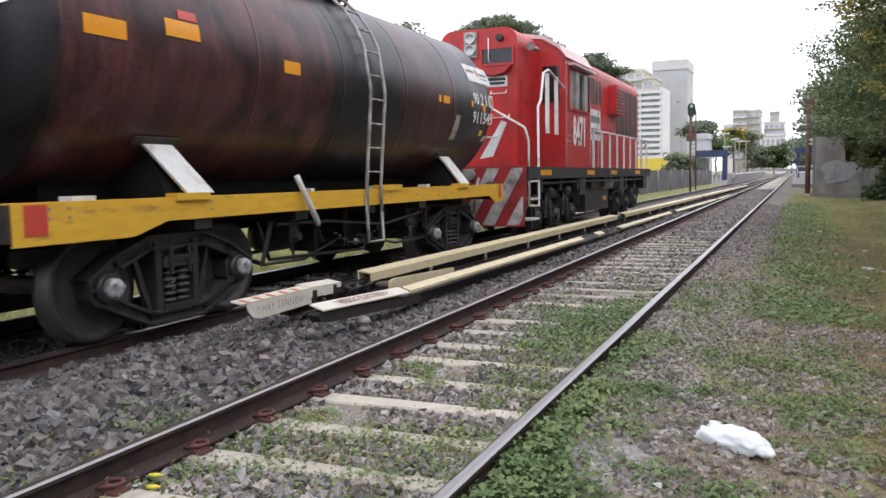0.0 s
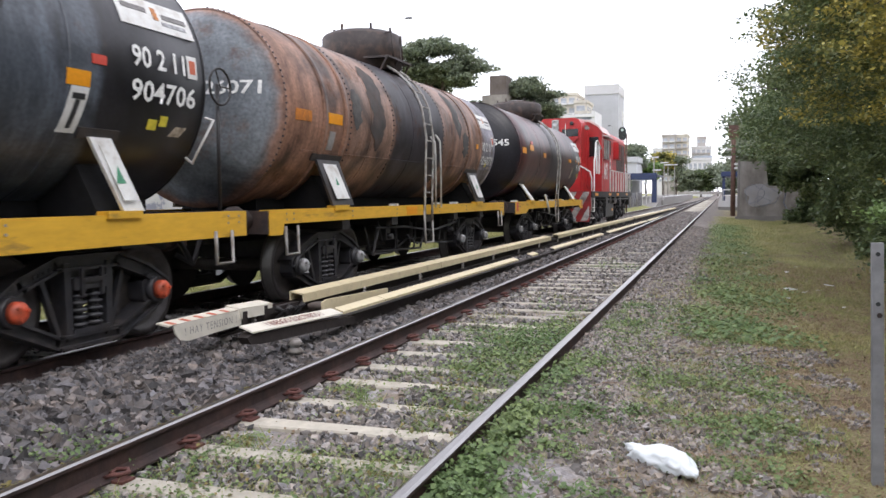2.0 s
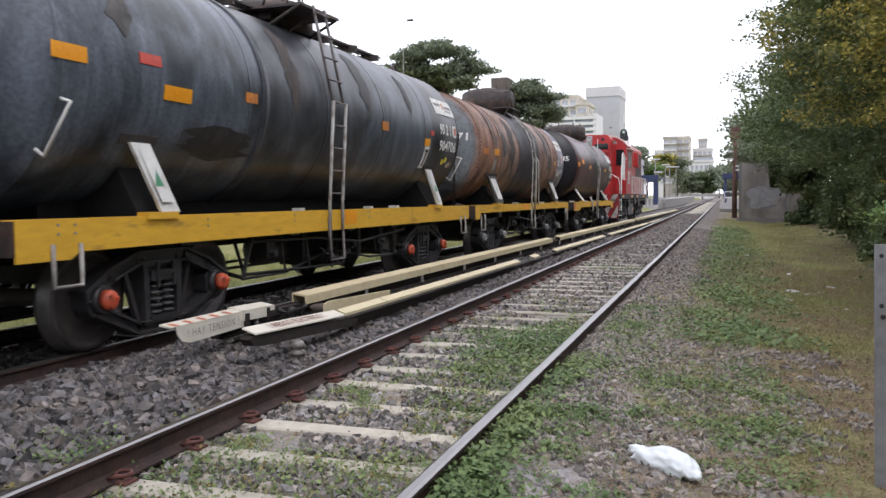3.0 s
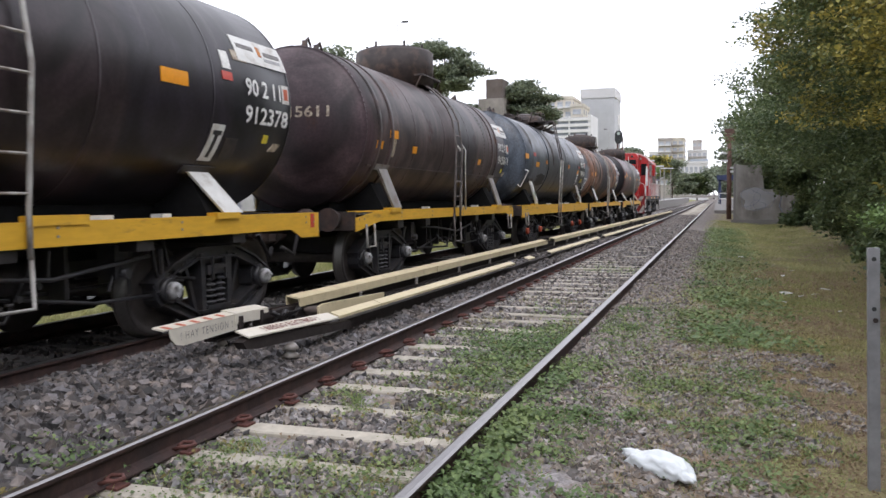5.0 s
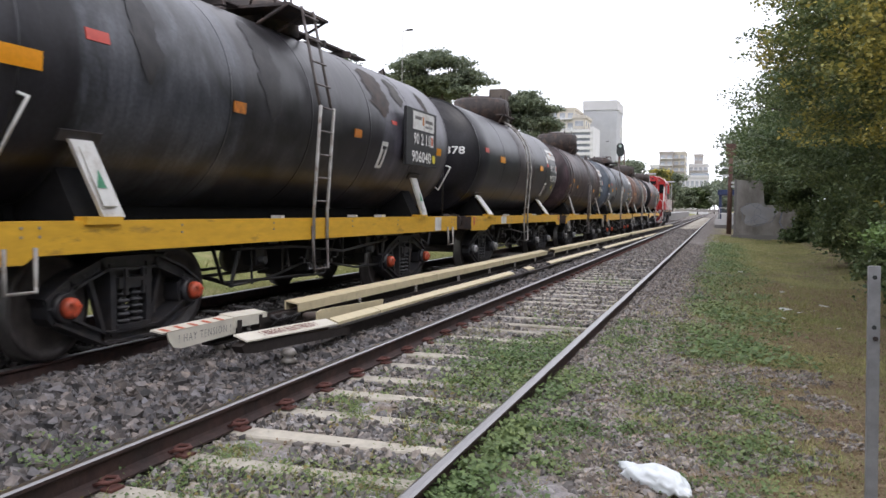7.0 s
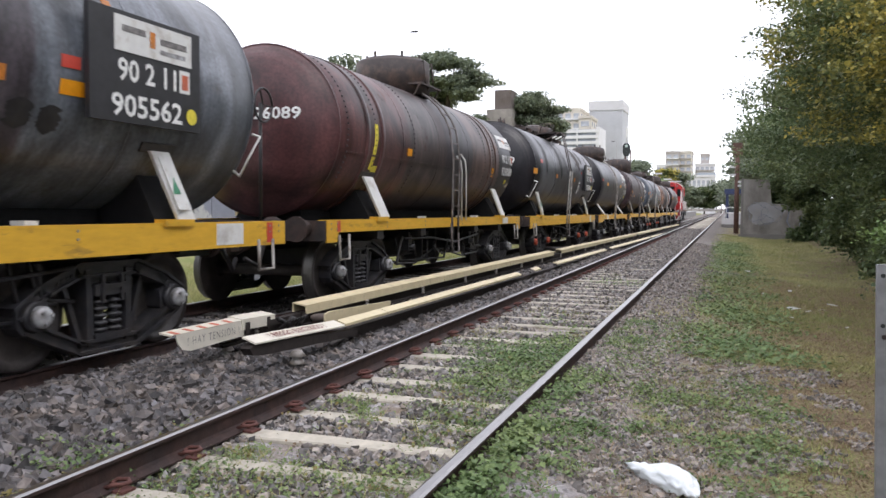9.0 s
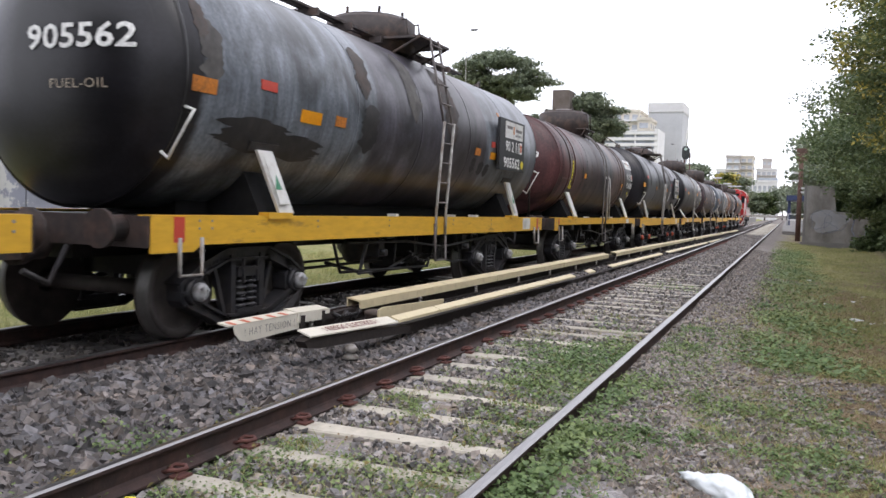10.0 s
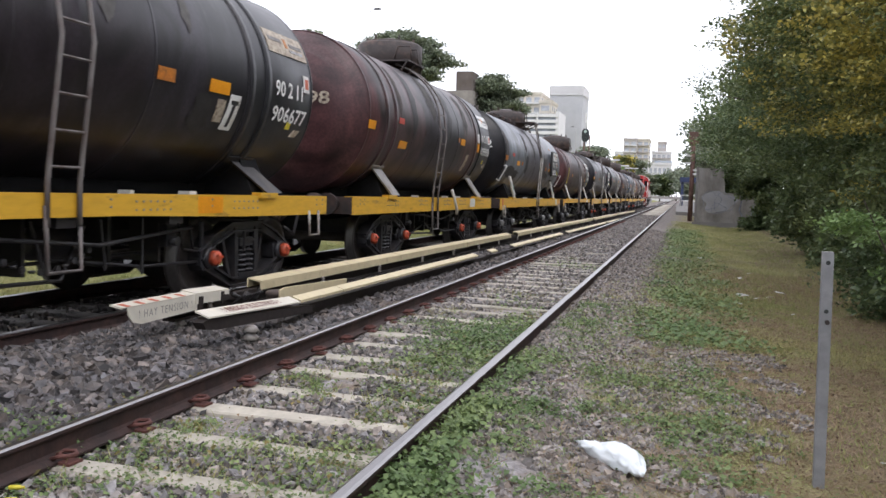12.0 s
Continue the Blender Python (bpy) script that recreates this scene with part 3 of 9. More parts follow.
# ---- stones ----
def stones(name, spots, low, high, material, label, seed):
    """Broken stones at the spots: each a battered block turned at random."""
    g = np.random.default_rng(seed)
    n = len(spots)
    cube = np.array([(x, y, z) for x in (-1, 1) for y in (-1, 1) for z in (-1, 1)], dtype=float)
    quads = np.array([(0, 1, 3, 2), (4, 6, 7, 5), (0, 4, 5, 1), (2, 3, 7, 6), (0, 2, 6, 4), (1, 5, 7, 3)])
    v = cube[None] * g.uniform(0.45, 1.0, (n, 8, 1)) * g.uniform(0.6, 1.25, (n, 1, 3)) + g.uniform(-0.25, 0.25, (n, 8, 3))
    v *= g.uniform(low, high, (n, 1, 1))
    q = g.normal(size=(n, 4))
    q /= np.linalg.norm(q, axis=1, keepdims=True)
    w, x, y, z = q.T
    R = np.stack([1 - 2 * (y * y + z * z), 2 * (x * y - z * w), 2 * (x * z + y * w), 2 * (x * y + z * w), 1 - 2 * (x * x + z * z), 2 * (y * z - x * w),
                  2 * (x * z - y * w), 2 * (y * z + x * w), 1 - 2 * (x * x + y * y)], axis=1).reshape(n, 3, 3)
    v = np.einsum("nij,nkj->nki", R, v) + np.asarray(spots)[:, None, :]
    faces = (quads[None] + 8 * np.arange(n)[:, None, None]).reshape(-1, 4)
    return thing(name, soup(name, v.reshape(-1, 3), faces, material), None, label, "ballast", kind="stuff")


def spread(rng, x0, x1, y0, y1, per_m2, lift, keep=None, heap=None):
    out = []
    for _ in range(int((x1 - x0) * (y1 - y0) * per_m2)):
        x, y = rng.uniform(x0, x1), rng.uniform(y0, y1)
        if keep and not keep(x, y):
            continue
        out.append((x, y, ground_z(x, y) + (heap(x, y) if heap else 0) + rng.uniform(-0.5, 1.0) * lift))
    return out


def off_sleeper(x, y):
    d = ((y - 3.57 + 0.313) % 0.626) - 0.313
    return abs(d) > 0.085 and noise.noise((x * 1.3, y * 1.3, 4)) > -0.28


def build_ballast():
    rng = random.Random(11)
    mound = lambda x, y: 0.02 + 0.045 * math.exp(-((x + 4.45) / 0.6) ** 2)
    near = spread(rng, -5.25, -3.1, 1.8, 7, 1350, 0.035, None, mound)
    near += spread(rng, -5.25, -3.1, -4, 1.8, 500, 0.03, None, mound)
    stones("ballast", near, 0.014, 0.05, M_BALLAST, "heap of loose grey broken ballast stones between the tracks", 1)
    mid = spread(rng, -5.25, -3.1, 7, 12, 900, 0.035, None, mound) + spread(rng, -5.25, -3.1, 12, 30, 420, 0.035, None, mound)
    stones("ballast", mid, 0.02, 0.056, M_BALLAST, "loose grey ballast stones between the tracks", 2)
    inner = spread(rng, -3.0, -1.35, 1.8, 9, 800, 0.016, off_sleeper, lambda x, y: 0.010) + spread(rng, -3.0, -1.35, 9, 26, 500, 0.018, off_sleeper, lambda x, y: 0.014)
    inner += spread(rng, -3.0, -1.35, 26, 64, 150, 0.02, None, lambda x, y: 0.02)
    inner += spread(rng, -3.0, -1.35, -4, 1.8, 600, 0.014, off_sleeper, lambda x, y: 0.012)
    stones("ballast", inner, 0.011, 0.034, M_BALLAST_DUSTY, "grey ballast stones between the sleepers", 3)
    side = spread(rng, -1.25, 1.1, 2, 9, 1500, 0.006, lambda x, y: noise.noise((x * 1.6, y * 1.3, 9)) + 0.6 * noise.noise((x * 6, y * 6, 3)) > -0.08 + 0.2 * x)
    side += spread(rng, -1.25, 0.1, 7, 36, 420, 0.012, lambda x, y: x + 0.25 * noise.noise((x * 2, y * 2, 7)) < -0.28)
    stones("ballast", side, 0.006, 0.026, M_BALLAST_SIDE, "scattered small grey stones beside the rail", 4)
    under = spread(rng, -7.9, -5.25, 2, 16, 170, 0.02)
    stones("ballast", under, 0.018, 0.036, M_UNDERSTONE, "oil-stained ballast stones under the train", 5)


M_UNDERSTONE = shader("oily_ballast", (0.075, 0.07, 0.068), 0.8, scale=30, amount=0.35, bump=0.5, bump_scale=90, random=0.5, island=True)
build_ballast()


# ---- conductor rails with their covers ----
def lettering(body, size, material, bold=0.0, spacing=1.0):
    """A flat mesh of the words, from the built-in font, centred about the origin in the x-y plane."""
    cu = bpy.data.curves.new("letters", "FONT")
    cu.body, cu.size, cu.align_x, cu.align_y, cu.offset, cu.space_character = body, size, "CENTER", "CENTER", bold, spacing
    cu.resolution_u = 2
    ob = bpy.data.objects.new("letters", cu)
    scene.collection.objects.link(ob)
    bpy.context.view_layer.update()
    me = bpy.data.meshes.new_from_object(ob.evaluated_get(bpy.context.evaluated_depsgraph_get()))
    bpy.data.objects.remove(ob)
    bpy.data.curves.remove(cu)
    me.materials.clear()
    me.materials.append(material)
    return me


def fitted(me, width, height):
    """Stretches flat lettering to a width and a height."""
    xs, ys = [v.co.x for v in me.vertices], [v.co.y for v in me.vertices]
    cx, cy = (min(xs) + max(xs)) / 2, (min(ys) + max(ys)) / 2
    for v in me.vertices:
        v.co = ((v.co.x - cx) * width / (max(xs) - min(xs)), (v.co.y - cy) * height / (max(ys) - min(ys)), 0)
    return me


def insulator_data():
    bm = bmesh.new()
    lathe(bm, [(0, 0.075), (0.04, 0.075), (0.05, 0.05), (0.085, 0.05), (0.09, 0.085), (0.125, 0.06), (0.135, 0.045), (0.16, 0.045), (0.165, 0.08), (0.2, 0.055), (0.22, 0.04)], 14, "z")
    return data_of("insulator", bm, M_INSUL)


def tilt_at(x, y, z, y2, z2, rx_extra=0):
    """A pose whose y axis runs from (y, z) to (y2, z2)."""
    return pose(x, y, z, math.degrees(math.atan2(z2 - z, y2 - y)) + rx_extra, 0, 0)


def cover_piece(parent, x, y0, y1, z0, z1, lip, top, material, label, lean=0.0):
    """A length of folded cover: a top board and a front lip."""
    bm = bmesh.new()
    n = math.hypot(y1 - y0, z1 - z0)
    prism(bm, [(0, 0), (0.018, -0.004), (0.018 + lean, -lip), (lean, -lip)], "y", 0, n)
    prism(bm, [(0.018, 0.004), (-top, 0.03), (-top, 0.012), (0.0, -0.012)], "y", 0, n)
    prism(bm, [(-top, 0.03), (-top - 0.014, 0.028), (-top - 0.014, -lip * 0.8), (-top, -lip * 0.8)], "y", 0, n)
    return part("cover", bm, material, parent, label, tilt_at(x, y0, z0, y1, z1))


def third_rail(parent, x, y0, y1, level):
    bm = bmesh.new()
    y = y0
    while y < y1 - 0.01:
        e = min(y + 4, y1)
        for prof in ([(-0.04, 0.05), (0.04, 0.05), (0.045, 0.115), (-0.045, 0.115)], [(-0.02, -0.015), (0.02, -0.015), (0.02, 0.05), (-0.02, 0.05)], [(-0.07, -0.04), (0.07, -0.04), (0.07, -0.015), (-0.07, -0.015)]):
            vs = prism(bm, prof, "y", y, e)
            for v in vs:
                v.co.z += level(v.co.y)
        y = e
    return part("conductor_rail", bm, M_THIRD, parent, "", pose(x, 0, 0))


def build_conductors():
    ins = insulator_data()
    c2z = lambda y: 0.395 - 0.0062 * (y - 8.4)
    far = thing("conductor_rail", None, None, "cream-covered conductor rail beside the train's track", "third rail", kind="structure")
    third_rail(far, -4.52, 6.75, 92, lambda y: c2z(y) - 0.20)
    cuts = [(8.33, 13.1), (13.12, 17.55), (17.58, 22.4), (23.5, 28.6), (28.63, 36), (36.03, 44), (44.9, 53), (53.03, 62), (62.8, 72), (72.8, 84)]
    for a, b in cuts:
        cover_piece(far, -4.43, a, b, c2z(a), c2z(b), 0.095, 0.15, M_CREAM, "long cream fibreglass cover")
    for y in [6.9, 9.6, 11.7, 13.9, 16.0, 18.2, 20.4, 22.9, 25, 27.2, 29.4, 31.6, 34, 36.4, 39, 42, 45, 48]:
        z = left_level(y) - 0.03
        part("insulator", ins, None, far, "", Matrix.Translation((-4.5, y, z)) @ Matrix.Diagonal((0.8, 0.8, max(0.3, (c2z(y) - 0.23 - z) / 0.22), 1)))
        part("insulator", ins, None, far, "", Matrix.Translation((-4.395, y + 0.35, c2z(y) - 0.2)) @ Matrix.Diagonal((0.36, 0.36, 0.5, 1)))
    # end board with its warning
    bm = bmesh.new()
    L = 1.05
    corner = [(L, -0.15), (0.2, -0.165), (0.09, -0.14), (0.03, -0.08), (0.0, 0.0), (L, 0.0)]
    prism(bm, corner, "x", 0, 0.014)
    prism(bm, [(0.018, 0.004), (-0.12, 0.022), (-0.12, 0.008), (0.0, -0.012)], "y", -0.05, L)
    at = tilt_at(-4.38, 5.93, 0.412, 6.97, 0.407)
    sign = part("warning_board", bm, M_WHITE_BOARD, far, "white end board with red stripes and a high voltage warning", at)
    for i in range(5):
        bm = bmesh.new()
        prism(bm, [(0.014, 0.0065), (-0.08, 0.0187), (-0.08, 0.0207), (0.014, 0.0085)], "y", 0.0 + 0.2 * i, 0.055 + 0.2 * i)
        part("stripe", bm, M_REDMARK, sign)
    t = fitted(lettering("! HAY TENSION !", 0.09, M_INK, -0.001, 1.25), 0.8, 0.068)
    part("lettering", t, None, sign, "faded black letters", Matrix.Translation((0.0165, 0.56, -0.078)) @ pose(0, 0, 0, 90, 0, 90))
    cover_piece(far, -4.37, 6.94, 7.54, 0.415, 0.395, 0.1, 0.14, M_WHITE_BOARD, "short dirty white cover")
    for y0, y1, z0, z1 in ((6.98, 7.05, -0.18, -0.03), (7.38, 7.43, -0.13, -0.01), (7.43, 7.54, -0.1, -0.045)):
        bm = bmesh.new()
        box(bm, 0.02, 0.03, y0 - 6.94, y1 - 6.94, z0, z1)
        part("clamp", bm, M_THIRD, far, "", tilt_at(-4.37, 6.94, 0.415, 7.54, 0.395))
    bm = bmesh.new()
    wire(bm, [(-4.42, 7.7, 0.33), (-4.38, 7.85, 0.25), (-4.42, 8.0, 0.3), (-4.40, 8.15, 0.22), (-4.44, 8.35, 0.3)], 0.028)
    for i in range(9):
        rod(bm, (-4.42, 7.72 + 0.06 * i, 0.20 + 0.02 * (i % 3)), (-4.34, 7.74 + 0.06 * i, 0.30), 0.012, n=5)
    part("jumper_cable", bm, M_UNDER, far, "black twisted jumper cable")
    # near conductor
    c1z = lambda y: 0.262 - 0.0080 * (y - 7.86)
    near = thing("conductor_rail", None, None, "cream-covered conductor rail between the two tracks", "third rail", kind="structure")
    third_rail(near, -3.84, 8.2, 92, lambda y: c1z(y) - 0.18)
    bm = bmesh.new()
    prism(bm, [(6.06, 0.31), (6.12, 0.245), (6.28, 0.22), (8.2, 0.115), (8.2, 0.19), (6.16, 0.335)], "x", -0.06, 0.04)
    soften(bm, 0.012)
    part("ramp", bm, M_THIRD, near, "dark rusty ramp end", pose(-3.77, 0, 0))
    bm = bmesh.new()
    n = math.hypot(1.74, 0.085)
    prism(bm, [(0.05, -0.012), (0.05, -0.026), (-0.085, 0.02), (-0.085, 0.034)], "y", 0, n)
    board = part("warning_board", bm, M_WHITE_BOARD, near, "white sloping board with faded red letters", tilt_at(-3.76, 6.12, 0.365, 7.84, 0.285))
    t = fitted(lettering("! RIESGO ELECTRICO !", 0.088, M_INKRED, 0.002, 1.05), 1.05, 0.085)
    lean = math.degrees(math.atan2(0.046, 0.135))
    part("lettering", t, None, board, "faded red letters", Matrix.Translation((-0.018, 0.86, 0.0155)) @ pose(0, 0, 0, 0, lean, 0) @ pose(0, 0, 0, 0, 0, 90))
    cuts = [(7.88, 9.0), (9.02, 13.9), (13.93, 15.7), (16.9, 17.5), (19.3, 24.5), (24.53, 27.7), (29, 36), (36.03, 44), (45, 54), (55, 66), (67, 80)]
    for a, b in cuts:
        bm = bmesh.new()
        n = math.hypot(b - a, c1z(b) - c1z(a))
        prism(bm, [(0.05, -0.012), (0.05, -0.026), (-0.055, 0.01), (-0.055, 0.024)], "y", 0, n)
        prism(bm, [(0.05, -0.024), (0.042, -0.024), (0.042, -0.04), (0.05, -0.04)], "y", 0, n)
        part("cover", bm, M_CREAM, near, "sloping cream fibreglass cover", tilt_at(-3.76, a, c1z(a) + 0.035, b, c1z(b) + 0.035))
    bm = bmesh.new()
    prism(bm, [(7.9, 0.22), (7.9, 0.37), (8.0, 0.39), (9.7, 0.325), (9.7, 0.20)], "x", -0.01, 0.01)
    part("cover_flap", bm, M_CREAM, near, "upright cream flap", pose(-3.97, 0, 0))
    bm = bmesh.new()
    lathe(bm, [(0.0, 0.11), (0.03, 0.13), (0.16, 0.135), (0.17, 0.15), (0.2, 0.15), (0.215, 0.12), (0.215, 0.0)], 18, "z")
    part("feeder_drum", bm, M_FEEDER, near, "squat rusty brown feeder drum", pose(-4.13, 8.2, 0.11))
    for y in [6.8, 9.4, 11.5, 13.6, 15.8, 18.0, 20.2, 22.4, 24.8, 27.2, 29.6, 32, 35, 38, 41, 44]:
        top = 0.185 if y < 8 else c1z(y) - 0.215
        bot = -0.06 if y > 8 else -0.03
        side = -3.69 if y < 8 else -3.79
        part("insulator", ins, None, near, "", Matrix.Translation((side, y, bot)) @ Matrix.Diagonal((1, 1, (top - bot) / 0.22, 1)))


build_conductors()


# ---- goods train ----
WHEEL_R = 0.46
SILL_Z = 1.185          # top of the frames above the rails
HALF = 1.27             # half the width over the frames


def bent_on_tank(me, R, zc, y, ang, lift=0.012):
    """Lays a flat mesh round a tank: its x along the wagon, its y up the side."""
    for v in me.vertices:
        u, w = v.co.x, v.co.y
        a = ang + w / R
        v.co = ((R + lift) * math.cos(a), y + u, zc + (R + lift) * math.sin(a))
    me.update()
    return me


def patch_on_tank(name, R, zc, y, ang, w, h, material, lift=0.008, skew=0.0):
    """A thin curved plate on a tank's side."""
    bm = bmesh.new()
    n = max(2, int(h / 0.1) + 1)
    rows = []
    for i in range(n + 1):
        a = ang + (i / n - 0.5) * h / R
        s = skew * (i / n - 0.5)
        rows.append([bm.verts.new(((R + l) * math.cos(a), y + s + u * w / 2, zc + (R + l) * math.sin(a))) for u, l in ((-1, -0.004), (-1, lift), (1, lift), (1, -0.004))])
    for A, B in zip(rows, rows[1:]):
        for i in range(3):
            bm.faces.new((A[i], A[i + 1], B[i + 1], B[i]))
    bm.faces.new(rows[0])
    bm.faces.new(rows[-1][::-1])
    return data_of(name, bm, material)


def stain_on_tank(R, zc, y, a0, a1, w, material, seed):
    """A ragged run of spilt oil or overpaint down a tank's side, from angle a0 to a1 (degrees)."""
    bm = bmesh.new()
    n, rows = 26, []
    for i in range(n + 1):
        t = i / n
        a = radians(a0 + (a1 - a0) * t)
        h = w / 2 * min(1, 5 * t + 0.25, 4 * (1 - t) + 0.1)
        lo = y - h * (1 + 0.55 * noise.noise((t * 7, seed, 0)) + 0.3 * noise.noise((t * 22, seed, 3)))
        hi = y + h * (1 + 0.55 * noise.noise((t * 6, seed, 8)) + 0.3 * noise.noise((t * 20, seed, 5)))
        rows.append([bm.verts.new(((R + 0.005) * math.cos(a), q, zc + (R + 0.005) * math.sin(a))) for q in (lo, (lo + hi) / 2, hi)])
    for A, B in zip(rows, rows[1:]):
        for i in range(2):
            bm.faces.new((A[i], A[i + 1], B[i + 1], B[i])).smooth = True
    return data_of("stain", bm, material)


def wheelset_data():
    bm = bmesh.new()
    rod(bm, (-1.1, 0, 0), (1.1, 0, 0), 0.08, n=12)
    for s in (-1, 1):
        a = 0.84 * s
        prof = [(a - 0.035 * s, WHEEL_R + 0.028), (a - 0.005 * s, WHEEL_R + 0.028), (a + 0.01 * s, WHEEL_R), (a + 0.1 * s, WHEEL_R - 0.006), (a + 0.1 * s, WHEEL_R - 0.075),
                (a + 0.045 * s, WHEEL_R - 0.1), (a + 0.03 * s, 0.2), (a + 0.085 * s, 0.14), (a + 0.085 * s, 0.08)]
        rings = lathe(bm, prof, 36, "x", cap=False)
        lathe(bm, [(a - 0.035 * s, WHEEL_R + 0.028), (a - 0.035 * s, WHEEL_R - 0.09), (a + 0.0 * s, 0.2), (a - 0.05 * s, 0.12)], 36, "x", cap=False)
        for ring in rings[2:3]:
            for v in ring:
                for f in v.link_faces:
                    f.material_index = 1
        for v in rings[4]:
            for f in v.link_faces:
                if f.material_index == 0:
                    f.material_index = 2
    return data_of("wheelset", bm, [M_WHEEL, M_TREAD, M_RIM])


def side_frame_data():
    """A cast bogie side frame about x = 0: an arched top chord and a drooping lower one, each with raised rims, open windows between, round axle boxes."""
    bm = bmesh.new()
    h = 0.86
    top = [(-1.02, 0.5), (-0.74, 0.66), (-0.36, 0.79), (0.36, 0.79), (0.74, 0.66), (1.02, 0.5)]
    low = [(-0.92, 0.37), (-0.36, 0.13), (0.36, 0.13), (0.92, 0.37)]
    for pts, t in ((top, 0.13), (low, 0.115)):
        for p, q in zip(pts, pts[1:]):
            d = Vector((q[0] - p[0], q[1] - p[1])).normalized()
            p2, q2 = (p[0] - 0.02 * d.x, p[1] - 0.02 * d.y), (q[0] + 0.02 * d.x, q[1] + 0.02 * d.y)
            bar(bm, p2, q2, 0.11, t)
            for e in (-1, 1):
                o = (-d.y * e * (t / 2 - 0.012), d.x * e * (t / 2 - 0.012))
                bar(bm, (p2[0] + o[0], p2[1] + o[1]), (q2[0] + o[0], q2[1] + o[1]), 0.19, 0.026)
    for s in (-1, 1):
        bar(bm, (0.235 * s, 0.13), (0.25 * s, 0.79), 0.15, 0.075)
        bar(bm, (0.3 * s, 0.16), (0.5 * s, 0.72), 0.05, 0.05)
        prism(bm, [(h * s - 0.16, 0.38), (h * s - 0.1, 0.31), (h * s + 0.1, 0.31), (h * s + 0.16, 0.38), (h * s + 0.17, 0.54), (h * s + 0.06, 0.62), (h * s - 0.06, 0.62), (h * s - 0.17, 0.54)], "x", -0.10, 0.07)
        rod(bm, (0.05, h * s, 0.46), (0.13, h * s, 0.46), 0.135, 0.12, 16)
    for k in range(4):
        box(bm, 0.075, 0.082, -0.62 + 0.055 * k, -0.59 + 0.055 * k, 0.675 + 0.018 * k, 0.715 + 0.018 * k)
    soften(bm, 0.008, 1)
    return data_of("side_frame", bm, M_CAST)


def spring_data():
    """A nest of coil springs."""
    bm = bmesh.new()
    for y in (-0.09, 0.09):
        for i in range(5):
            z = 0.235 + 0.062 * i
            lathe(bm, [(z, 0.055), (z + 0.012, 0.082), (z + 0.03, 0.082), (z + 0.042, 0.055)], 10, "z", (0.02, y, 0), cap=False)
        rod(bm, (0.02, y, 0.22), (0.02, y, 0.58), 0.045, n=8)
    box(bm, -0.09, 0.10, -0.2, 0.2, 0.56, 0.66)
    for e in (-1, 1):
        box(bm, 0.09, 0.12, 0.12 * e - 0.015, 0.12 * e + 0.015, 0.5, 0.74)
    box(bm, 0.09, 0.12, -0.13, 0.13, 0.62, 0.655)
    box(bm, -0.1, 0.1, -0.21, 0.21, 0.19, 0.23)
    return data_of("spring_nest", bm, M_CAST)


def cap_data(material):
    bm = bmesh.new()
    lathe(bm, [(0, 0.09), (0.05, 0.09), (0.075, 0.075), (0.08, 0.03)], 16, "x")
    for k in range(3):
        a = 2 * math.pi * k / 3 + 0.3
        rod(bm, (0.07, 0.055 * math.cos(a), 0.055 * math.sin(a)), (0.095, 0.055 * math.cos(a), 0.055 * math.sin(a)), 0.014, n=6)
    return data_of("axle_cap", bm, material)


BOGIE = dict(wheel=wheelset_data(), frame=side_frame_data(), spring=spring_data(), grey=cap_data(M_CAPGREY), red=cap_data(M_CAPRED))
WHEELSETS = []


def bogie(parent, y, cap, base=0.86):
    bm = bmesh.new()
    box(bm, -1.0, 1.0, -0.2, 0.2, 0.5, 0.78)
    lathe(bm, [(0.78, 0.3), (0.92, 0.26)], 16, "z")
    box(bm, -0.05, 0.05, -0.75, 0.75, 0.42, 0.5)
    for s in (-1, 1):
        box(bm, -0.9, 0.9, 0.44 * s - 0.03, 0.44 * s + 0.03, 0.36, 0.44)
    b = part("bogie", bm, M_UNDER, parent, "black two-axle bogie", pose(0, y, 0))
    for x in (-1.0, 1.0):
        part("side_frame", BOGIE["frame"], None, b, "", pose(x, 0, 0, 0, 0, 0 if x > 0 else 180))
        part("spring", BOGIE["spring"], None, b, "", pose(x, 0, 0, 0, 0, 0 if x > 0 else 180))
        for s in (-1, 1):
            part("axle_cap", BOGIE[cap], None, b, "orange-red axle cap" if cap == "red" else "worn grey axle cap",
                 pose(x + (0.13 if x > 0 else -0.13), base * s, WHEEL_R, 0, 0, 0 if x > 0 else 180))
    for s in (-1, 1):
        w = part("wheelset", BOGIE["wheel"], None, b, "", pose(0, base * s, WHEEL_R))
        WHEELSETS.append((w, base * s))
    return b


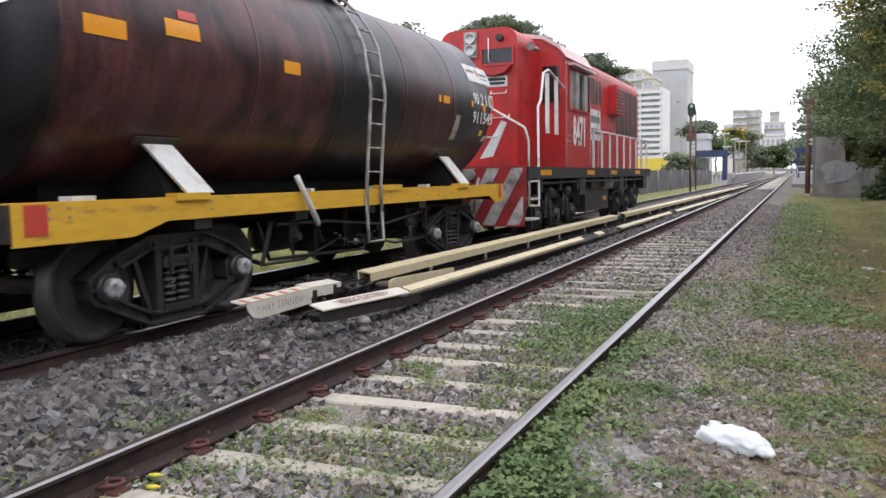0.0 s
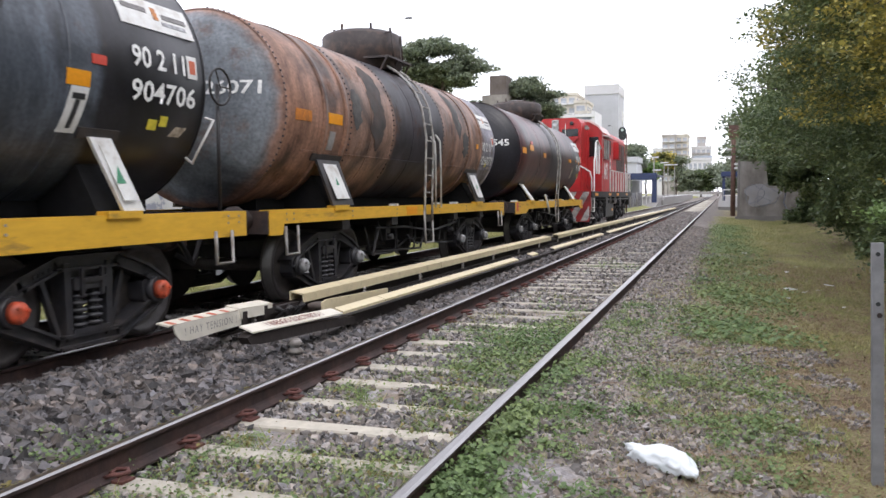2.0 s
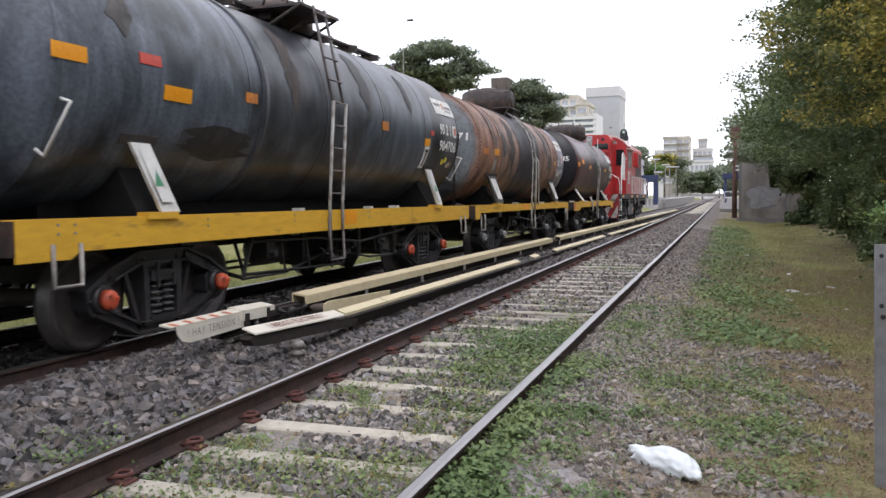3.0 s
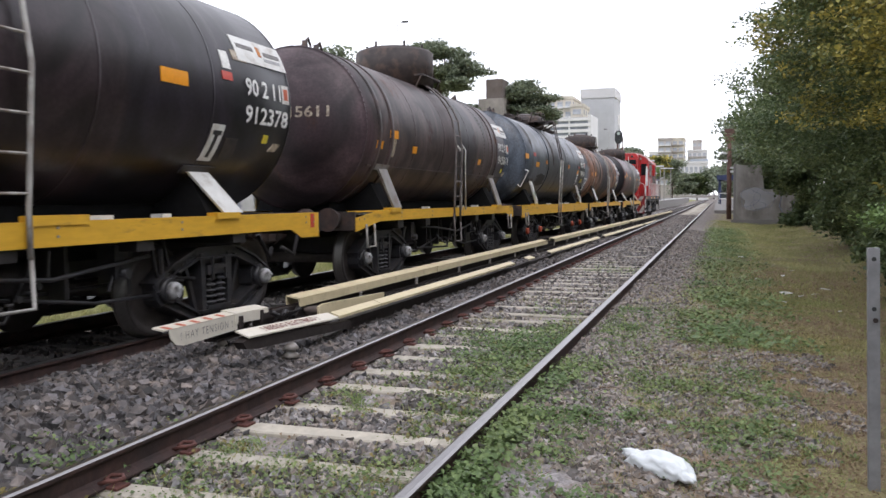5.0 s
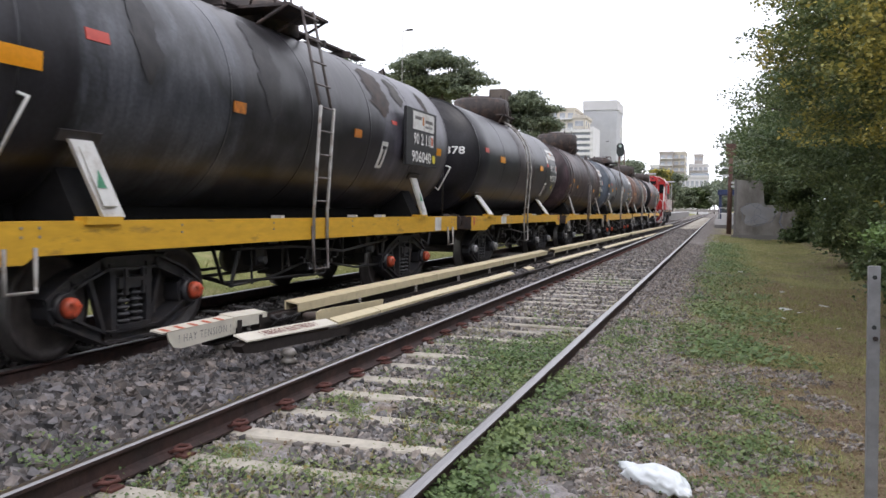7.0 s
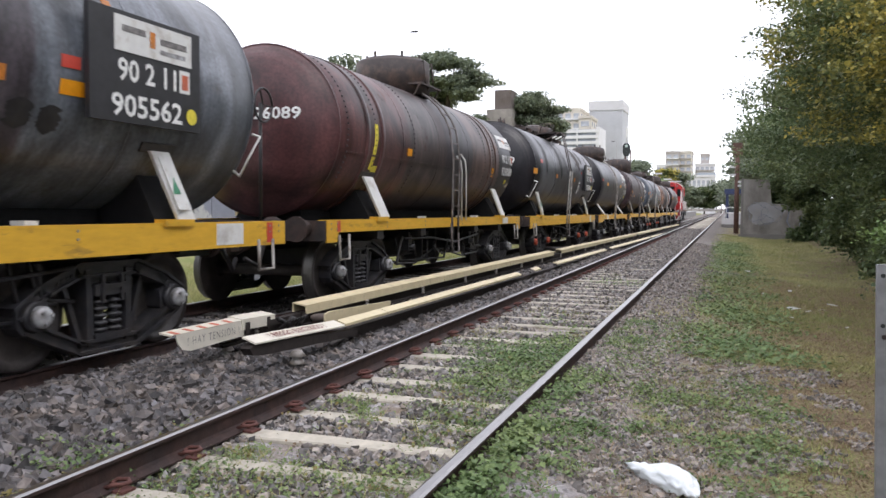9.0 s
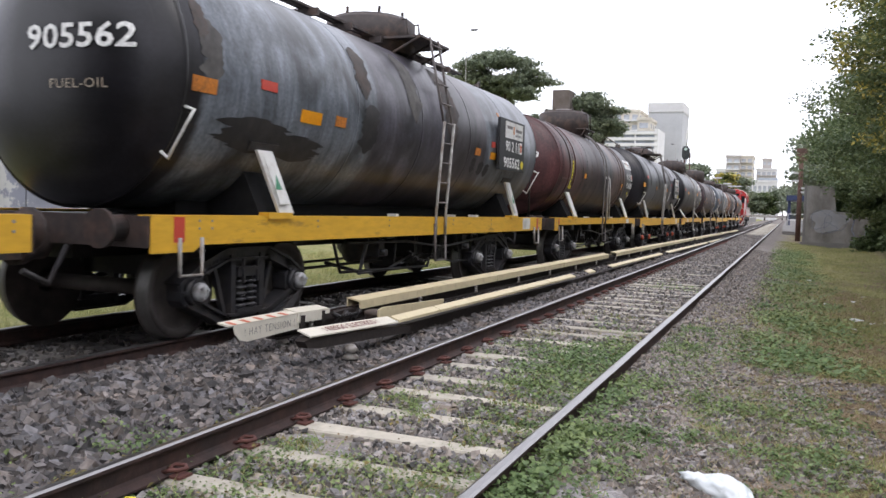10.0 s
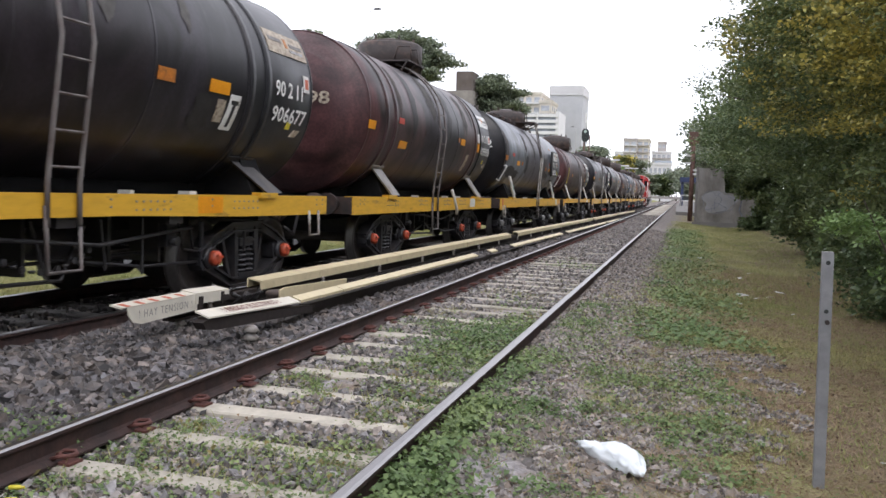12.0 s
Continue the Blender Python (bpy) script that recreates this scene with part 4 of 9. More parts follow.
def sill_shape(L, kind, more=0.0):
    """Outline (y, z) of a frame's side: its depth changes towards the ends."""
    h, r, z = L / 2, L / 2 + more, SILL_Z
    if kind == "deep":      # deep ends, shallow middle
        d, m = 0.31, 0.20
        return [(-r, z), (h, z), (h, z - d), (h - 0.45, z - d), (h - 0.72, z - m), (-r + 1.55, z - m), (-r + 1.15, z - d), (-r, z - d)]
    if kind == "thin":      # shallow with deep corner pieces
        return [(-r, z), (h, z), (h, z - 0.3), (h - 0.3, z - 0.3), (h - 0.34, z - 0.17), (-r + 0.34, z - 0.17), (-r + 0.3, z - 0.3), (-r, z - 0.3)]
    if kind == "low":       # drooping ends cut away at the top
        return [(-r, z - 0.10), (-r + 0.9, z), (h - 0.7, z), (h, z - 0.06), (h, z - 0.26), (h - 0.25, z - 0.28), (h - 0.7, z - 0.17), (-r + 0.9, z - 0.17), (-r, z - 0.30)]
    return [(-r, z), (h, z), (h, z - 0.27), (-r + 0.65, z - 0.27), (-r + 0.55, z - 0.33), (-r, z - 0.33)] if kind == "plain" else \
           [(-r, z), (h, z), (h, z - 0.27), (-r, z - 0.29)] if kind == "even" else \
           [(-r, z), (h, z), (h, z - 0.26), (h - 2.4, z - 0.25), (h - 4.6, z - 0.205), (-r + 4.6, z - 0.205), (-r + 2.4, z - 0.25), (-r, z - 0.26)]


def ladder(parent, y, R, zc, material, straight=False):
    """A ladder up a tank's side: two stiles that follow the barrel, and rungs of their own."""
    path = [(HALF + 0.03, SILL_Z - 0.28), (HALF + 0.03, SILL_Z + 0.1), (R + 0.10, zc - 0.1)]
    if straight:        # leans against the edge of the top platform
        path[-1] = (R + 0.10, zc + 0.12)
        path.append((1.12, zc + R + 0.1))
    for k in range(1, 7 if not straight else 1):
        a = radians(8 + 11 * k)
        path.append(((R + 0.09) * math.cos(a), zc + (R + 0.09) * math.sin(a)))
    lower = path[:3] if straight else path
    bm = bmesh.new()
    wire(bm, [(x, y - 0.19, z) for x, z in lower], 0.023)
    stile = part("ladder", bm, M_WORNWHITE if straight else material, parent, "steel ladder up the side of the tank")
    bm = bmesh.new()
    wire(bm, [(x, y + 0.19, z) for x, z in lower], 0.023)
    part("stile", bm, M_WORNWHITE if straight else material, stile)
    if straight:
        for e in (-0.16, 0.16):
            bm = bmesh.new()
            wire(bm, [(x - 0.03, y + e, z) for x, z in path[2:]], 0.021)
            part("stile", bm, material, stile, "dark upper ladder")
    bm = bmesh.new()
    rod(bm, (0, -0.19, 0), (0, 0.19, 0), 0.013, n=6)
    rung = data_of("rung", bm, material)
    length, step, k = 0.0, 0.30, 0.12
    for (x0, z0), (x1, z1) in zip(path[1:], path[2:]):
        d = math.hypot(x1 - x0, z1 - z0)
        while k < length + d:
            t = (k - length) / d
            part("rung", rung, None, stile, "", pose(x0 + (x1 - x0) * t, y, z0 + (z1 - z0) * t))
            k += step
        length += d
    bm = bmesh.new()
    z0 = SILL_Z - 0.66
    wire(bm, [(HALF + 0.02, y - 0.2, SILL_Z - 0.1), (HALF + 0.04, y - 0.2, z0), (HALF + 0.04, y + 0.2, z0), (HALF + 0.02, y + 0.2, SILL_Z - 0.1)], 0.021)
    part("foot_step", bm, material, parent, "hanging foot step")


def stirrup(parent, y, material, depth=0.34, wide=0.3):
    bm = bmesh.new()
    z = SILL_Z - 0.2
    wire(bm, [(HALF + 0.01, y - wide / 2, z), (HALF + 0.03, y - wide / 2 - 0.02, z - depth), (HALF + 0.03, y + wide / 2 - 0.02, z - depth), (HALF + 0.01, y + wide / 2, z)], 0.02)
    part("stirrup", bm, material, parent, "bent steel stirrup step")


def bolt_data():
    bm = bmesh.new()
    rod(bm, (0, 0, 0), (0.01, 0, 0), 0.013, n=6)
    return data_of("bolt", bm, M_GREYSTEEL)


BOLT = bolt_data()


def wagon(s):
    """A bogie tank wagon from its particulars; its origin lies between the rails at its middle, and it runs towards +y."""
    L, R, kind = s["length"], s["radius"], s["sill"]
    more = s.get("more", 0.0)
    R += 0.05
    h, zc = L / 2, SILL_Z + 0.03 + R
    hr = h + more
    saddles = {1: s.get("saddle_at", h * 0.66), -1: -s.get("saddle_rear", s.get("saddle_at", h * 0.66))}
    T = h - s.get("inset", 0.36)
    Tr = hr - s.get("rear_inset", 0.14)
    w = thing("tank_wagon", None, None, s["label"], "tank wagon", "wagons of the goods train")
    # frame
    for x in (1, -1):
        bm = bmesh.new()
        prism(bm, sill_shape(L, kind, more), "x", x * HALF, x * (HALF - 0.02))
        sill = part("side_sill", bm, s.get("sillpaint", M_YELLOW), w, "yellow painted side sill")
        for z, ya, yb in ((SILL_Z, -hr, h), (SILL_Z - 0.15, -h + 0.4, h - 0.4)):
            bm = bmesh.new()
            prism(bm, [(ya, z), (yb, z), (yb, z - 0.02), (ya, z - 0.02)], "x", x * (HALF - 0.02), x * (HALF - 0.14))
            part("flange", bm, s.get("sillpaint", M_YELLOW), sill)
        if x > 0:
            for y in (-h + 0.12, -h + 0.3, -h * 0.62, -h * 0.3, h * 0.1, h * 0.42, h - 0.35, h - 0.15):
                for z in (SILL_Z - 0.05, SILL_Z - 0.12):
                    part("bolt", BOLT, None, sill, "", pose(HALF - 0.002, y, z))
            for y0 in s.get("rivet_rows", ()):
                for k in range(6):
                    for z in (SILL_Z - 0.07, SILL_Z - 0.15):
                        part("bolt", BOLT, None, sill, "", pose(HALF - 0.002, y0 + 0.11 * k, z))
            for y, wd, mat in s.get("sillmarks", ()):
                bm = bmesh.new()
                box(bm, HALF, HALF + 0.004, y - wd / 2, y + wd / 2, SILL_Z - s.get("markdeep", 0.24), SILL_Z - 0.015)
                part("painted_mark", bm, mat, sill)
            for y in saddles.values():
                bm = bmesh.new()
                box(bm, HALF - 0.1, HALF + 0.03, y - 0.22, y + 0.22, SILL_Z - 0.03, SILL_Z + 0.035)
                soften(bm, 0.008)
                part("saddle_foot", bm, s.get("sillpaint", M_YELLOW), sill)
    bm = bmesh.new()
    box(bm, -0.28, 0.28, -hr + 0.1, h - 0.1, SILL_Z - 0.42, SILL_Z - 0.02)
    for y in (-h + 1.85, h - 1.85, 0, -1.6, 1.6):
        box(bm, -HALF + 0.03, HALF - 0.03, y - 0.12, y + 0.12, SILL_Z - 0.3, SILL_Z - 0.04)
    box(bm, -HALF + 0.02, HALF - 0.02, -hr + 0.02, h - 0.02, SILL_Z - 0.06, SILL_Z - 0.03)
    part("underframe", bm, M_UNDER, w, "black steel underframe")
    # box added to fill the gap under the tank, coloured like its shade
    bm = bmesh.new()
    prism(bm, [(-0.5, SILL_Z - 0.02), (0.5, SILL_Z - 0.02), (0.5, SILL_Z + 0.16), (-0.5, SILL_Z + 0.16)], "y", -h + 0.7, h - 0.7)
    part("gap_filler", bm, M_TANKSHADE, w, "added near-black filler for the shaded gap under the tank")
    for e, g in ((-1, hr), (1, h)):
        bm = bmesh.new()
        box(bm, -HALF + 0.03, HALF - 0.01, e * g - 0.03, e * g + 0.03, SILL_Z - 0.28, SILL_Z - 0.01)
        part("headstock", bm, M_RUSTBEAM, w, "rusty brown end beam")
        bm = bmesh.new()
        rod(bm, (0, e * g, SILL_Z - 0.28), (0, e * (g + 0.22), SILL_Z - 0.28), 0.16, n=14)
        rod(bm, (0, e * (g + 0.2), SILL_Z - 0.28), (0, e * (g + 0.3), SILL_Z - 0.28), 0.2, n=14)
        box(bm, -0.13, 0.13, e * (g + 0.28), e * (g + 0.5), SILL_Z - 0.42, SILL_Z - 0.12)
        soften(bm, 0.01)
        part("coupler", bm, M_RUSTBEAM, w, "rusty drawgear")
        for x in (-0.95, 0.95):
            bm = bmesh.new()
            lathe(bm, [(e * g, 0.12), (e * (g + 0.22), 0.10), (e * (g + 0.23), 0.17), (e * (g + 0.27), 0.17)], 14, "y", (x, 0, SILL_Z - 0.12))
            part("buffer", bm, M_RUSTBEAM, w, "rusty round buffer")
        bm = bmesh.new()
        wire(bm, [(0.35, e * (g + 0.02), SILL_Z - 0.3), (0.38, e * (g + 0.25), SILL_Z - 0.62), (0.3, e * (g + 0.45), SILL_Z - 0.5)], 0.03)
        part("brake_hose", bm, M_UNDER, w)
    # brake gear below
    for x, y0, y1, r in ((0.55, -1.4, -0.4, 0.2), (0.4, 0.5, 1.2, 0.16), (-0.5, 0.3, 1.1, 0.2)):
        bm = bmesh.new()
        lathe(bm, [(y0 - 0.05, r * 0.5), (y0, r), (y1, r), (y1 + 0.05, r * 0.5)], 16, "y", (x, 0, SILL_Z - 0.5))
        part("air_tank", bm, M_DARKPLATE, w, "dark brake cylinder")
    bm = bmesh.new()
    for x in (0.75, 0.2):
        rod(bm, (x, -h + 2.2, SILL_Z - 0.66), (x, h - 2.2, SILL_Z - 0.62), 0.02, n=6)
    wire(bm, [(1.0, -h + 3.0, SILL_Z - 0.3), (1.0, -h + 3.2, SILL_Z - 0.72), (1.0, 0.2, SILL_Z - 0.78), (1.0, 0.5, SILL_Z - 0.3)], 0.022)
    for y in (-0.9, -0.2, 0.9, 1.7):
        box(bm, 0.6, 0.95, y, y + 0.05, SILL_Z - 0.72, SILL_Z - 0.2)
    for y in (1.9, 2.1):
        wire(bm, [(1.05, y, SILL_Z - 0.2), (1.05, y + 0.1, SILL_Z - 0.6), (1.05, y + 0.5, SILL_Z - 0.65)], 0.018)
    part("brake_rigging", bm, M_UNDER, w)
    gear = random.Random(int(s["number"]))
    bm = bmesh.new()
    for e in (-1, 1):
        y0 = e * gear.uniform(1.9, 2.4)
        rod(bm, (1.08, y0, SILL_Z - 0.3), (1.02, y0 + 0.1 * e, SILL_Z - 0.78), 0.03, 0.022, 6)
        rod(bm, (0.5, y0 - 0.1, SILL_Z - 0.64), (1.05, y0 + 0.15 * e, SILL_Z - 0.74), 0.026, n=6)
        wire(bm, [(1.02, y0 + 0.1 * e, SILL_Z - 0.76), (0.98, y0 * 0.6, SILL_Z - 0.7 - gear.uniform(0, 0.1)), (0.9, 0.2 * e, SILL_Z - 0.6)], 0.018)
        box(bm, 0.86, 1.04, y0 - 0.5 * e - 0.09, y0 - 0.5 * e + 0.09, SILL_Z - 0.56, SILL_Z - 0.24)
        rod(bm, (0.9, y0 - 0.5 * e, SILL_Z - 0.5), (1.12, y0 - 0.5 * e, SILL_Z - 0.5), 0.05, n=8)
    wire(bm, [(1.1, -h + 3.2, SILL_Z - 0.34), (1.1, -0.8, SILL_Z - 0.36), (1.1, 0.6, SILL_Z - 0.48), (1.1, h - 3.2, SILL_Z - 0.36)], 0.02)
    for k in range(5):
        y = -1.6 + 0.75 * k + gear.uniform(-0.15, 0.15)
        rod(bm, (1.0, y, SILL_Z - 0.25), (1.0, y + gear.uniform(-0.2, 0.2), SILL_Z - gear.uniform(0.5, 0.82)), 0.018, n=6)
    for k in range(12):      # a slack safety chain
        y, z = -0.6 + 0.1 * k, SILL_Z - 0.52 - 0.16 * math.sin(math.pi * k / 11)
        lathe(bm, [(-0.012, 0.03), (0.012, 0.03)], 8, "x" if k % 2 else "z", (1.06, y, z))
    part("brake_gear", bm, M_CAST, w, "oily brake levers, rods and chain")
    for y in (-h + s.get("bogie_rear", 1.85), h - s.get("bogie_front", 1.85)):
        bogie(w, y, s["cap"])
    # tank
    bm = bmesh.new()
    cap = [(0.36 * q ** 3.2, R * q) for q in (0.03, 0.3, 0.5, 0.65, 0.77, 0.87, 0.94, 0.98)] + [(0.37, R)]
    prof = [(-Tr + a, r) for a, r in cap]
    prof += [(-Tr + 0.37 + k * (T + Tr - 0.74) / 10, R) for k in range(1, 10)]
    prof += [(T - a, r) for a, r in reversed(cap)]
    lathe(bm, prof, 56, "y", (0, 0, zc))
    tank = part("tank", bm, s["paint"], w, s["tanklabel"])
    for y in s.get("seams", (-Tr + 0.36, -T * 0.5, -T * 0.14, T * 0.22, T * 0.58, T - 0.36)):
        bm = bmesh.new()
        lathe(bm, [(y - 0.02, R - 0.01), (y - 0.014, R + 0.003), (y + 0.014, R + 0.003), (y + 0.02, R - 0.01)], 56, "y", (0, 0, zc), cap=False)
        part("seam", bm, s["paint"], tank)
    for y in s.get("straps", ()):
        bm = bmesh.new()
        lathe(bm, [(y - 0.06, R), (y - 0.06, R + 0.018), (y + 0.06, R + 0.018), (y + 0.06, R)], 56, "y", (0, 0, zc), cap=False)
        part("strap", bm, s.get("strappaint", s["paint"]), tank, "riveted steel strap")
    if s.get("rivets"):
        bm = bmesh.new()
        rod(bm, (0, 0, 0), (0.016, 0, 0), 0.016, 0.009, 6)
        rivet = data_of("rivet", bm, s["paint"])
        for y in s["rivets"]:
            for k in range(34):
                a = radians(-40 + 3.7 * k)
                part("rivet", rivet, None, tank, "", Matrix.Translation((R * math.cos(a), y, zc + R * math.sin(a))) @ Matrix.Rotation(-a, 4, "Y"))
    if s.get("lap"):
        for a in s["lap"]:
            part("lap_joint", patch_on_tank("lap_joint", R, zc, 0, radians(a), 2 * T - 0.8, 0.03, s["paint"], 0.012), None, tank)
    # dome
    dr, dh = s.get("dome", (0.55, 0.42))
    bm = bmesh.new()
    zt = zc + R - 0.12
    dy = s.get("dome_y", 0.0)
    lathe(bm, [(zt, dr), (zt + 0.12 + dh - 0.05, dr), (zt + 0.12 + dh, dr - 0.05)], 28, "z", (0, dy, 0))
    dome = part("dome", bm, M_DOME, w, "dark dome on top of the tank")
    bm = bmesh.new()
    lathe(bm, [(zt + 0.1 + dh, dr * 0.8), (zt + 0.16 + dh, dr * 0.8), (zt + 0.18 + dh, dr * 0.55), (zt + 0.24 + dh, dr * 0.25)], 20, "z", (0, dy, 0))
    for k in range(6):
        a = k * math.pi / 3 + 0.2
        rod(bm, (dr * 0.72 * math.cos(a), dy + dr * 0.72 * math.sin(a), zt + dh + 0.1), (dr * 0.72 * math.cos(a), dy + dr * 0.72 * math.sin(a), zt + dh + 0.26), 0.025, n=6)
    part("lid", bm, M_DOME, dome, "bolted hatch lid")
    zw = zc + R + 0.06
    if s.get("walkway"):
        bm = bmesh.new()
        y0, y1 = s["walkway"]
        for x in (-0.32, 0.32):
            for c in (0, 0.1):
                box(bm, x - 0.12 + c, x - 0.04 + c, y0, y1, zw, zw + 0.03)
        for k in range(int((y1 - y0) / 0.9) + 1):
            y = y0 + 0.1 + k * 0.9
            if y < y1:
                box(bm, -0.5, 0.5, y - 0.03, y + 0.03, zw - 0.1, zw)
        part("walkway", bm, M_DOME, w, "dark slatted walkway on top of the tank")
    bm = bmesh.new()
    ly = s.get("ladder_y", 0.0)
    edge = 1.1 if s.get("walkway") else 0.78
    box(bm, 0.12, edge, ly - 0.5, ly + 0.6, zw - 0.02, zw + 0.015)
    for y in (ly - 0.5, ly, ly + 0.55):
        rod(bm, (edge - 0.03, y, zw - 0.02), (0.62, y, zc + math.sqrt(max(0.01, R * R - 0.4)) - 0.02), 0.02, n=6)
    wire(bm, [(0.76, ly - 0.22, zw), (0.72, ly - 0.22, zw + s.get("grab", 0.32)), (0.45, ly - 0.22, zw + s.get("grab", 0.32)), (0.35, ly - 0.22, zw)], 0.018)
    wire(bm, [(0.76, ly + 0.22, zw), (0.72, ly + 0.22, zw + s.get("grab", 0.32)), (0.45, ly + 0.22, zw + s.get("grab", 0.32)), (0.35, ly + 0.22, zw)], 0.018)
    part("platform", bm, M_DOME, w, "small platform by the dome")
    ladder(w, ly, R, zc, s.get("ladderpaint", M_WORNWHITE), bool(s.get("walkway")))
    # saddles: sloping plates from the tank to the frame
    for x in (1, -1):
        for e in (-1, 1):
            y = saddles[e]
            wd = s.get("saddle_w", 0.34)
            low = s.get("saddle_low", 0.5)
            top_x, top_z = R * math.sqrt(1 - low * low) + 0.015, zc - R * low
            bm = bmesh.new()
            flip = s.get("saddle_tilt", 0.13)
            vs = []
            for t in (0.0, 0.035):
                vs.append([bm.verts.new(p) for p in ((x * (top_x + t), y - wd / 2 - flip, top_z), (x * (top_x + t), y + wd / 2 - flip, top_z),
                                                      (x * (HALF - 0.02 + t), y + wd / 2 + flip, SILL_Z + 0.03), (x * (HALF - 0.02 + t), y - wd / 2 + flip, SILL_Z + 0.03))])
            A, B = vs
            bm.faces.new(A)
            bm.faces.new(B[::-1])
            for i in range(4):
                bm.faces.new((A[i], B[i], B[(i + 1) % 4], A[(i + 1) % 4]))
            pad = patch_on_tank("saddle_pad", R, zc, y - flip, -math.asin(low) + 0.03, wd + 0.22, 0.1, s.get("saddlepaint", M_DARKPLATE), 0.02)
            if x < 0:
                for v in pad.vertices:
                    v.co.x = -v.co.x
            part("saddle_pad", pad, None, tank, "weld-on pad under the tank")
            sad = part("saddle", bm, s.get("saddlepaint", M_WHITESTEEL), w, s.get("saddlelabel", "white sloping saddle plate"))
            if x > 0 and s.get("saddlepanel"):
                bm = bmesh.new()
                a0, a1, b1, b0 = (Vector(p) for p in ((top_x + 0.045, y - wd * 0.3 - flip * 0.7, top_z - 0.06), (top_x + 0.045, y + wd * 0.3 - flip * 0.7, top_z - 0.06),
                                                     (HALF - 0.02 + 0.042, y + wd * 0.3 + flip * 0.5, SILL_Z + 0.12), (HALF - 0.02 + 0.042, y - wd * 0.3 + flip * 0.5, SILL_Z + 0.12)))
                off = Vector((0.006, 0, 0.006))
                lo, hi = [bm.verts.new(p) for p in (a0, a1, b1, b0)], [bm.verts.new(p + off) for p in (a0, a1, b1, b0)]
                bm.faces.new(lo)
                bm.faces.new(hi[::-1])
                for i in range(4):
                    bm.faces.new((lo[i], hi[i], hi[(i + 1) % 4], lo[(i + 1) % 4]))
                panel = part("panel", bm, M_WHITESTEEL, sad, "white panel with a green mark")
                bm = bmesh.new()
                c = (a0 + a1 + b0 + b1) / 4 + off * 1.6
                tri = [bm.verts.new(c + Vector((-(dz) * 0.25, dy_, dz))) for dy_, dz in ((-0.05, -0.1), (0.07, -0.1), (0.0, 0.06))]
                bm.faces.new(tri)
                part("green_mark", bm, M_GREEN, panel)
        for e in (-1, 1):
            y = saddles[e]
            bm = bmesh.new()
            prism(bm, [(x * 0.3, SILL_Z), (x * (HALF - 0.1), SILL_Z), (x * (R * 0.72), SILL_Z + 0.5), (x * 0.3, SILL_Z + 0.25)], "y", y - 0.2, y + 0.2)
            part("saddle_web", bm, M_TANKSHADE, w, "black saddle web under the tank")
    for k, (y, a0, a1, wd, mat) in enumerate(s.get("stains", ())):
        part("stain", stain_on_tank(R, zc, y, a0, a1, wd, mat, k + 0.37 * T), None, tank)
    # reflectors and marks on the visible side
    for y, a, wd, ht, mat in s.get("marks", ()):
        part("mark", patch_on_tank("mark", R, zc, y, radians(a), wd, ht, mat, 0.007, 0.06 if ht > 0.35 else 0.0), None, tank)
        if mat is M_WHITESTEEL and ht > 0.35:
            up = math.degrees(0.12 / R)
            part("bar", patch_on_tank("bar", R, zc, y + 0.018, radians(a + up), wd * 0.7, 0.05, M_BLACKPANEL, 0.011), None, tank)
            part("bar", patch_on_tank("bar", R, zc, y - 0.005, radians(a - 1.5), wd * 0.26, ht * 0.62, M_BLACKPANEL, 0.011, 0.04), None, tank)
    # writing
    num, dn = s["number"], s.get("drop", 0)
    fy = h - s.get("num_back", 1.3)
    digits, lm = lettering(num, 0.3, s.get("letterpaint", M_LETTER), 0.006), s.get("letterpaint", M_LETTER)
    code = lettering("90 2 11", 0.3, lm, 0.006)
    if s.get("plate"):
        x, zp = R + 0.03, zc + 0.02
        bm = bmesh.new()
        box(bm, x, x + 0.05, fy - 0.74, fy + 0.74, zp - 0.47, zp + 0.47)
        soften(bm, 0.02)
        plate = part("number_board", bm, M_BLACKPANEL, w, "black board with the wagon's number")
        x += 0.054
        place = lambda y, z: Matrix.Translation((x, y, z)) @ pose(0, 0, 0, 90, 0, 90)
        part("lettering", fitted(code, 0.78, 0.2), None, plate, "", place(fy - 0.02, zp - 0.02))
        part("lettering", fitted(digits, 0.95, 0.2), None, plate, "", place(fy - 0.02, zp - 0.32))
        bm = bmesh.new()
        box(bm, x - 0.004, x + 0.004, fy - 0.45, fy + 0.6, zp + 0.13, zp + 0.43)
        sticker = part("sticker", bm, M_WHITESTEEL, plate, "white company sticker")
        for (a, b, c, d, mt) in ((-0.36, -0.06, 0.3, 0.355, M_INK), (0.14, 0.52, 0.27, 0.325, M_INK), (0.0, 0.07, 0.22, 0.36, M_ORANGE_WORN), (0.14, 0.5, 0.185, 0.225, M_CAPGREY)):
            bm = bmesh.new()
            box(bm, x + 0.004, x + 0.007, fy + a, fy + b, zp + c, zp + d)
            part("bar", bm, mt, sticker)
        bm = bmesh.new()
        box(bm, x - 0.004, x + 0.004, fy + 0.42, fy + 0.57, zp - 0.12, zp + 0.09)
        part("hazard_square", bm, M_WHITESTEEL, plate)
        bm = bmesh.new()
        box(bm, x + 0.004, x + 0.007, fy + 0.45, fy + 0.54, zp - 0.09, zp + 0.05)
        part("hazard_square", bm, M_REDMARK, plate)
        bm = bmesh.new()
        rod(bm, (x - 0.004, fy + 0.6, zp - 0.33), (x + 0.004, fy + 0.6, zp - 0.33), 0.075, n=16)
        part("yellow_dot", bm, M_YELDOT, plate)
    else:
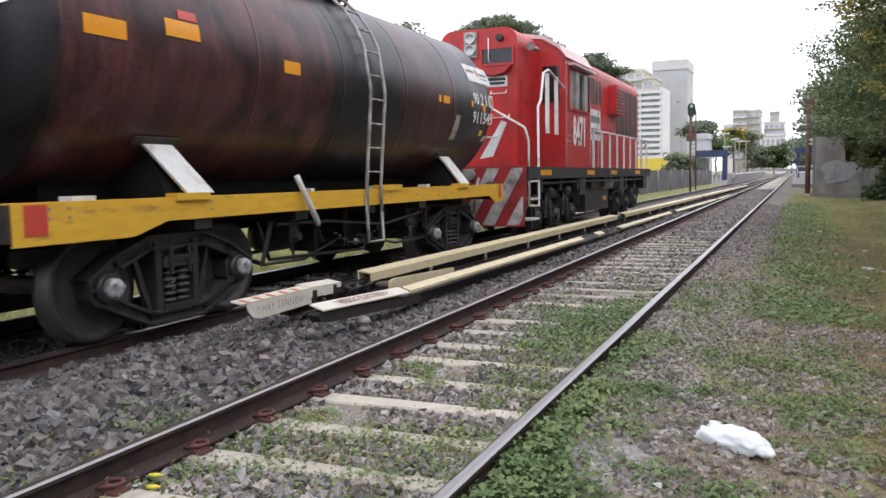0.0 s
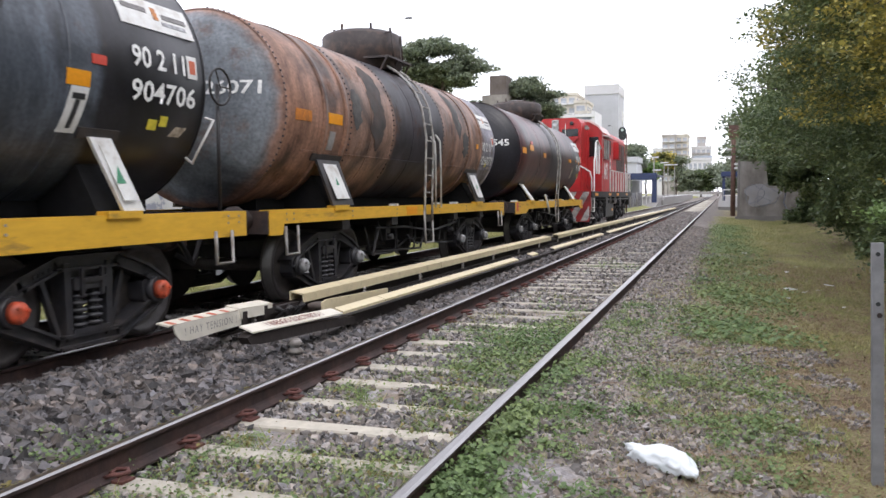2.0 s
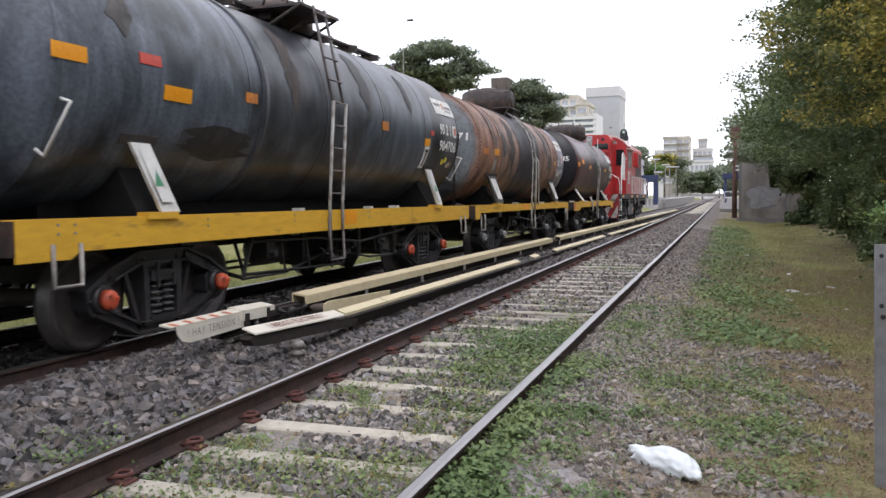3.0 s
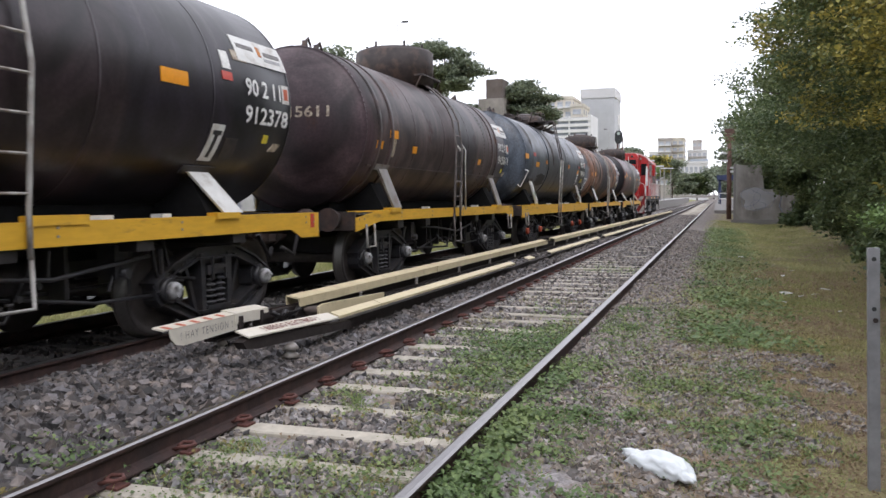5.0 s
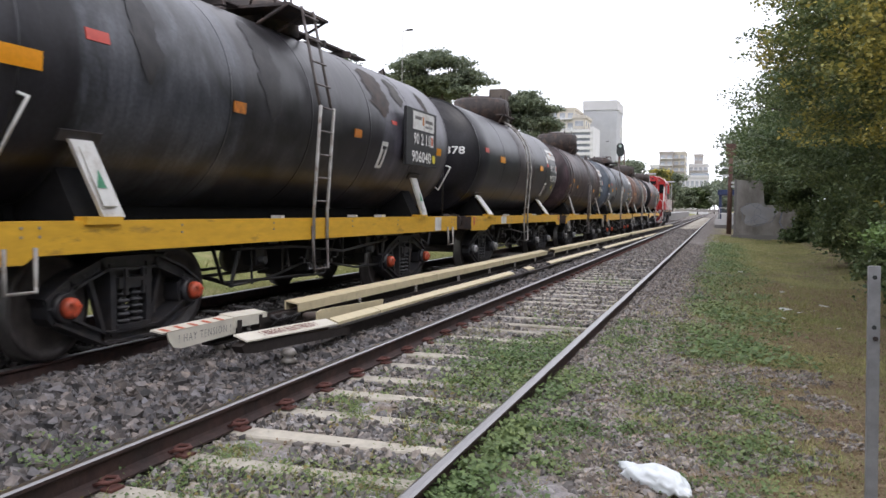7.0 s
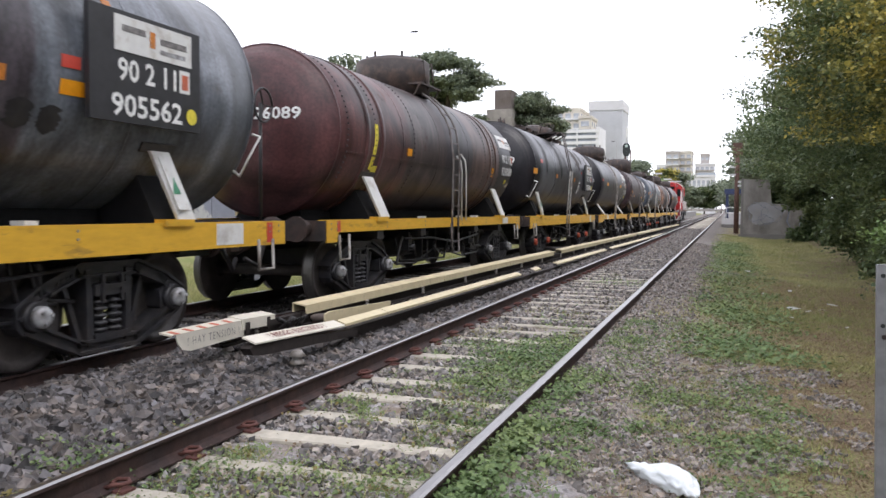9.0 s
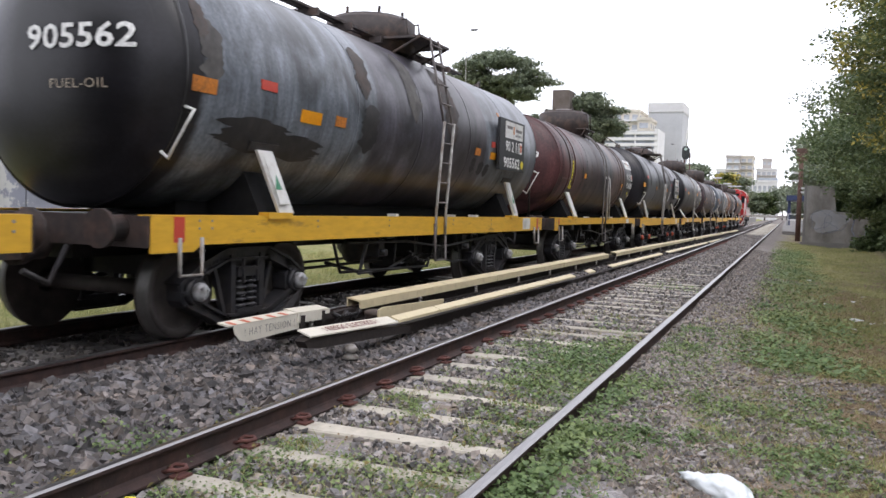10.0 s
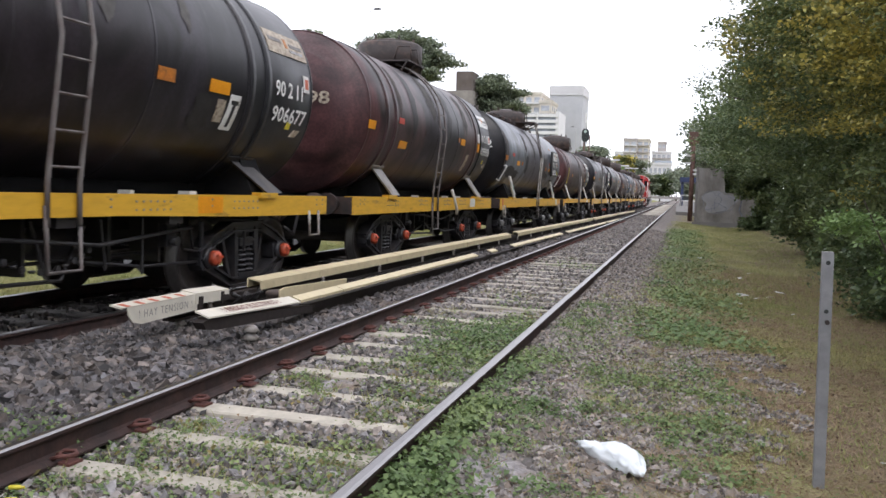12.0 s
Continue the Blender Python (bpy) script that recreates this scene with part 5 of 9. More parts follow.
        part("lettering", bent_on_tank(fitted(code, 0.76, 0.2), R, zc, fy - 0.08, radians(5 + dn)), None, tank)
        part("lettering", bent_on_tank(fitted(digits, 0.94, 0.2), R, zc, fy, radians(-8.5 + dn)), None, tank)
        part("hazard_square", patch_on_tank("hazard_square", R, zc, fy + 0.42, radians(5), 0.15, 0.22, M_WHITESTEEL, 0.008), None, tank)
        part("hazard_square", patch_on_tank("hazard_square", R, zc, fy + 0.42, radians(5), 0.09, 0.13, M_REDMARK, 0.012), None, tank)
        part("yellow_dot", patch_on_tank("yellow_dot", R, zc, fy + 0.05, radians(-20), 0.1, 0.1, M_YELDOT, 0.008), None, tank)
        part("mark", patch_on_tank("mark", R, zc, fy + 0.3, radians(-24), 0.16, 0.1, M_LETTER_DIM, 0.008, 0.08), None, tank)
        st = part("sticker", patch_on_tank("sticker", R, zc, fy + 0.02, radians(25), 1.06, 0.32, s.get("stickerpaint", M_WHITESTEEL), 0.008), None, tank, "white company sticker")
        for a, b, c, d, mt in ((-0.27, 26.5, 0.34, 0.055, M_INK), (0.3, 25.5, 0.36, 0.055, M_INK), (0.02, 26, 0.07, 0.13, M_ORANGE_WORN), (0.27, 22, 0.36, 0.04, M_CAPGREY)):
            part("bar", patch_on_tank("bar", R, zc, fy + a, radians(b), c, d, mt, 0.012), None, st)
    rear = fitted(lettering(num, 0.3, s.get("rearletters", M_LETTER), 0.006), s.get("rear_w", 0.82), s.get("rear_h", 0.17))
    rx, rz = s.get("rear_x", 0.36), zc + s.get("rear_z", 0.2)
    for v in rear.vertices:
        u, e = rx + v.co.x, rz + v.co.y - zc
        rr = min(0.999, math.hypot(u, e) / R)
        v.co = (u, -Tr + 0.36 * rr ** 3.2 - 0.012, zc + e)
    rear.update()
    part("lettering", rear, None, tank)
    if s.get("rear_words"):
        words = fitted(lettering(s["rear_words"], 0.2, M_LETTER_DIM, 0.0, 1.1), 0.62, 0.085)
        for v in words.vertices:
            u, e = rx + 0.02 + v.co.x, rz - 0.42 + v.co.y - zc
            rr = min(0.999, math.hypot(u, e) / R)
            v.co = (u, -Tr + 0.36 * rr ** 3.2 - 0.012, zc + e)
        words.update()
        part("lettering", words, None, tank, "faded small letters")
    # grab iron on the rear shoulder and pipes
    if s.get("grab_iron"):
        for y in (-Tr + 0.4, T - 0.3):
            bm = bmesh.new()
            a0, a1 = radians(-36), radians(-16)
            pts = [((R + d) * math.cos(a), y + e, zc + (R + d) * math.sin(a)) for a, d, e in ((a1, 0.0, 0), (a1, 0.1, 0), (a0, 0.1, -0.08), (a0, 0.0, -0.08))]
            wire(bm, pts, 0.017)
            part("grab_iron", bm, M_WHITESTEEL, w, "bent grab iron")
    if s.get("pipe"):
        bm = bmesh.new()
        y = ly + s["pipe"]
        wire(bm, [(HALF + 0.02, y, SILL_Z - 0.05), (HALF + 0.03, y - 0.02, zc - 0.35), (R + 0.08, y - 0.1, zc - 0.15), (R + 0.02, y - 0.18, zc - 0.05)], 0.018)
        wire(bm, [(HALF + 0.02, y + 0.3, SILL_Z - 0.05), (HALF + 0.03, y + 0.26, zc - 0.35), (R + 0.08, y + 0.18, zc - 0.12), (R + 0.02, y + 0.1, zc)], 0.018)
        part("handrail", bm, M_WHITESTEEL, w)
    for y in s.get("stirrups", (-hr + 0.5, h - 0.45)):
        stirrup(w, y, M_WORNWHITE)
    if s.get("lever"):
        bm = bmesh.new()
        y = s["lever"]
        wire(bm, [(HALF + 0.02, y - 0.16, SILL_Z + 0.18), (HALF + 0.06, y - 0.1, SILL_Z + 0.02), (HALF + 0.08, y + 0.12, SILL_Z - 0.3), (HALF + 0.05, y + 0.2, SILL_Z - 0.36)], 0.032, 8)
        part("brake_lever", bm, M_WHITESTEEL, w, "pale hand brake lever")
    if s.get("topfit"):
        for y in (-T + 0.5, -T + 0.9, T - 0.7):
            bm = bmesh.new()
            rod(bm, (0.05, y, zc + R - 0.02), (0.05, y, zc + R + 0.14), 0.05, n=8)
            wire(bm, [(0.05, y, zc + R + 0.12), (0.05, y + 0.12, zc + R + 0.2), (0.05, y + 0.2, zc + R + 0.08)], 0.02)
            part("valve", bm, M_DOME, w)
    if kind == "deep":
        bm = bmesh.new()
        box(bm, HALF - 0.1, HALF + 0.014, ly + 0.22, ly + 0.85, SILL_Z - 0.03, SILL_Z + 0.05)
        soften(bm, 0.008)
        part("raised_seat", bm, M_YELLOW, w, "raised yellow seat on the frame")
    if s.get("walkway"):
        bm = bmesh.new()
        ring = [(1.02, T + 0.3 + 0.2 * math.cos(k * math.pi / 8), zc + 0.05 + 0.2 * math.sin(k * math.pi / 8)) for k in range(17)]
        wire(bm, ring, 0.014)
        for k in (0, 5, 11):
            rod(bm, (1.02, T + 0.3, zc + 0.05), ring[k], 0.01, n=5)
        part("brake_wheel", bm, M_UNDER, w, "black spoked hand brake wheel")
        bm = bmesh.new()
        rod(bm, (0.98, T + 0.3, SILL_Z - 0.03), (0.98, T + 0.3, zc + 0.08), 0.022, n=8)
        part("brake_staff", bm, M_UNDER, w)
    for y, wd in (*s.get("lugs", ()), (-1.15, 0.04), (1.05, 0.03), (2.1, 0.07)):
        bm = bmesh.new()
        box(bm, HALF - 0.3, HALF - 0.16, y - wd, y + wd, SILL_Z - 0.035, SILL_Z + 0.035)
        soften(bm, 0.01)
        part("lug", bm, M_WHITESTEEL, w, "white deck fitting")
    return w


M_RUSTBEAM = shader("rusty_drawgear", (0.06, 0.035, 0.028), 0.75, 0.1, scale=12, amount=0.35, second=(0.03, 0.025, 0.024), second_scale=4, bump=0.3)
M_DOME = shader("dark_weathered_steel", (0.04, 0.03, 0.028), 0.6, scale=8, amount=0.35, second=(0.09, 0.055, 0.04), second_scale=4, second_at=0.6, bump=0.25)

BLACK, SOOT = (0.016, 0.016, 0.02), (0.03, 0.026, 0.026)
OR, RD = M_ORANGE, M_REDREF


WAGONS = [
    dict(front=0.0, saddle_at=3.08, saddle_rear=3.43, more=0.2, length=10.2, radius=1.24, sill="deep", cap="grey", saddle_low=0.66, saddle_w=0.36, saddle_tilt=0.12, rear_x=0.62, num_back=1.05, lugs=((-4.5, 0.12), (0.55, 0.14)), number="911545", dome=(0.8, 0.42), lever=-1.6, bogie_rear=1.67, bogie_front=1.98,
         label="black and red-brown bogie tank wagon with a yellow frame", tanklabel="black and red-brown tank barrel",
         paint=tank_paint("tank_red_brown", [(-6, BLACK), (-4.8, (0.10, 0.036, 0.028)), (-0.9, (0.022, 0.018, 0.019)), (0.93, (0.075, 0.03, 0.024)), (2.87, (0.035, 0.035, 0.038))], rusty=0.25, grime=0.7, rough=0.35),
         sillmarks=((-5.1, 0.2, M_REDREF), (4.9, 0.12, M_REDREF)), marks=((-4.37, 1, 0.44, 0.15, OR), (-3.47, 6, 0.44, 0.15, OR), (-3.39, 12, 0.24, 0.08, RD), (-1.77, 0, 0.3, 0.13, OR), (2.45, 0, 0.24, 0.11, OR), (2.2, 0, 0.08, 0.1, OR), (2.95, -18, 0.17, 0.4, M_LETTER_DIM), (3.55, 1, 0.08, 0.1, OR), (4.1, -1, 0.12, 0.1, OR)), grab_iron=False, stirrups=(), grab=0.25),
    dict(front=-11.58, drop=-7, saddle_at=3.15, saddle_rear=3.65, ladder_y=-0.15, more=0.27, length=10.55, radius=1.19, sill="thin", cap="grey", bogie_rear=1.6, bogie_front=2.15, rear_x=0.6, num_back=1.35, stains=((-3.0, 20, -8, 0.3, M_PALESTAIN), (0.1, 50, -6, 0.4, M_STAIN), (-2.2, 45, -20, 0.5, M_RUSTSTAIN), (1.9, 50, 0, 0.4, M_PALESTAIN), (2.3, 8, -16, 0.35, M_PALESTAIN)), number="926071", dome=(0.72, 0.55), pipe=0.42, saddlepaint=M_DARKPLATE, saddlelabel="dark saddle plate with a white panel",
         saddlepanel=True, saddle_w=0.66, saddle_tilt=0.08, lap=(-25,), rivets=(-5.05, -3.2, -1.6, 0.9, 2.5, 3.55), straps=(-4.0, -3.35, 2.6, 3.45),
         label="rusty tan and grey bogie tank wagon with a tall dome", tanklabel="rust-streaked tan and grey tank barrel",
         paint=tank_paint("tank_rusty_tan", [(-6, (0.188, 0.219, 0.231)), (-5.1, (0.325, 0.181, 0.094)), (-3.1, (0.300, 0.188, 0.106)), (-1.5, (0.045, 0.040, 0.040)), (0.9, (0.300, 0.181, 0.100)), (3.6, (0.312, 0.312, 0.281))], rust=(0.15, 0.065, 0.03), rusty=0.6, grime=0.6, rough=0.5),
         marks=((-4.6, -4, 0.42, 0.14, M_ORANGE_WORN), (-3.7, -3, 0.42, 0.14, OR), (3.15, -3, 0.14, 0.1, OR), (-3.75, -17, 0.17, 0.26, M_GREYSTEEL)), letterpaint=M_LETTER, sillmarks=((-0.9, 0.5, M_ORANGE),), markdeep=0.15, grab=0.45),
    dict(front=-22.9, saddle_at=3.63, saddle_rear=4.2, more=0.3, length=11.2, radius=1.23, sill="plain", cap="red", bogie_rear=1.65, bogie_front=2.2, ladder_y=-0.58, num_back=1.35, number="904706", walkway=(-3.6, 3.2), dome=(0.62, 0.3), grab_iron=True, ladderpaint=M_LADDER, topfit=True,
         label="blue-grey and black bogie tank wagon with a top walkway", tanklabel="blue-grey and black tank barrel",
         paint=tank_paint("tank_blue_grey", [(-6, BLACK), (-5.75, (0.10, 0.125, 0.15)), (-2.4, (0.06, 0.07, 0.08)), (0.4, (0.09, 0.11, 0.13)), (3.4, BLACK)], rust=(0.09, 0.06, 0.05), rusty=0.25, grime=0.75, rough=0.35),
         marks=((-5.3, 1, 0.38, 0.13, OR), (-3.9, -7, 0.42, 0.14, OR), (-2.6, -2, 0.24, 0.11, M_ORANGE_WORN), (-4.3, 5, 0.3, 0.1, RD), (1.22, -2, 0.24, 0.13, M_ORANGE_WORN), (3.15, -8, 0.26, 0.13, OR), (3.38, 0, 0.17, 0.08, RD), (3.15, -20, 0.2, 0.4, M_WHITESTEEL), (4.15, -22, 0.12, 0.1, M_YELDOT)), stains=((-3.1, -18, -36, 1.1, M_STAIN), (-1.6, 48, -5, 0.3, M_RUSTSTAIN), (0.6, 50, 5, 0.35, M_STAIN), (2.4, 45, 10, 0.2, M_STAIN), (-4.6, 50, 12, 0.3, M_PALESTAIN)), straps=(-2.3,), sillmarks=((-0.1, 0.45, M_ORANGE),), markdeep=0.2, saddle_w=0.27, saddlepanel=True),
    dict(front=-35.42, saddle_at=3.3, length=9.6, radius=1.2, sill="low", cap="grey", bogie_rear=1.5, bogie_front=1.5, num_back=0.92, number="915611", dome=(0.78, 0.6), pipe=0.3, saddlepaint=M_GREYSTEEL, saddlelabel="dull grey saddle plate", topfit=True, lap=(-28,),
         rivets=(-4.3, -3.85, -3.25, 2.2, 2.8, 3.32), straps=(-3.8, -3.3, 2.9, 3.3), rearletters=M_LETTER_DIM,
         label="brown riveted bogie tank wagon with a domed top", tanklabel="dull brown riveted tank barrel",
         paint=tank_paint("tank_dull_brown", [(-6, (0.07, 0.045, 0.04)), (-4.0, (0.095, 0.068, 0.052)), (0.2, (0.05, 0.042, 0.038)), (1.6, (0.1, 0.075, 0.056)), (3.3, (0.06, 0.055, 0.055))], rusty=0.45, grime=0.7, rough=0.45),
         marks=((-3.75, -12, 0.24, 0.12, OR), (-3.2, -3, 0.34, 0.13, OR), (-2.2, -12, 0.2, 0.12, OR), (1.9, -14, 0.2, 0.12, OR), (-3.2, -13, 0.2, 0.3, M_LETTER_DIM)), whitestep=True, ladderpaint=M_LADDER),
    dict(front=-46.2, rear_z=0.1, saddle_at=2.9, saddle_rear=3.6, length=10.05, radius=1.23, sill="deep", cap="grey", bogie_rear=1.5, bogie_front=2.05, saddle_low=0.66, saddle_w=0.36, saddle_tilt=0.12, rear_x=0.6, num_back=1.25, lugs=((1.14, 0.2),), number="912378",
         label="glossy black bogie tank wagon with a yellow frame", tanklabel="black tank barrel with brown bands",
         paint=tank_paint("tank_black", [(-6, BLACK), (-4.2, (0.017, 0.018, 0.026)), (-0.7, (0.046, 0.032, 0.029)), (1.4, (0.024, 0.02, 0.022)), (3.1, BLACK)], rusty=0.15, grime=0.6, rough=0.34),
         marks=((-3.88, 7, 0.3, 0.1, RD), (-2.49, 1, 0.44, 0.14, OR), (2.05, 2, 0.42, 0.14, OR), (2.98, 16, 0.15, 0.2, M_LETTER), (2.97, 8, 0.19, 0.09, RD), (2.83, -25, 0.22, 0.42, M_WHITESTEEL), (3.3, 20, 0.3, 0.12, M_LETTER_DIM), (3.15, -27, 0.24, 0.24, M_DARKPLATE)), sillmarks=((-2.3, 0.5, M_WHITESTEEL), (4.85, 0.1, M_REDREF), (-4.85, 0.1, M_REDREF)), markdeep=0.19, stirrups=(), dome=(0.74, 0.5)),
    dict(front=-57.3, saddle_at=3.45, saddle_rear=4.5, more=0.4, length=11.0, radius=1.24, sill="plain", cap="red", bogie_rear=1.6, bogie_front=2.35, ladder_y=-0.5, num_back=2.35, stains=((-3.9, 48, -4, 0.35, M_STAIN), (-1.7, 50, -8, 0.45, M_STAIN), (1.7, 50, 10, 0.7, M_RUSTSTAIN), (2.6, 48, 22, 0.4, M_PALESTAIN), (3.9, 44, 18, 0.2, M_RUSTSTAIN)), number="906040", plate=True, walkway=(-3.4, 3.0), dome=(0.62, 0.3), grab_iron=True, ladderpaint=M_LADDER, topfit=True,
         label="black bogie tank wagon with a number board and walkway", tanklabel="black and dark grey tank barrel",
         paint=tank_paint("tank_dark_grey", [(-6, BLACK), (-4.75, (0.075, 0.083, 0.095)), (-2.3, (0.036, 0.036, 0.04)), (0.2, (0.032, 0.029, 0.03)), (1.6, (0.085, 0.084, 0.082))], rusty=0.2, grime=0.75, rough=0.35),
         marks=((-5.4, -4, 0.46, 0.15, OR), (-2.4, -5, 0.24, 0.12, M_ORANGE_WORN), (0.7, -5, 0.24, 0.12, M_ORANGE_WORN), (-4.55, 10, 0.28, 0.1, RD), (2.1, 8, 0.2, 0.06, RD), (4.3, -6, 0.24, 0.13, OR), (1.7, -16, 0.22, 0.42, M_WHITESTEEL)), sillmarks=((4.35, 0.35, M_WHITESTEEL),), markdeep=0.26, saddle_w=0.27, saddlepanel=True),
    dict(front=-69.9, length=10.7, radius=1.17, sill="thin", cap="grey", bogie_rear=1.5, bogie_front=1.5, num_back=1.15, number="926089", dome=(0.72, 0.55), pipe=0.42, saddle_w=0.34, lap=(-14,), rivets=(-4.6, -3.62, -2.0, 2.3, 2.97, 3.5), straps=(-3.9, -3.35, 2.75, 3.2),
         label="red-brown bogie tank wagon with a tall dome", tanklabel="red-brown and olive-brown tank barrel",
         paint=tank_paint("tank_red_rust", [(-6, (0.10, 0.038, 0.03)), (-4.5, (0.11, 0.05, 0.038)), (-2.2, (0.085, 0.062, 0.046)), (-0.3, (0.045, 0.038, 0.035)), (1.4, (0.12, 0.078, 0.052)), (3.5, BLACK)], rusty=0.4, grime=0.65, rough=0.42),
         marks=((-2.2, -7, 0.2, 0.12, OR), (3.0, -12, 0.14, 0.2, OR), (-3.62, -8, 0.1, 0.7, M_YELDOT), (-3.5, -24, 0.24, 0.12, M_YELDOT)), sillmarks=((3.9, 0.5, M_WHITESTEEL), (-5.0, 0.1, M_REDREF)), markdeep=0.16, ladderpaint=M_LADDER, grab=0.45),
    dict(front=-81.7, rear_z=0.24, rear_h=0.23, rear_w=1.15, more=0.5, length=11.5, radius=1.24, sill="plain", cap="grey", bogie_rear=1.15, bogie_front=2.75, ladder_y=0.0, num_back=2.55, saddle_at=3.72, saddle_rear=4.35, rear_inset=0.04, rear_words="FUEL-OIL", number="905562", plate=True, walkway=(-3.4, 3.0), dome=(0.7, 0.42), grab_iron=True, ladderpaint=M_LADDER, topfit=True,
         label="blue-grey and black bogie tank wagon with a number board", tanklabel="blue-grey and black tank barrel",
         paint=tank_paint("tank_slate_blue", [(-6, (0.02, 0.02, 0.024)), (-5.6, (0.17, 0.2, 0.222)), (-2.2, (0.085, 0.082, 0.08)), (0.2, (0.075, 0.066, 0.06)), (2.0, (0.16, 0.185, 0.205))], rust=(0.1, 0.07, 0.05), rusty=0.3, grime=0.8, rough=0.35),
         marks=((-5.6, -6, 0.34, 0.14, M_ORANGE_WORN), (-3.75, -10, 0.42, 0.14, OR), (-3.1, -9, 0.24, 0.12, M_ORANGE_WORN), (-4.6, 0, 0.28, 0.1, RD), (2.4, -10, 0.3, 0.12, OR), (1.6, -9, 0.24, 0.12, M_ORANGE_WORN), (2.35, -1, 0.2, 0.1, RD), (2.9, 26, 0.1, 0.08, M_ORANGE_WORN)), stains=((-4.7, -15, -32, 1.1, M_STAIN), (-3.9, -20, -34, 0.9, M_STAIN), (-2.35, 4, -24, 0.42, M_STAIN), (-2.5, 38, 6, 0.34, M_RUSTSTAIN), (-5.5, 22, -6, 0.3, M_PALESTAIN), (-5.6, 30, 12, 0.18, M_RUSTSTAIN), (1.5, -14, -26, 0.2, M_STAIN), (1.9, -16, -27, 0.24, M_STAIN), (2.2, -17, -28, 0.22, M_STAIN), (0.4, 52, -10, 0.5, M_RUSTSTAIN), (-1.0, 50, 0, 0.4, M_PALESTAIN)), sillmarks=((4.6, 0.5, M_WHITESTEEL), (-5.9, 0.14, M_REDREF), (5.4, 0.12, M_REDREF)), markdeep=0.24, saddle_w=0.27, saddlepanel=True),
    dict(front=-94.9, saddle_at=3.2, more=0.2, ladderpaint=M_LADDER, rear_w=1.1, rear_h=0.21, length=9.65, radius=1.29, sill="even", cap="red", bogie_rear=1.95, bogie_front=1.75, ladder_y=-0.55, num_back=1.25, rear_x=0.2, rivet_rows=(-3.4, -1.6, 0.2, 1.5, 3.4), stains=((-2.2, 50, -12, 0.3, M_STAIN), (-0.9, 52, 8, 0.45, M_PALESTAIN), (0.3, 50, -4, 0.3, M_STAIN), (1.7, 48, 4, 0.35, M_PALESTAIN), (2.3, 46, 14, 0.16, M_PALESTAIN), (-3.0, 46, 2, 0.2, M_RUSTSTAIN)), number="909598", dome=(0.7, 0.55), saddlepaint=M_GREYSTEEL, saddlelabel="dull grey saddle plate", straps=(-3.7, -3.25, 2.62, 3.1), lever=0.9, saddle_w=0.42, saddle_tilt=0.2, saddle_low=0.66,
         label="dark brown bogie tank wagon with grey saddle plates", tanklabel="dark brown tank barrel with dark bands", rearletters=M_LETTER_DIM,
         paint=tank_paint("tank_dark_brown", [(-6, (0.1, 0.042, 0.034)), (-4.0, (0.075, 0.042, 0.035)), (-1.5, (0.045, 0.036, 0.035)), (0.2, (0.035, 0.028, 0.027)), (1.4, (0.085, 0.046, 0.034)), (2.85, BLACK)], rusty=0.35, grime=0.7, rough=0.4),
         marks=((1.4, -4, 0.36, 0.14, OR), (1.05, -3, 0.1, 0.1, M_ORANGE_WORN), (-4.4, -8, 0.3, 0.14, OR), (-2.7, -18, 0.42, 0.14, OR), (-2.95, 0, 0.26, 0.1, RD), (2.0, -24, 0.2, 0.42, M_LETTER_DIM), (2.9, 4, 0.16, 0.22, M_LETTER), (2.9, -6, 0.18, 0.2, OR)), sillmarks=((2.75, 0.5, M_WHITESTEEL),), markdeep=0.22, stirrups=()),
    dict(front=-105.75, drop=-6, saddle_at=3.5, length=10.6, radius=1.29, sill="bow", cap="red", bogie_rear=1.95, bogie_front=1.95, ladder_y=-0.1, num_back=1.32, rivet_rows=(-2.0, 0.9, 2.7), stains=((-1.4, 48, 0, 0.35, M_STAIN), (0.4, 46, 6, 0.3, M_PALESTAIN), (1.7, 45, 12, 0.16, M_PALESTAIN), (2.0, -12, -32, 0.35, M_STAIN)), number="906677", dome=(0.62, 0.52), saddlepaint=M_DARKPLATE, saddlelabel="dark saddle plate", straps=(2.95, 3.35), ladderpaint=M_LADDER,
         label="dark brown and black bogie tank wagon", tanklabel="dark brown and black tank barrel", saddle_w=0.4, saddle_tilt=0.18, saddle_low=0.72,
         paint=tank_paint("tank_black_brown", [(-6, (0.032, 0.022, 0.022)), (-1.0, (0.028, 0.021, 0.022)), (1.0, (0.03, 0.027, 0.028)), (2.0, BLACK), (3.0, (0.022, 0.024, 0.028))], rusty=0.3, grime=0.7, rough=0.38),
         marks=((2.6, -19, 0.22, 0.42, M_WHITESTEEL), (2.27, -8, 0.4, 0.14, OR), (1.28, -8, 0.28, 0.13, M_ORANGE_WORN), (2.35, -19, 0.16, 0.26, M_LETTER_DIM), (-2.5, -10, 0.42, 0.14, OR)), sillmarks=((2.2, 0.5, M_ORANGE),), markdeep=0.2, stickerpaint=M_LETTER_DIM),
]
TRAIN_THINGS = []
for spec in WAGONS:
    TRAIN_THINGS.append((wagon(spec), spec["front"] - spec["length"] / 2))


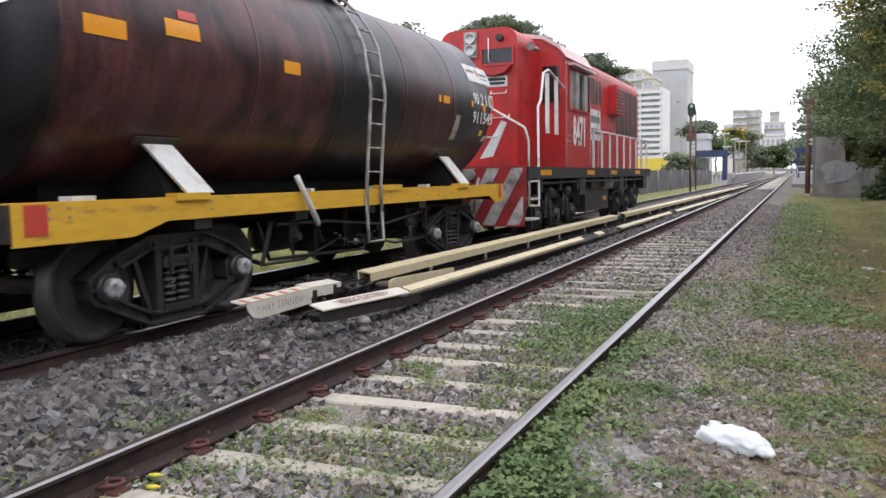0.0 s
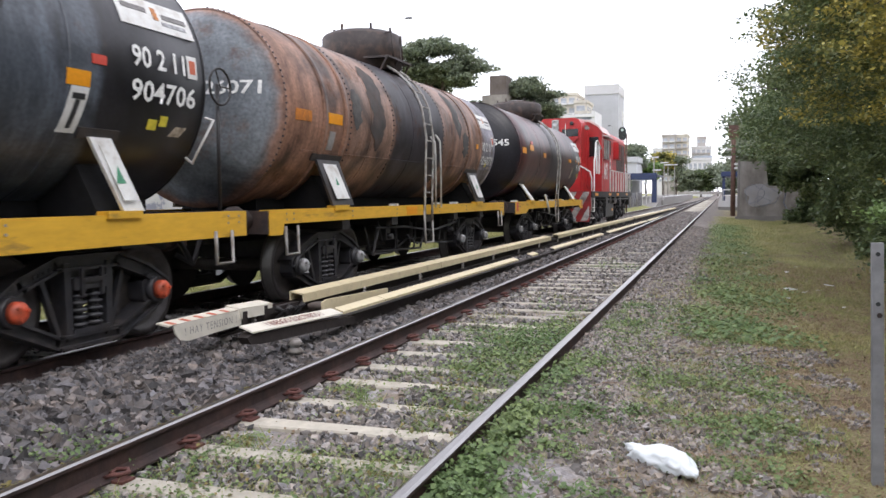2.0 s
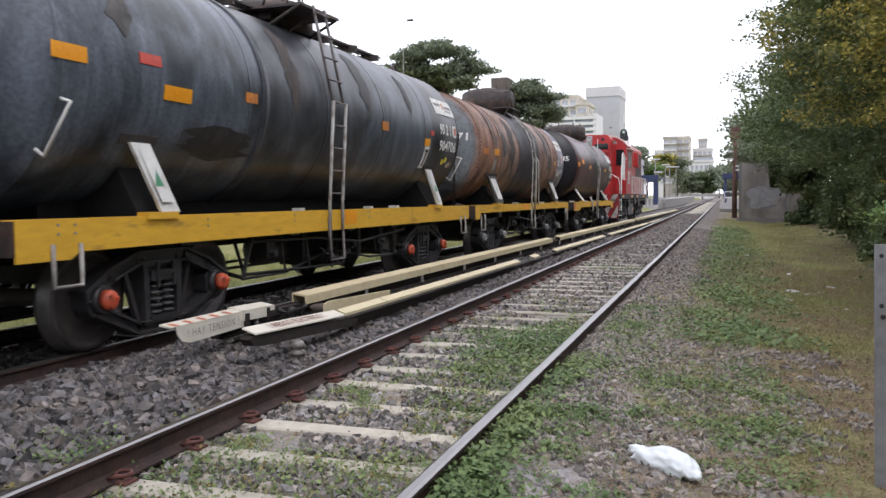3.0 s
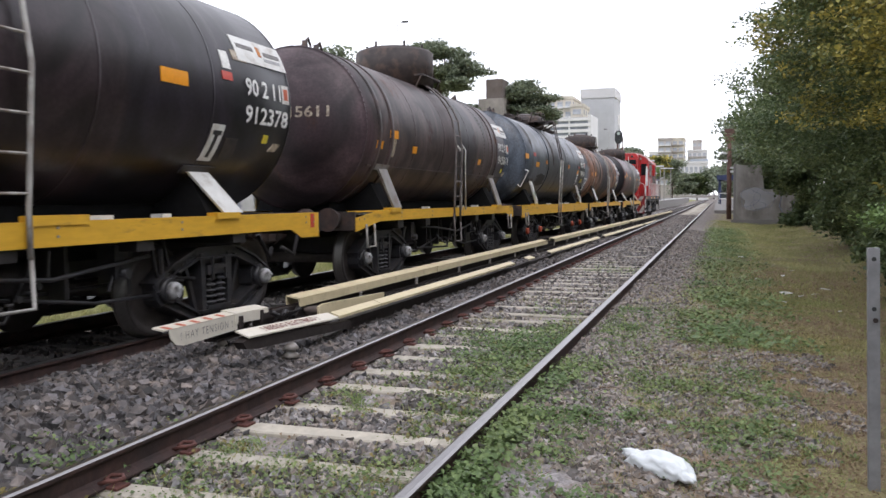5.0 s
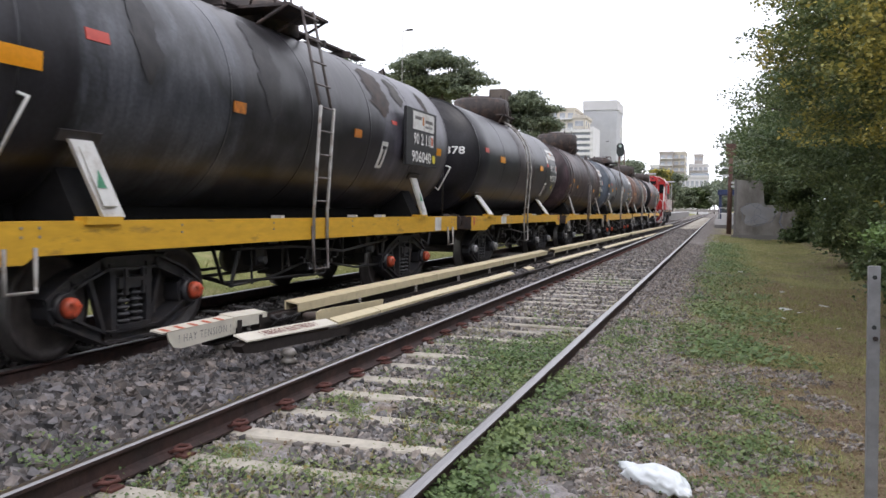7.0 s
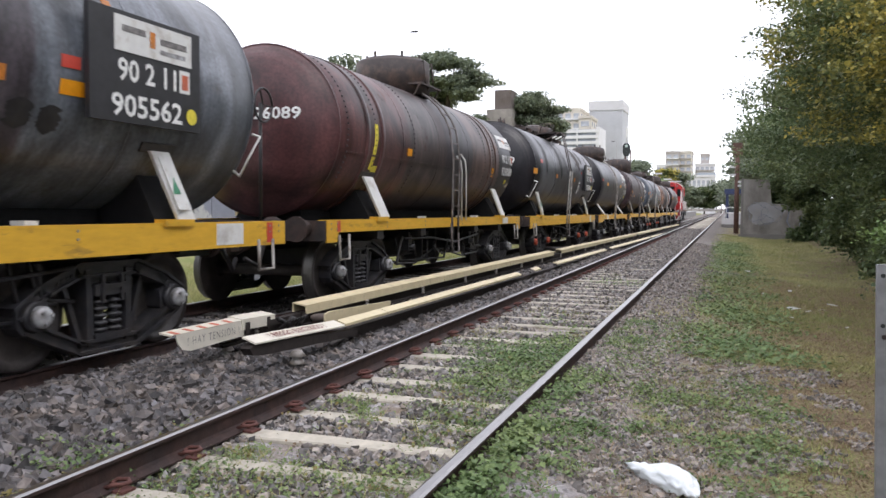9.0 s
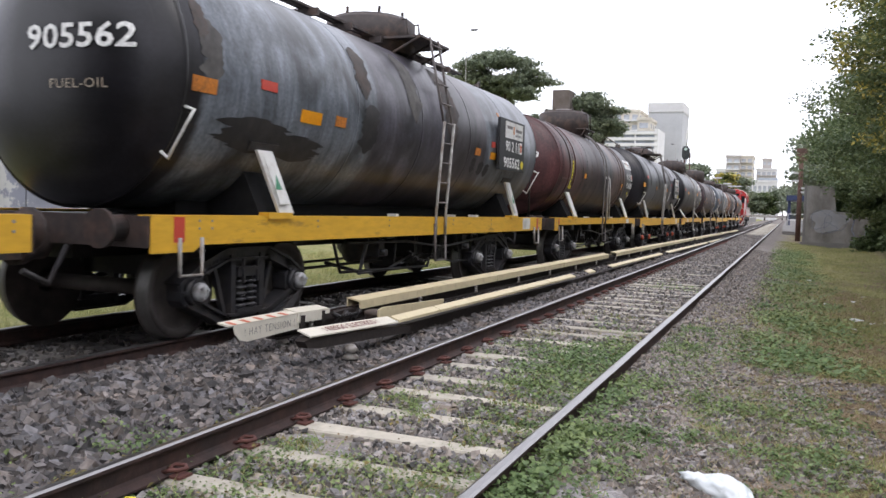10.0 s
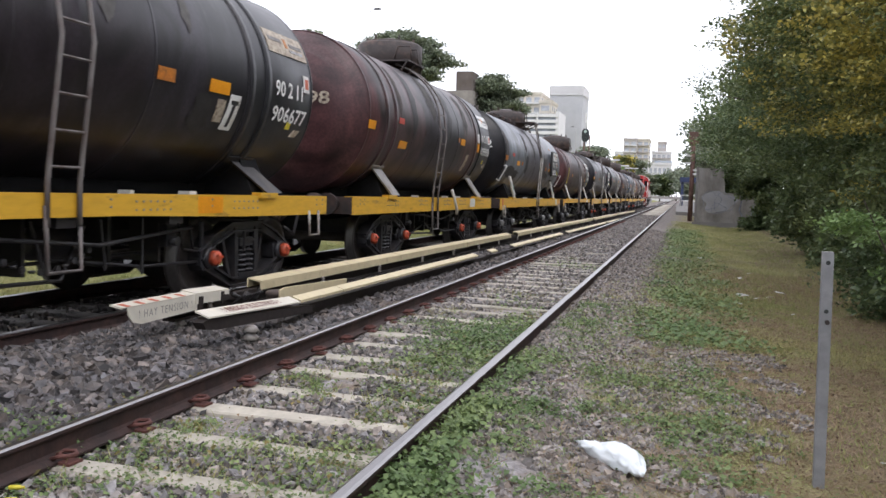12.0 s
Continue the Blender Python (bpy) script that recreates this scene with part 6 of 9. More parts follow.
# ---- locomotive ----
def locomotive():
    """A red hood-unit diesel; its near end is the short hood, its origin lies between the rails at its middle."""
    h = 7.1
    w = thing("locomotive", None, None, "red diesel locomotive with white railings and chevron pilot", "locomotive")
    zf = 1.50
    bm = bmesh.new()
    box(bm, -1.5, 1.5, -h, h, zf - 0.24, zf)
    box(bm, -0.9, 0.9, -h + 1.0, h - 1.0, 0.95, zf - 0.24)
    soften(bm, 0.02)
    fr = part("frame", bm, M_LOCOFRAME, w, "dark grey running board")
    for y in (-5.9, -1.9, 0.9, 4.6):
        bm = bmesh.new()
        box(bm, 1.5, 1.506, y - 0.4, y + 0.4, zf - 0.17, zf - 0.06)
        part("reflector", bm, M_ORANGE, fr)
    # short hood
    def hood(name, y0, y1, half, top, mat, label, r=0.28):
        bm = bmesh.new()
        prof = [(-half, zf), (half, zf), (half, top - r)]
        prof += [(half - r + r * math.cos(radians(a)), top - r + r * math.sin(radians(a))) for a in (22, 45, 68, 90)]
        prof += [(-half + r - r * math.sin(radians(a)), top - r + r * math.cos(radians(a))) for a in (0, 22, 45, 68, 90)][0:]
        prism(bm, prof, "y", y0, y1)
        soften(bm, 0.05, 2, 60)
        return part(name, bm, mat, w, label)
    sh = hood("short_hood", -5.75, -4.2, 0.86, 4.42, M_RED, "red short hood with twin headlights")
    fy = -5.75
    bm = bmesh.new()
    box(bm, 0.1, 0.76, fy - 0.02, fy + 0.02, 3.68, 3.98)
    soften(bm, 0.01)
    part("number_board", bm, M_DARKGLASS, sh, "dark glass number board")
    bm = bmesh.new()
    for a, b, c, d in ((0.06, 0.8, 3.98, 4.03), (0.06, 0.8, 3.63, 3.68), (0.06, 0.1, 3.68, 3.98), (0.76, 0.8, 3.68, 3.98)):
        box(bm, a, b, fy - 0.05, fy + 0.01, c, d)
    soften(bm, 0.012)
    part("window_frame", bm, M_RED, sh)
    bm = bmesh.new()
    prism(bm, [(0.1, 3.6), (0.76, 3.6), (0.62, 3.47), (0.4, 3.42), (0.2, 3.47)], "y", fy - 0.16, fy + 0.01)
    soften(bm, 0.03, 2)
    part("visor", bm, M_RED, sh)
    for x, z in ((0.5, 4.2), (-0.45, 3.62)):
        bm = bmesh.new()
        lathe(bm, [(fy - 0.1, 0.05), (fy - 0.1, 0.075), (fy, 0.075)], 14, "y", (x, 0, z))
        part("marker_lamp", bm, M_LOCOFRAME, sh, "dark round marker lamp")
    bm = bmesh.new()
    for x in (-0.86, 0.84):
        box(bm, x, x + 0.02, fy - 0.008, fy + 0.02, 1.55, 4.1)
    for z in (1.9, 2.35, 2.9):
        for y in (fy + 0.25, fy + 1.0):
            box(bm, 0.86, 0.872, y, y + 0.5, z, z + 0.42)
    part("door_panels", bm, M_RED, sh)
    bm = bmesh.new()
    box(bm, -0.72, -0.32, fy - 0.02, fy + 0.02, 3.75, 3.98)
    part("number_board", bm, M_DARKGLASS, sh)
    bm = bmesh.new()
    box(bm, -0.3, -0.02, fy - 0.06, fy + 0.02, 3.83, 4.36)
    soften(bm, 0.06, 2)
    lamp = part("headlight_housing", bm, M_CAPGREY, sh)
    for z in (3.98, 4.22):
        bm = bmesh.new()
        lathe(bm, [(fy - 0.075, 0.03), (fy - 0.085, 0.085), (fy - 0.1, 0.1), (fy - 0.1, 0.12), (fy - 0.03, 0.12)], 18, "y", (-0.16, 0, z))
        part("headlight", bm, M_LAMP, lamp, "unlit round headlight")
    bm = bmesh.new()
    for z, x0, x1 in ((3.48, 0.3, 0.62), (3.05, 0.28, 0.62), (2.55, 0.1, 0.68), (2.15, 0.1, 0.4)):
        wire(bm, [(x0, fy - 0.01, z + 0.06), (x0, fy - 0.07, z), (x1, fy - 0.07, z), (x1, fy - 0.01, z + 0.06)], 0.016)
    wire(bm, [(0.25, fy - 0.02, 3.7), (0.25, fy - 0.06, 3.75), (0.25, fy - 0.06, 4.2)], 0.014)
    part("grab_irons", bm, M_WHITESTEEL, sh, "white grab irons")
    bm = bmesh.new()
    box(bm, 0.02, 0.64, fy - 0.012, fy, 3.2, 3.42)
    nb = part("nameplate", bm, M_WHITESTEEL, sh, "white company plate")
    for z, x0, x1 in ((3.35, 0.07, 0.6), (3.27, 0.1, 0.58)):
        bm = bmesh.new()
        box(bm, x0, x1, fy - 0.016, fy - 0.011, z - 0.028, z + 0.028)
        part("bar", bm, M_BLACKPANEL, nb)
    bm = bmesh.new()
    bm.faces.new([bm.verts.new((x, fy - 0.004, z)) for x, z in ((0.0, 1.7), (0.5, 2.5), (0.62, 2.45), (0.3, 1.75))])
    part("white_chevron", bm, M_WHITESTEEL, sh)
    # cab
    bm = bmesh.new()
    r = 0.5
    half, top = 1.46, 4.5
    prof = [(-half, zf), (half, zf), (half, 3.95), (1.3, 4.2), (0.95, 4.4), (0.4, top), (-0.4, top), (-0.95, 4.4), (-1.3, 4.2), (-half, 3.95)]
    prism(bm, prof, "y", -4.2, -1.75)
    soften(bm, 0.03, 2, 40)
    cab = part("cab", bm, M_RED, w, "red cab with side windows")
    bm = bmesh.new()
    prism(bm, [(1.5, 3.93), (1.33, 4.22), (0.97, 4.43), (0.4, 4.53), (-0.4, 4.53), (-0.97, 4.43), (-1.33, 4.22), (-1.5, 3.93), (-1.3, 4.15), (-0.95, 4.36), (0.0, 4.46), (0.95, 4.36), (1.3, 4.15)], "y", -4.24, -1.7)
    part("cab_roof", bm, M_ROOF, cab, "pale pinkish cab roof")
    bm = bmesh.new()
    box(bm, 0.95, 1.33, -4.225, -4.19, 2.95, 3.75)
    soften(bm, 0.012)
    part("window", bm, M_DARKGLASS, cab, "dark end window")
    for y0, y1 in ((-3.85, -3.3), (-3.2, -2.55), (-2.45, -1.95)):
        bm = bmesh.new()
        box(bm, 1.44, 1.475, y0, y1, 2.85, 3.7)
        fw = part("window", bm, M_DARKGLASS if y0 != -3.85 else M_GREYSTEEL, cab, "cab side window")
        bm = bmesh.new()
        for a, b, c, d in ((y0 - 0.04, y0, 2.8, 3.75), (y1, y1 + 0.04, 2.8, 3.75), (y0, y1, 2.8, 2.85), (y0, y1, 3.7, 3.75)):
            box(bm, 1.44, 1.49, a, b, c, d)
        part("window_frame", bm, M_RED, fw)
    bm = bmesh.new()
    for y in (-3.32, -2.5):
        box(bm, 1.475, 1.53, y - 0.16, y + 0.16, 2.85, 3.68)
    soften(bm, 0.015)
    part("shutter", bm, M_GREYSTEEL, cab, "dull grey sliding shutter")
    bm = bmesh.new()
    for y in (-4.1, -1.8, -0.9):
        box(bm, 1.455, 1.468, y, y + 0.02, 1.55, 3.9)
    for k in range(8):
        box(bm, 1.456, 1.47, -4.05 + 0.12 * (k % 4), -3.97 + 0.12 * (k % 4), 2.08 + 0.12 * (k // 4), 2.11 + 0.12 * (k // 4))
    part("louvre", bm, M_PILOTWHITE, cab)
    bm = bmesh.new()
    box(bm, 1.44, 1.62, -3.95, -1.85, 3.78, 3.83)
    part("rain_strip", bm, M_ROOF, cab)
    bm = bmesh.new()
    lathe(bm, [(-5.3, 0.09), (-5.2, 0.08), (-5.0, 0.04), (-4.8, 0.05)], 10, "y", (1.0, 0, 4.05))
    part("horn", bm, M_GREYSTEEL, cab)
    num = fitted(lettering("8471", 0.62, M_LETTER, 0.02), 1.15, 0.72)
    part("lettering", num, None, cab, "white running number", Matrix.Translation((1.468, -2.95, 2.35)) @ pose(0, 0, 0, 90, 0, 90))
    # long hood
    lh = hood("long_hood", -1.75, 6.2, 1.22, 4.28, M_RED, "long red engine hood with doors and grilles")
    bm = bmesh.new()
    prism(bm, [(0.6, 4.26), (0.35, 4.33), (-0.35, 4.33), (-0.6, 4.26)], "y", -1.7, 6.1)
    part("hood_roof", bm, M_ROOF, lh, "pale hood roof")
    for y0 in (-1.5, -0.75, 0.0):
        bm = bmesh.new()
        box(bm, 1.215, 1.235, y0, y0 + 0.5, 3.2, 3.85)
        part("vent", bm, M_DOME, lh, "dark louvred vent")
    bm = bmesh.new()
    box(bm, 1.17, 1.46, 1.5, 2.5, 3.05, 3.85)
    soften(bm, 0.03)
    rb = part("air_intake", bm, M_RED, lh, "boxy red air intake")
    bm = bmesh.new()
    for k in range(7):
        box(bm, 1.455, 1.475, 1.58, 2.42, 3.1 + 0.1 * k, 3.15 + 0.1 * k)
    part("grille", bm, M_DOME, rb)
    for y in (2.6, 3.3, 4.0, 4.7, 5.4):
        bm = bmesh.new()
        box(bm, 1.215, 1.23, y, y + 0.55, 2.5, 3.9)
        part("vent", bm, M_DOME, lh, "dark side grille")
    for k in range(10):
        bm = bmesh.new()
        y = -1.6 + 0.78 * k
        box(bm, 1.215, 1.228, y, y + 0.68, 1.62, 2.2)
        part("door_panel", bm, M_RED, lh)
    bm = bmesh.new()
    box(bm, 1.22, 1.235, -1.5, 0.4, 2.25, 3.05)
    sg = part("nameplate", bm, M_WHITESTEEL, lh, "large white company emblem")
    for y0, y1, z0, z1, mt in ((-0.8, 0.3, 2.7, 2.88, M_INK), (-0.7, 0.3, 2.4, 2.56, M_INK), (-1.4, -0.9, 2.35, 2.9, M_GREYSTEEL)):
        bm = bmesh.new()
        box(bm, 1.235, 1.24, y0, y1, z0, z1)
        part("bar", bm, mt, sg)
    # railings
    bm = bmesh.new()
    wire(bm, [(1.46, -6.95, 0.75), (1.46, -6.95, 2.0), (1.40, -7.0, 2.25), (0.55, -7.05, 2.75), (0.0, -7.05, 2.8)], 0.026)
    wire(bm, [(1.46, -6.95, 0.75), (1.46, -6.3, 0.72), (1.46, -6.3, 2.7), (1.46, -6.1, 2.85), (1.46, -5.9, 3.4), (1.46, -5.55, 3.5), (1.46, -4.3, 3.25)], 0.026)
    for y in (-5.6, -4.9):
        box(bm, 1.42, 1.48, y - 0.05, y + 0.05, 2.2, 3.42)
    part("handrail", bm, M_WHITESTEEL, w, "white steps railing")
    bm = bmesh.new()
    wire(bm, [(1.46, -1.6, 2.45), (1.46, 6.6, 2.45), (1.3, 7.0, 2.2)], 0.024)
    for k in range(9):
        y = -1.4 + 1.0 * k
        box(bm, 1.43, 1.47, y - 0.05, y + 0.05, zf, 2.45)
    for k in range(5):
        x = -1.2 + 0.6 * k
        box(bm, x - 0.04, x + 0.04, 7.0, 7.04, zf, 2.5)
    part("handrail", bm, M_WHITESTEEL, w, "white side railing")
    # pilot
    bm = bmesh.new()
    prism(bm, [(-1.4, 0.35), (1.4, 0.35), (1.46, 0.9), (1.46, zf + 0.02), (-1.46, zf + 0.02), (-1.46, 0.9)], "y", -h - 0.06, -h + 0.02)
    pl = part("pilot", bm, M_PILOTRED, w, "grimy red and white striped pilot plate in shade-darkened paint")
    for k in range(-2, 4):
        for side in (-1, 1):
            bm = bmesh.new()
            last = None
            for i in range(13):
                z = 0.38 + 1.1 * i / 12
                x0 = 0.06 + 0.5 * k + 0.62 * i / 12
                lo, hi = max(0.03, min(1.4, x0)), max(0.03, min(1.4, x0 + 0.25))
                row = [bm.verts.new((side * x, -h - d, z)) for x, d in ((lo, 0.06), (lo, 0.068), (hi, 0.068), (hi, 0.06))] if hi - lo > 0.005 else None
                if row and last:
                    for j in range(4):
                        bm.faces.new((last[j], last[(j + 1) % 4], row[(j + 1) % 4], row[j]))
                last = row
            if bm.faces:
                part("white_stripe", bm, M_PILOTWHITE, pl)
            else:
                bm.free()
    bm = bmesh.new()
    rod(bm, (0, -h - 0.05, 0.95), (0, -h - 0.35, 0.95), 0.15, n=14)
    box(bm, -0.13, 0.13, -h - 0.5, -h - 0.3, 0.8, 1.1)
    part("coupler", bm, M_RUSTBEAM, w)
    bm = bmesh.new()
    wire(bm, [(0.5, -h - 0.06, 1.3), (0.5, -h - 0.2, 1.1), (0.45, -h - 0.25, 0.6)], 0.03)
    lathe(bm, [(-h - 0.15, 0.09), (-h - 0.06, 0.09)], 12, "y", (0.35, 0, 1.35))
    part("brake_hose", bm, M_GREYSTEEL, w)
    for z in (0.45, 0.85, 1.2):
        bm = bmesh.new()
        box(bm, 1.05, 1.48, -6.9, -6.35, z, z + 0.04)
        part("step", bm, M_WHITESTEEL, w, "white-edged step")
    # bogies, fuel tank and air reservoirs
    coil = bmesh.new()
    for i in range(6):
        z = 0.42 + 0.06 * i
        lathe(coil, [(z, 0.06), (z + 0.01, 0.095), (z + 0.028, 0.095), (z + 0.038, 0.06)], 12, "z", cap=False)
    rod(coil, (0, 0, 0.4), (0, 0, 0.8), 0.05, n=8)
    coil = data_of("spring", coil, M_CAST)
    for y0 in (-4.3, 4.0):
        bm = bmesh.new()
        box(bm, -0.9, 0.9, y0 - 0.6, y0 + 0.6, 0.5, 1.0)
        b = part("bogie", bm, M_UNDER, w, "black three-axle bogie")
        for sd in (-1, 1):
            x = 1.16 * sd
            bm = bmesh.new()
            pts = [(-2.25, 0.62), (-1.85, 0.84), (-1.1, 0.9), (-0.72, 0.72), (-0.35, 0.9), (0.35, 0.9), (0.72, 0.72), (1.1, 0.9), (1.85, 0.84), (2.25, 0.62)]
            for p, q in zip(pts, pts[1:]):
                for v in bar(bm, p, q, 0.13, 0.14) + bar(bm, (p[0], p[1] + 0.07), (q[0], q[1] + 0.07), 0.2, 0.03):
                    v.co += Vector((x, y0, 0))
            for k in (-1.45, 0, 1.45):
                box(bm, x - 0.09, x + 0.09, y0 + k - 0.17, y0 + k + 0.17, 0.28, 0.66)
                rod(bm, (x, y0 + k, 0.47), (x + 0.16 * sd, y0 + k, 0.47), 0.14, 0.12, 14)
                for e in (-0.3, 0.3):
                    box(bm, x - 0.07, x + 0.07, y0 + k + e - 0.04, y0 + k + e + 0.04, 0.26, 0.86)
                box(bm, x - 0.06, x + 0.06, y0 + k - 0.36, y0 + k + 0.36, 0.22, 0.29)
            for k in (-0.72, 0.72):
                rod(bm, (x + 0.1 * sd, y0 + k - 0.22, 0.98), (x + 0.1 * sd, y0 + k + 0.22, 0.98), 0.12, n=12)
                wire(bm, [(x + 0.12 * sd, y0 + k - 0.2, 0.98), (x + 0.16 * sd, y0 + k - 0.3, 0.7), (x + 0.1 * sd, y0 + k - 0.35, 0.4)], 0.03)
                rod(bm, (x + 0.12 * sd, y0 + k - 0.1, 0.95), (x + 0.12 * sd, y0 + k + 0.05, 0.35), 0.035, n=6)
            soften(bm, 0.01)
            part("side_frame", bm, M_CAST, b)
            for k in (-0.95, -0.5, 0.5, 0.95):
                part("spring", coil, None, b, "", pose(x + 0.07 * sd, y0 + k, 0))
        for k in (-1, 0, 1):
            ws = part("wheelset", BOGIE["wheel"], None, b, "", pose(0, y0 + 1.45 * k, WHEEL_R))
            WHEELSETS.append((ws, y0 + 1.45 * k))
    bm = bmesh.new()
    box(bm, -1.2, 1.25, -1.5, 1.3, 0.38, 0.98)
    soften(bm, 0.12, 3)
    ft = part("fuel_tank", bm, M_CAST, w, "dark fuel tank")
    bm = bmesh.new()
    box(bm, 1.25, 1.256, 0.6, 1.0, 0.62, 0.74)
    part("reflector", bm, M_ORANGE, ft)
    for y, r, n in ((-1.5, 0.17, 1.5), (0.6, 0.2, 1.1)):
        bm = bmesh.new()
        lathe(bm, [(y - 0.07, r * 0.4), (y, r), (y + n, r), (y + n + 0.07, r * 0.4)], 16, "y", (1.2, 0, 1.12))
        part("air_reservoir", bm, M_GREYSTEEL if r > 0.18 else M_CAST, w, "round air reservoir below the frame")
    bm = bmesh.new()
    wire(bm, [(1.42, -6.2, 1.16), (1.42, -2, 1.18), (1.42, 2, 1.16), (1.42, 6.4, 1.18)], 0.03)
    for k in range(9):
        y = -6.0 + 1.5 * k
        box(bm, 1.2, 1.44, y - 0.06, y + 0.06, 1.0, 1.27)
    for y in (-2.6, 2.2, 6.3):
        box(bm, 1.1, 1.46, y - 0.3, y + 0.3, 0.85, 1.25)
    part("piping", bm, M_CAST, w, "pipes and boxes below the running board")
    return w


TRAIN_THINGS.append((locomotive(), 0.85 + 7.1))


# ---- distance: buildings, station, fences ----
M_TOWER = shader("pale_grey_render", (0.43, 0.44, 0.46), 0.8, scale=0.5, amount=0.05, second=(0.39, 0.4, 0.42), second_scale=0.12, bump=0.1, bump_scale=4)
M_TOWERCAP = shader("light_grey_panel", (0.5, 0.5, 0.51), 0.7, scale=0.5, amount=0.05)
M_CREAMWALL = shader("cream_plaster", (0.56, 0.53, 0.46), 0.8, scale=0.5, amount=0.1, second=(0.46, 0.42, 0.36), second_scale=0.2)
M_WHITEWALL = shader("white_facade", (0.58, 0.58, 0.585), 0.7, scale=0.4, amount=0.06)
M_GREYWALL = shader("weathered_facade", (0.36, 0.335, 0.315), 0.8, scale=0.3, amount=0.15, second=(0.34, 0.315, 0.29), second_scale=0.1)
M_BLUEWALL = shader("blue_grey_facade", (0.33, 0.37, 0.44), 0.7, scale=0.3, amount=0.08)
M_PANE = shader("far_window_glass", (0.34, 0.36, 0.39), 0.2, scale=0.6, amount=0.4, bump=0)
M_LOUVREGLASS = shader("blue_grey_glazing", (0.2, 0.225, 0.26), 0.4, scale=0.6, amount=0.3, bump=0)
M_CONCRETE = shader("stained_concrete", (0.3, 0.285, 0.265), 0.9, scale=2.5, amount=0.18, second=(0.15, 0.135, 0.12), second_scale=0.9, second_at=0.52, bump=0.5, bump_scale=25, stretch=(1, 1, 0.5), depth=0.01)
M_BLUE = shader("station_blue_paint", (0.022, 0.034, 0.09), 0.45, scale=3, amount=0.15)
M_STATIONGREY = shader("platform_concrete", (0.2, 0.19, 0.18), 0.9, scale=1.5, amount=0.15, bump=0.3)
M_FENCE = shader("grey_corrugated_sheet", (0.17, 0.175, 0.19), 0.6, 0.2, scale=1.5, amount=0.15, second=(0.12, 0.11, 0.11), second_scale=0.5)
M_YELLOWWALL = shader("yellow_wall_paint", (0.6, 0.45, 0.06), 0.7, scale=1, amount=0.1)
M_RUSTPOLE = shader("rusty_pole", (0.085, 0.042, 0.035), 0.8, scale=5, amount=0.3, second=(0.12, 0.07, 0.05), second_scale=2, bump=0.3)
M_GALV = shader("galvanised_steel", (0.28, 0.285, 0.30), 0.55, 0.3, scale=14, amount=0.12, second=(0.2, 0.2, 0.21), second_scale=5, bump=0.15)
M_SIGNALBLACK = shader("signal_black", (0.015, 0.02, 0.02), 0.5, scale=6, amount=0.2)
M_GRAF_PALE = shader("pale_blue_spray_paint", (0.32, 0.32, 0.34), 0.8, scale=4, amount=0.15, second=(0.27, 0.265, 0.26), second_scale=2)
M_GRAF_DARK = shader("dark_blue_spray_paint", (0.19, 0.2, 0.24), 0.8, scale=8, amount=0.3)


def facade(name, x0, x1, y0, y1, z1, floors, cols, wall, label, ledge=None, top=None, z0=0.0, sides=True):
    """A far building: its walls, a parapet, and its windows set into the face that looks this way."""
    bm = bmesh.new()
    box(bm, x0, x1, y0, y1, z0 - 1, z1)
    soften(bm, 0.15)
    b = thing(name, None, None, label, "building", at=pose(0, 0, 0))
    part("wall", bm, wall, b)
    bm = bmesh.new()
    box(bm, x0 - 0.25, x1 + 0.25, y0 - 0.25, y1 + 0.25, z1 - 0.002, z1 + 0.9)
    part("parapet", bm, top or wall, b)
    if floors:
        fh, cw = (z1 - z0) / floors, (x1 - x0) / cols
        bm = bmesh.new()
        box(bm, -cw * 0.33, cw * 0.33, -0.1, 0.25, -fh * 0.24, fh * 0.24)
        pane = data_of("window", bm, M_PANE)
        bm = bmesh.new()
        box(bm, -cw * 0.46, cw * 0.46, -0.9, 0.05, -fh * 0.42, -fh * 0.26)
        bal = data_of("balcony", bm, ledge or wall)
        for i in range(floors):
            for j in range(cols):
                if z0 + (i + 0.5) * fh < 5:
                    continue
                at = pose(x0 + (j + 0.5) * cw, y0, z0 + (i + 0.5) * fh)
                part("window", pane, None, b, "", at)
                if ledge:
                    part("balcony", bal, None, b, "", at)
        if sides:
            n = max(2, int((y1 - y0) / 3.5))
            bm = bmesh.new()
            box(bm, -0.25, 0.1, -0.8, 0.8, -fh * 0.22, fh * 0.22)
            sp = data_of("window", bm, M_PANE)
            for i in range(floors):
                for j in range(n):
                    if z0 + (i + 0.5) * fh >= 5:
                        part("window", sp, None, b, "", pose(x1, y0 + (j + 0.5) * (y1 - y0) / n, z0 + (i + 0.5) * fh))
    return b


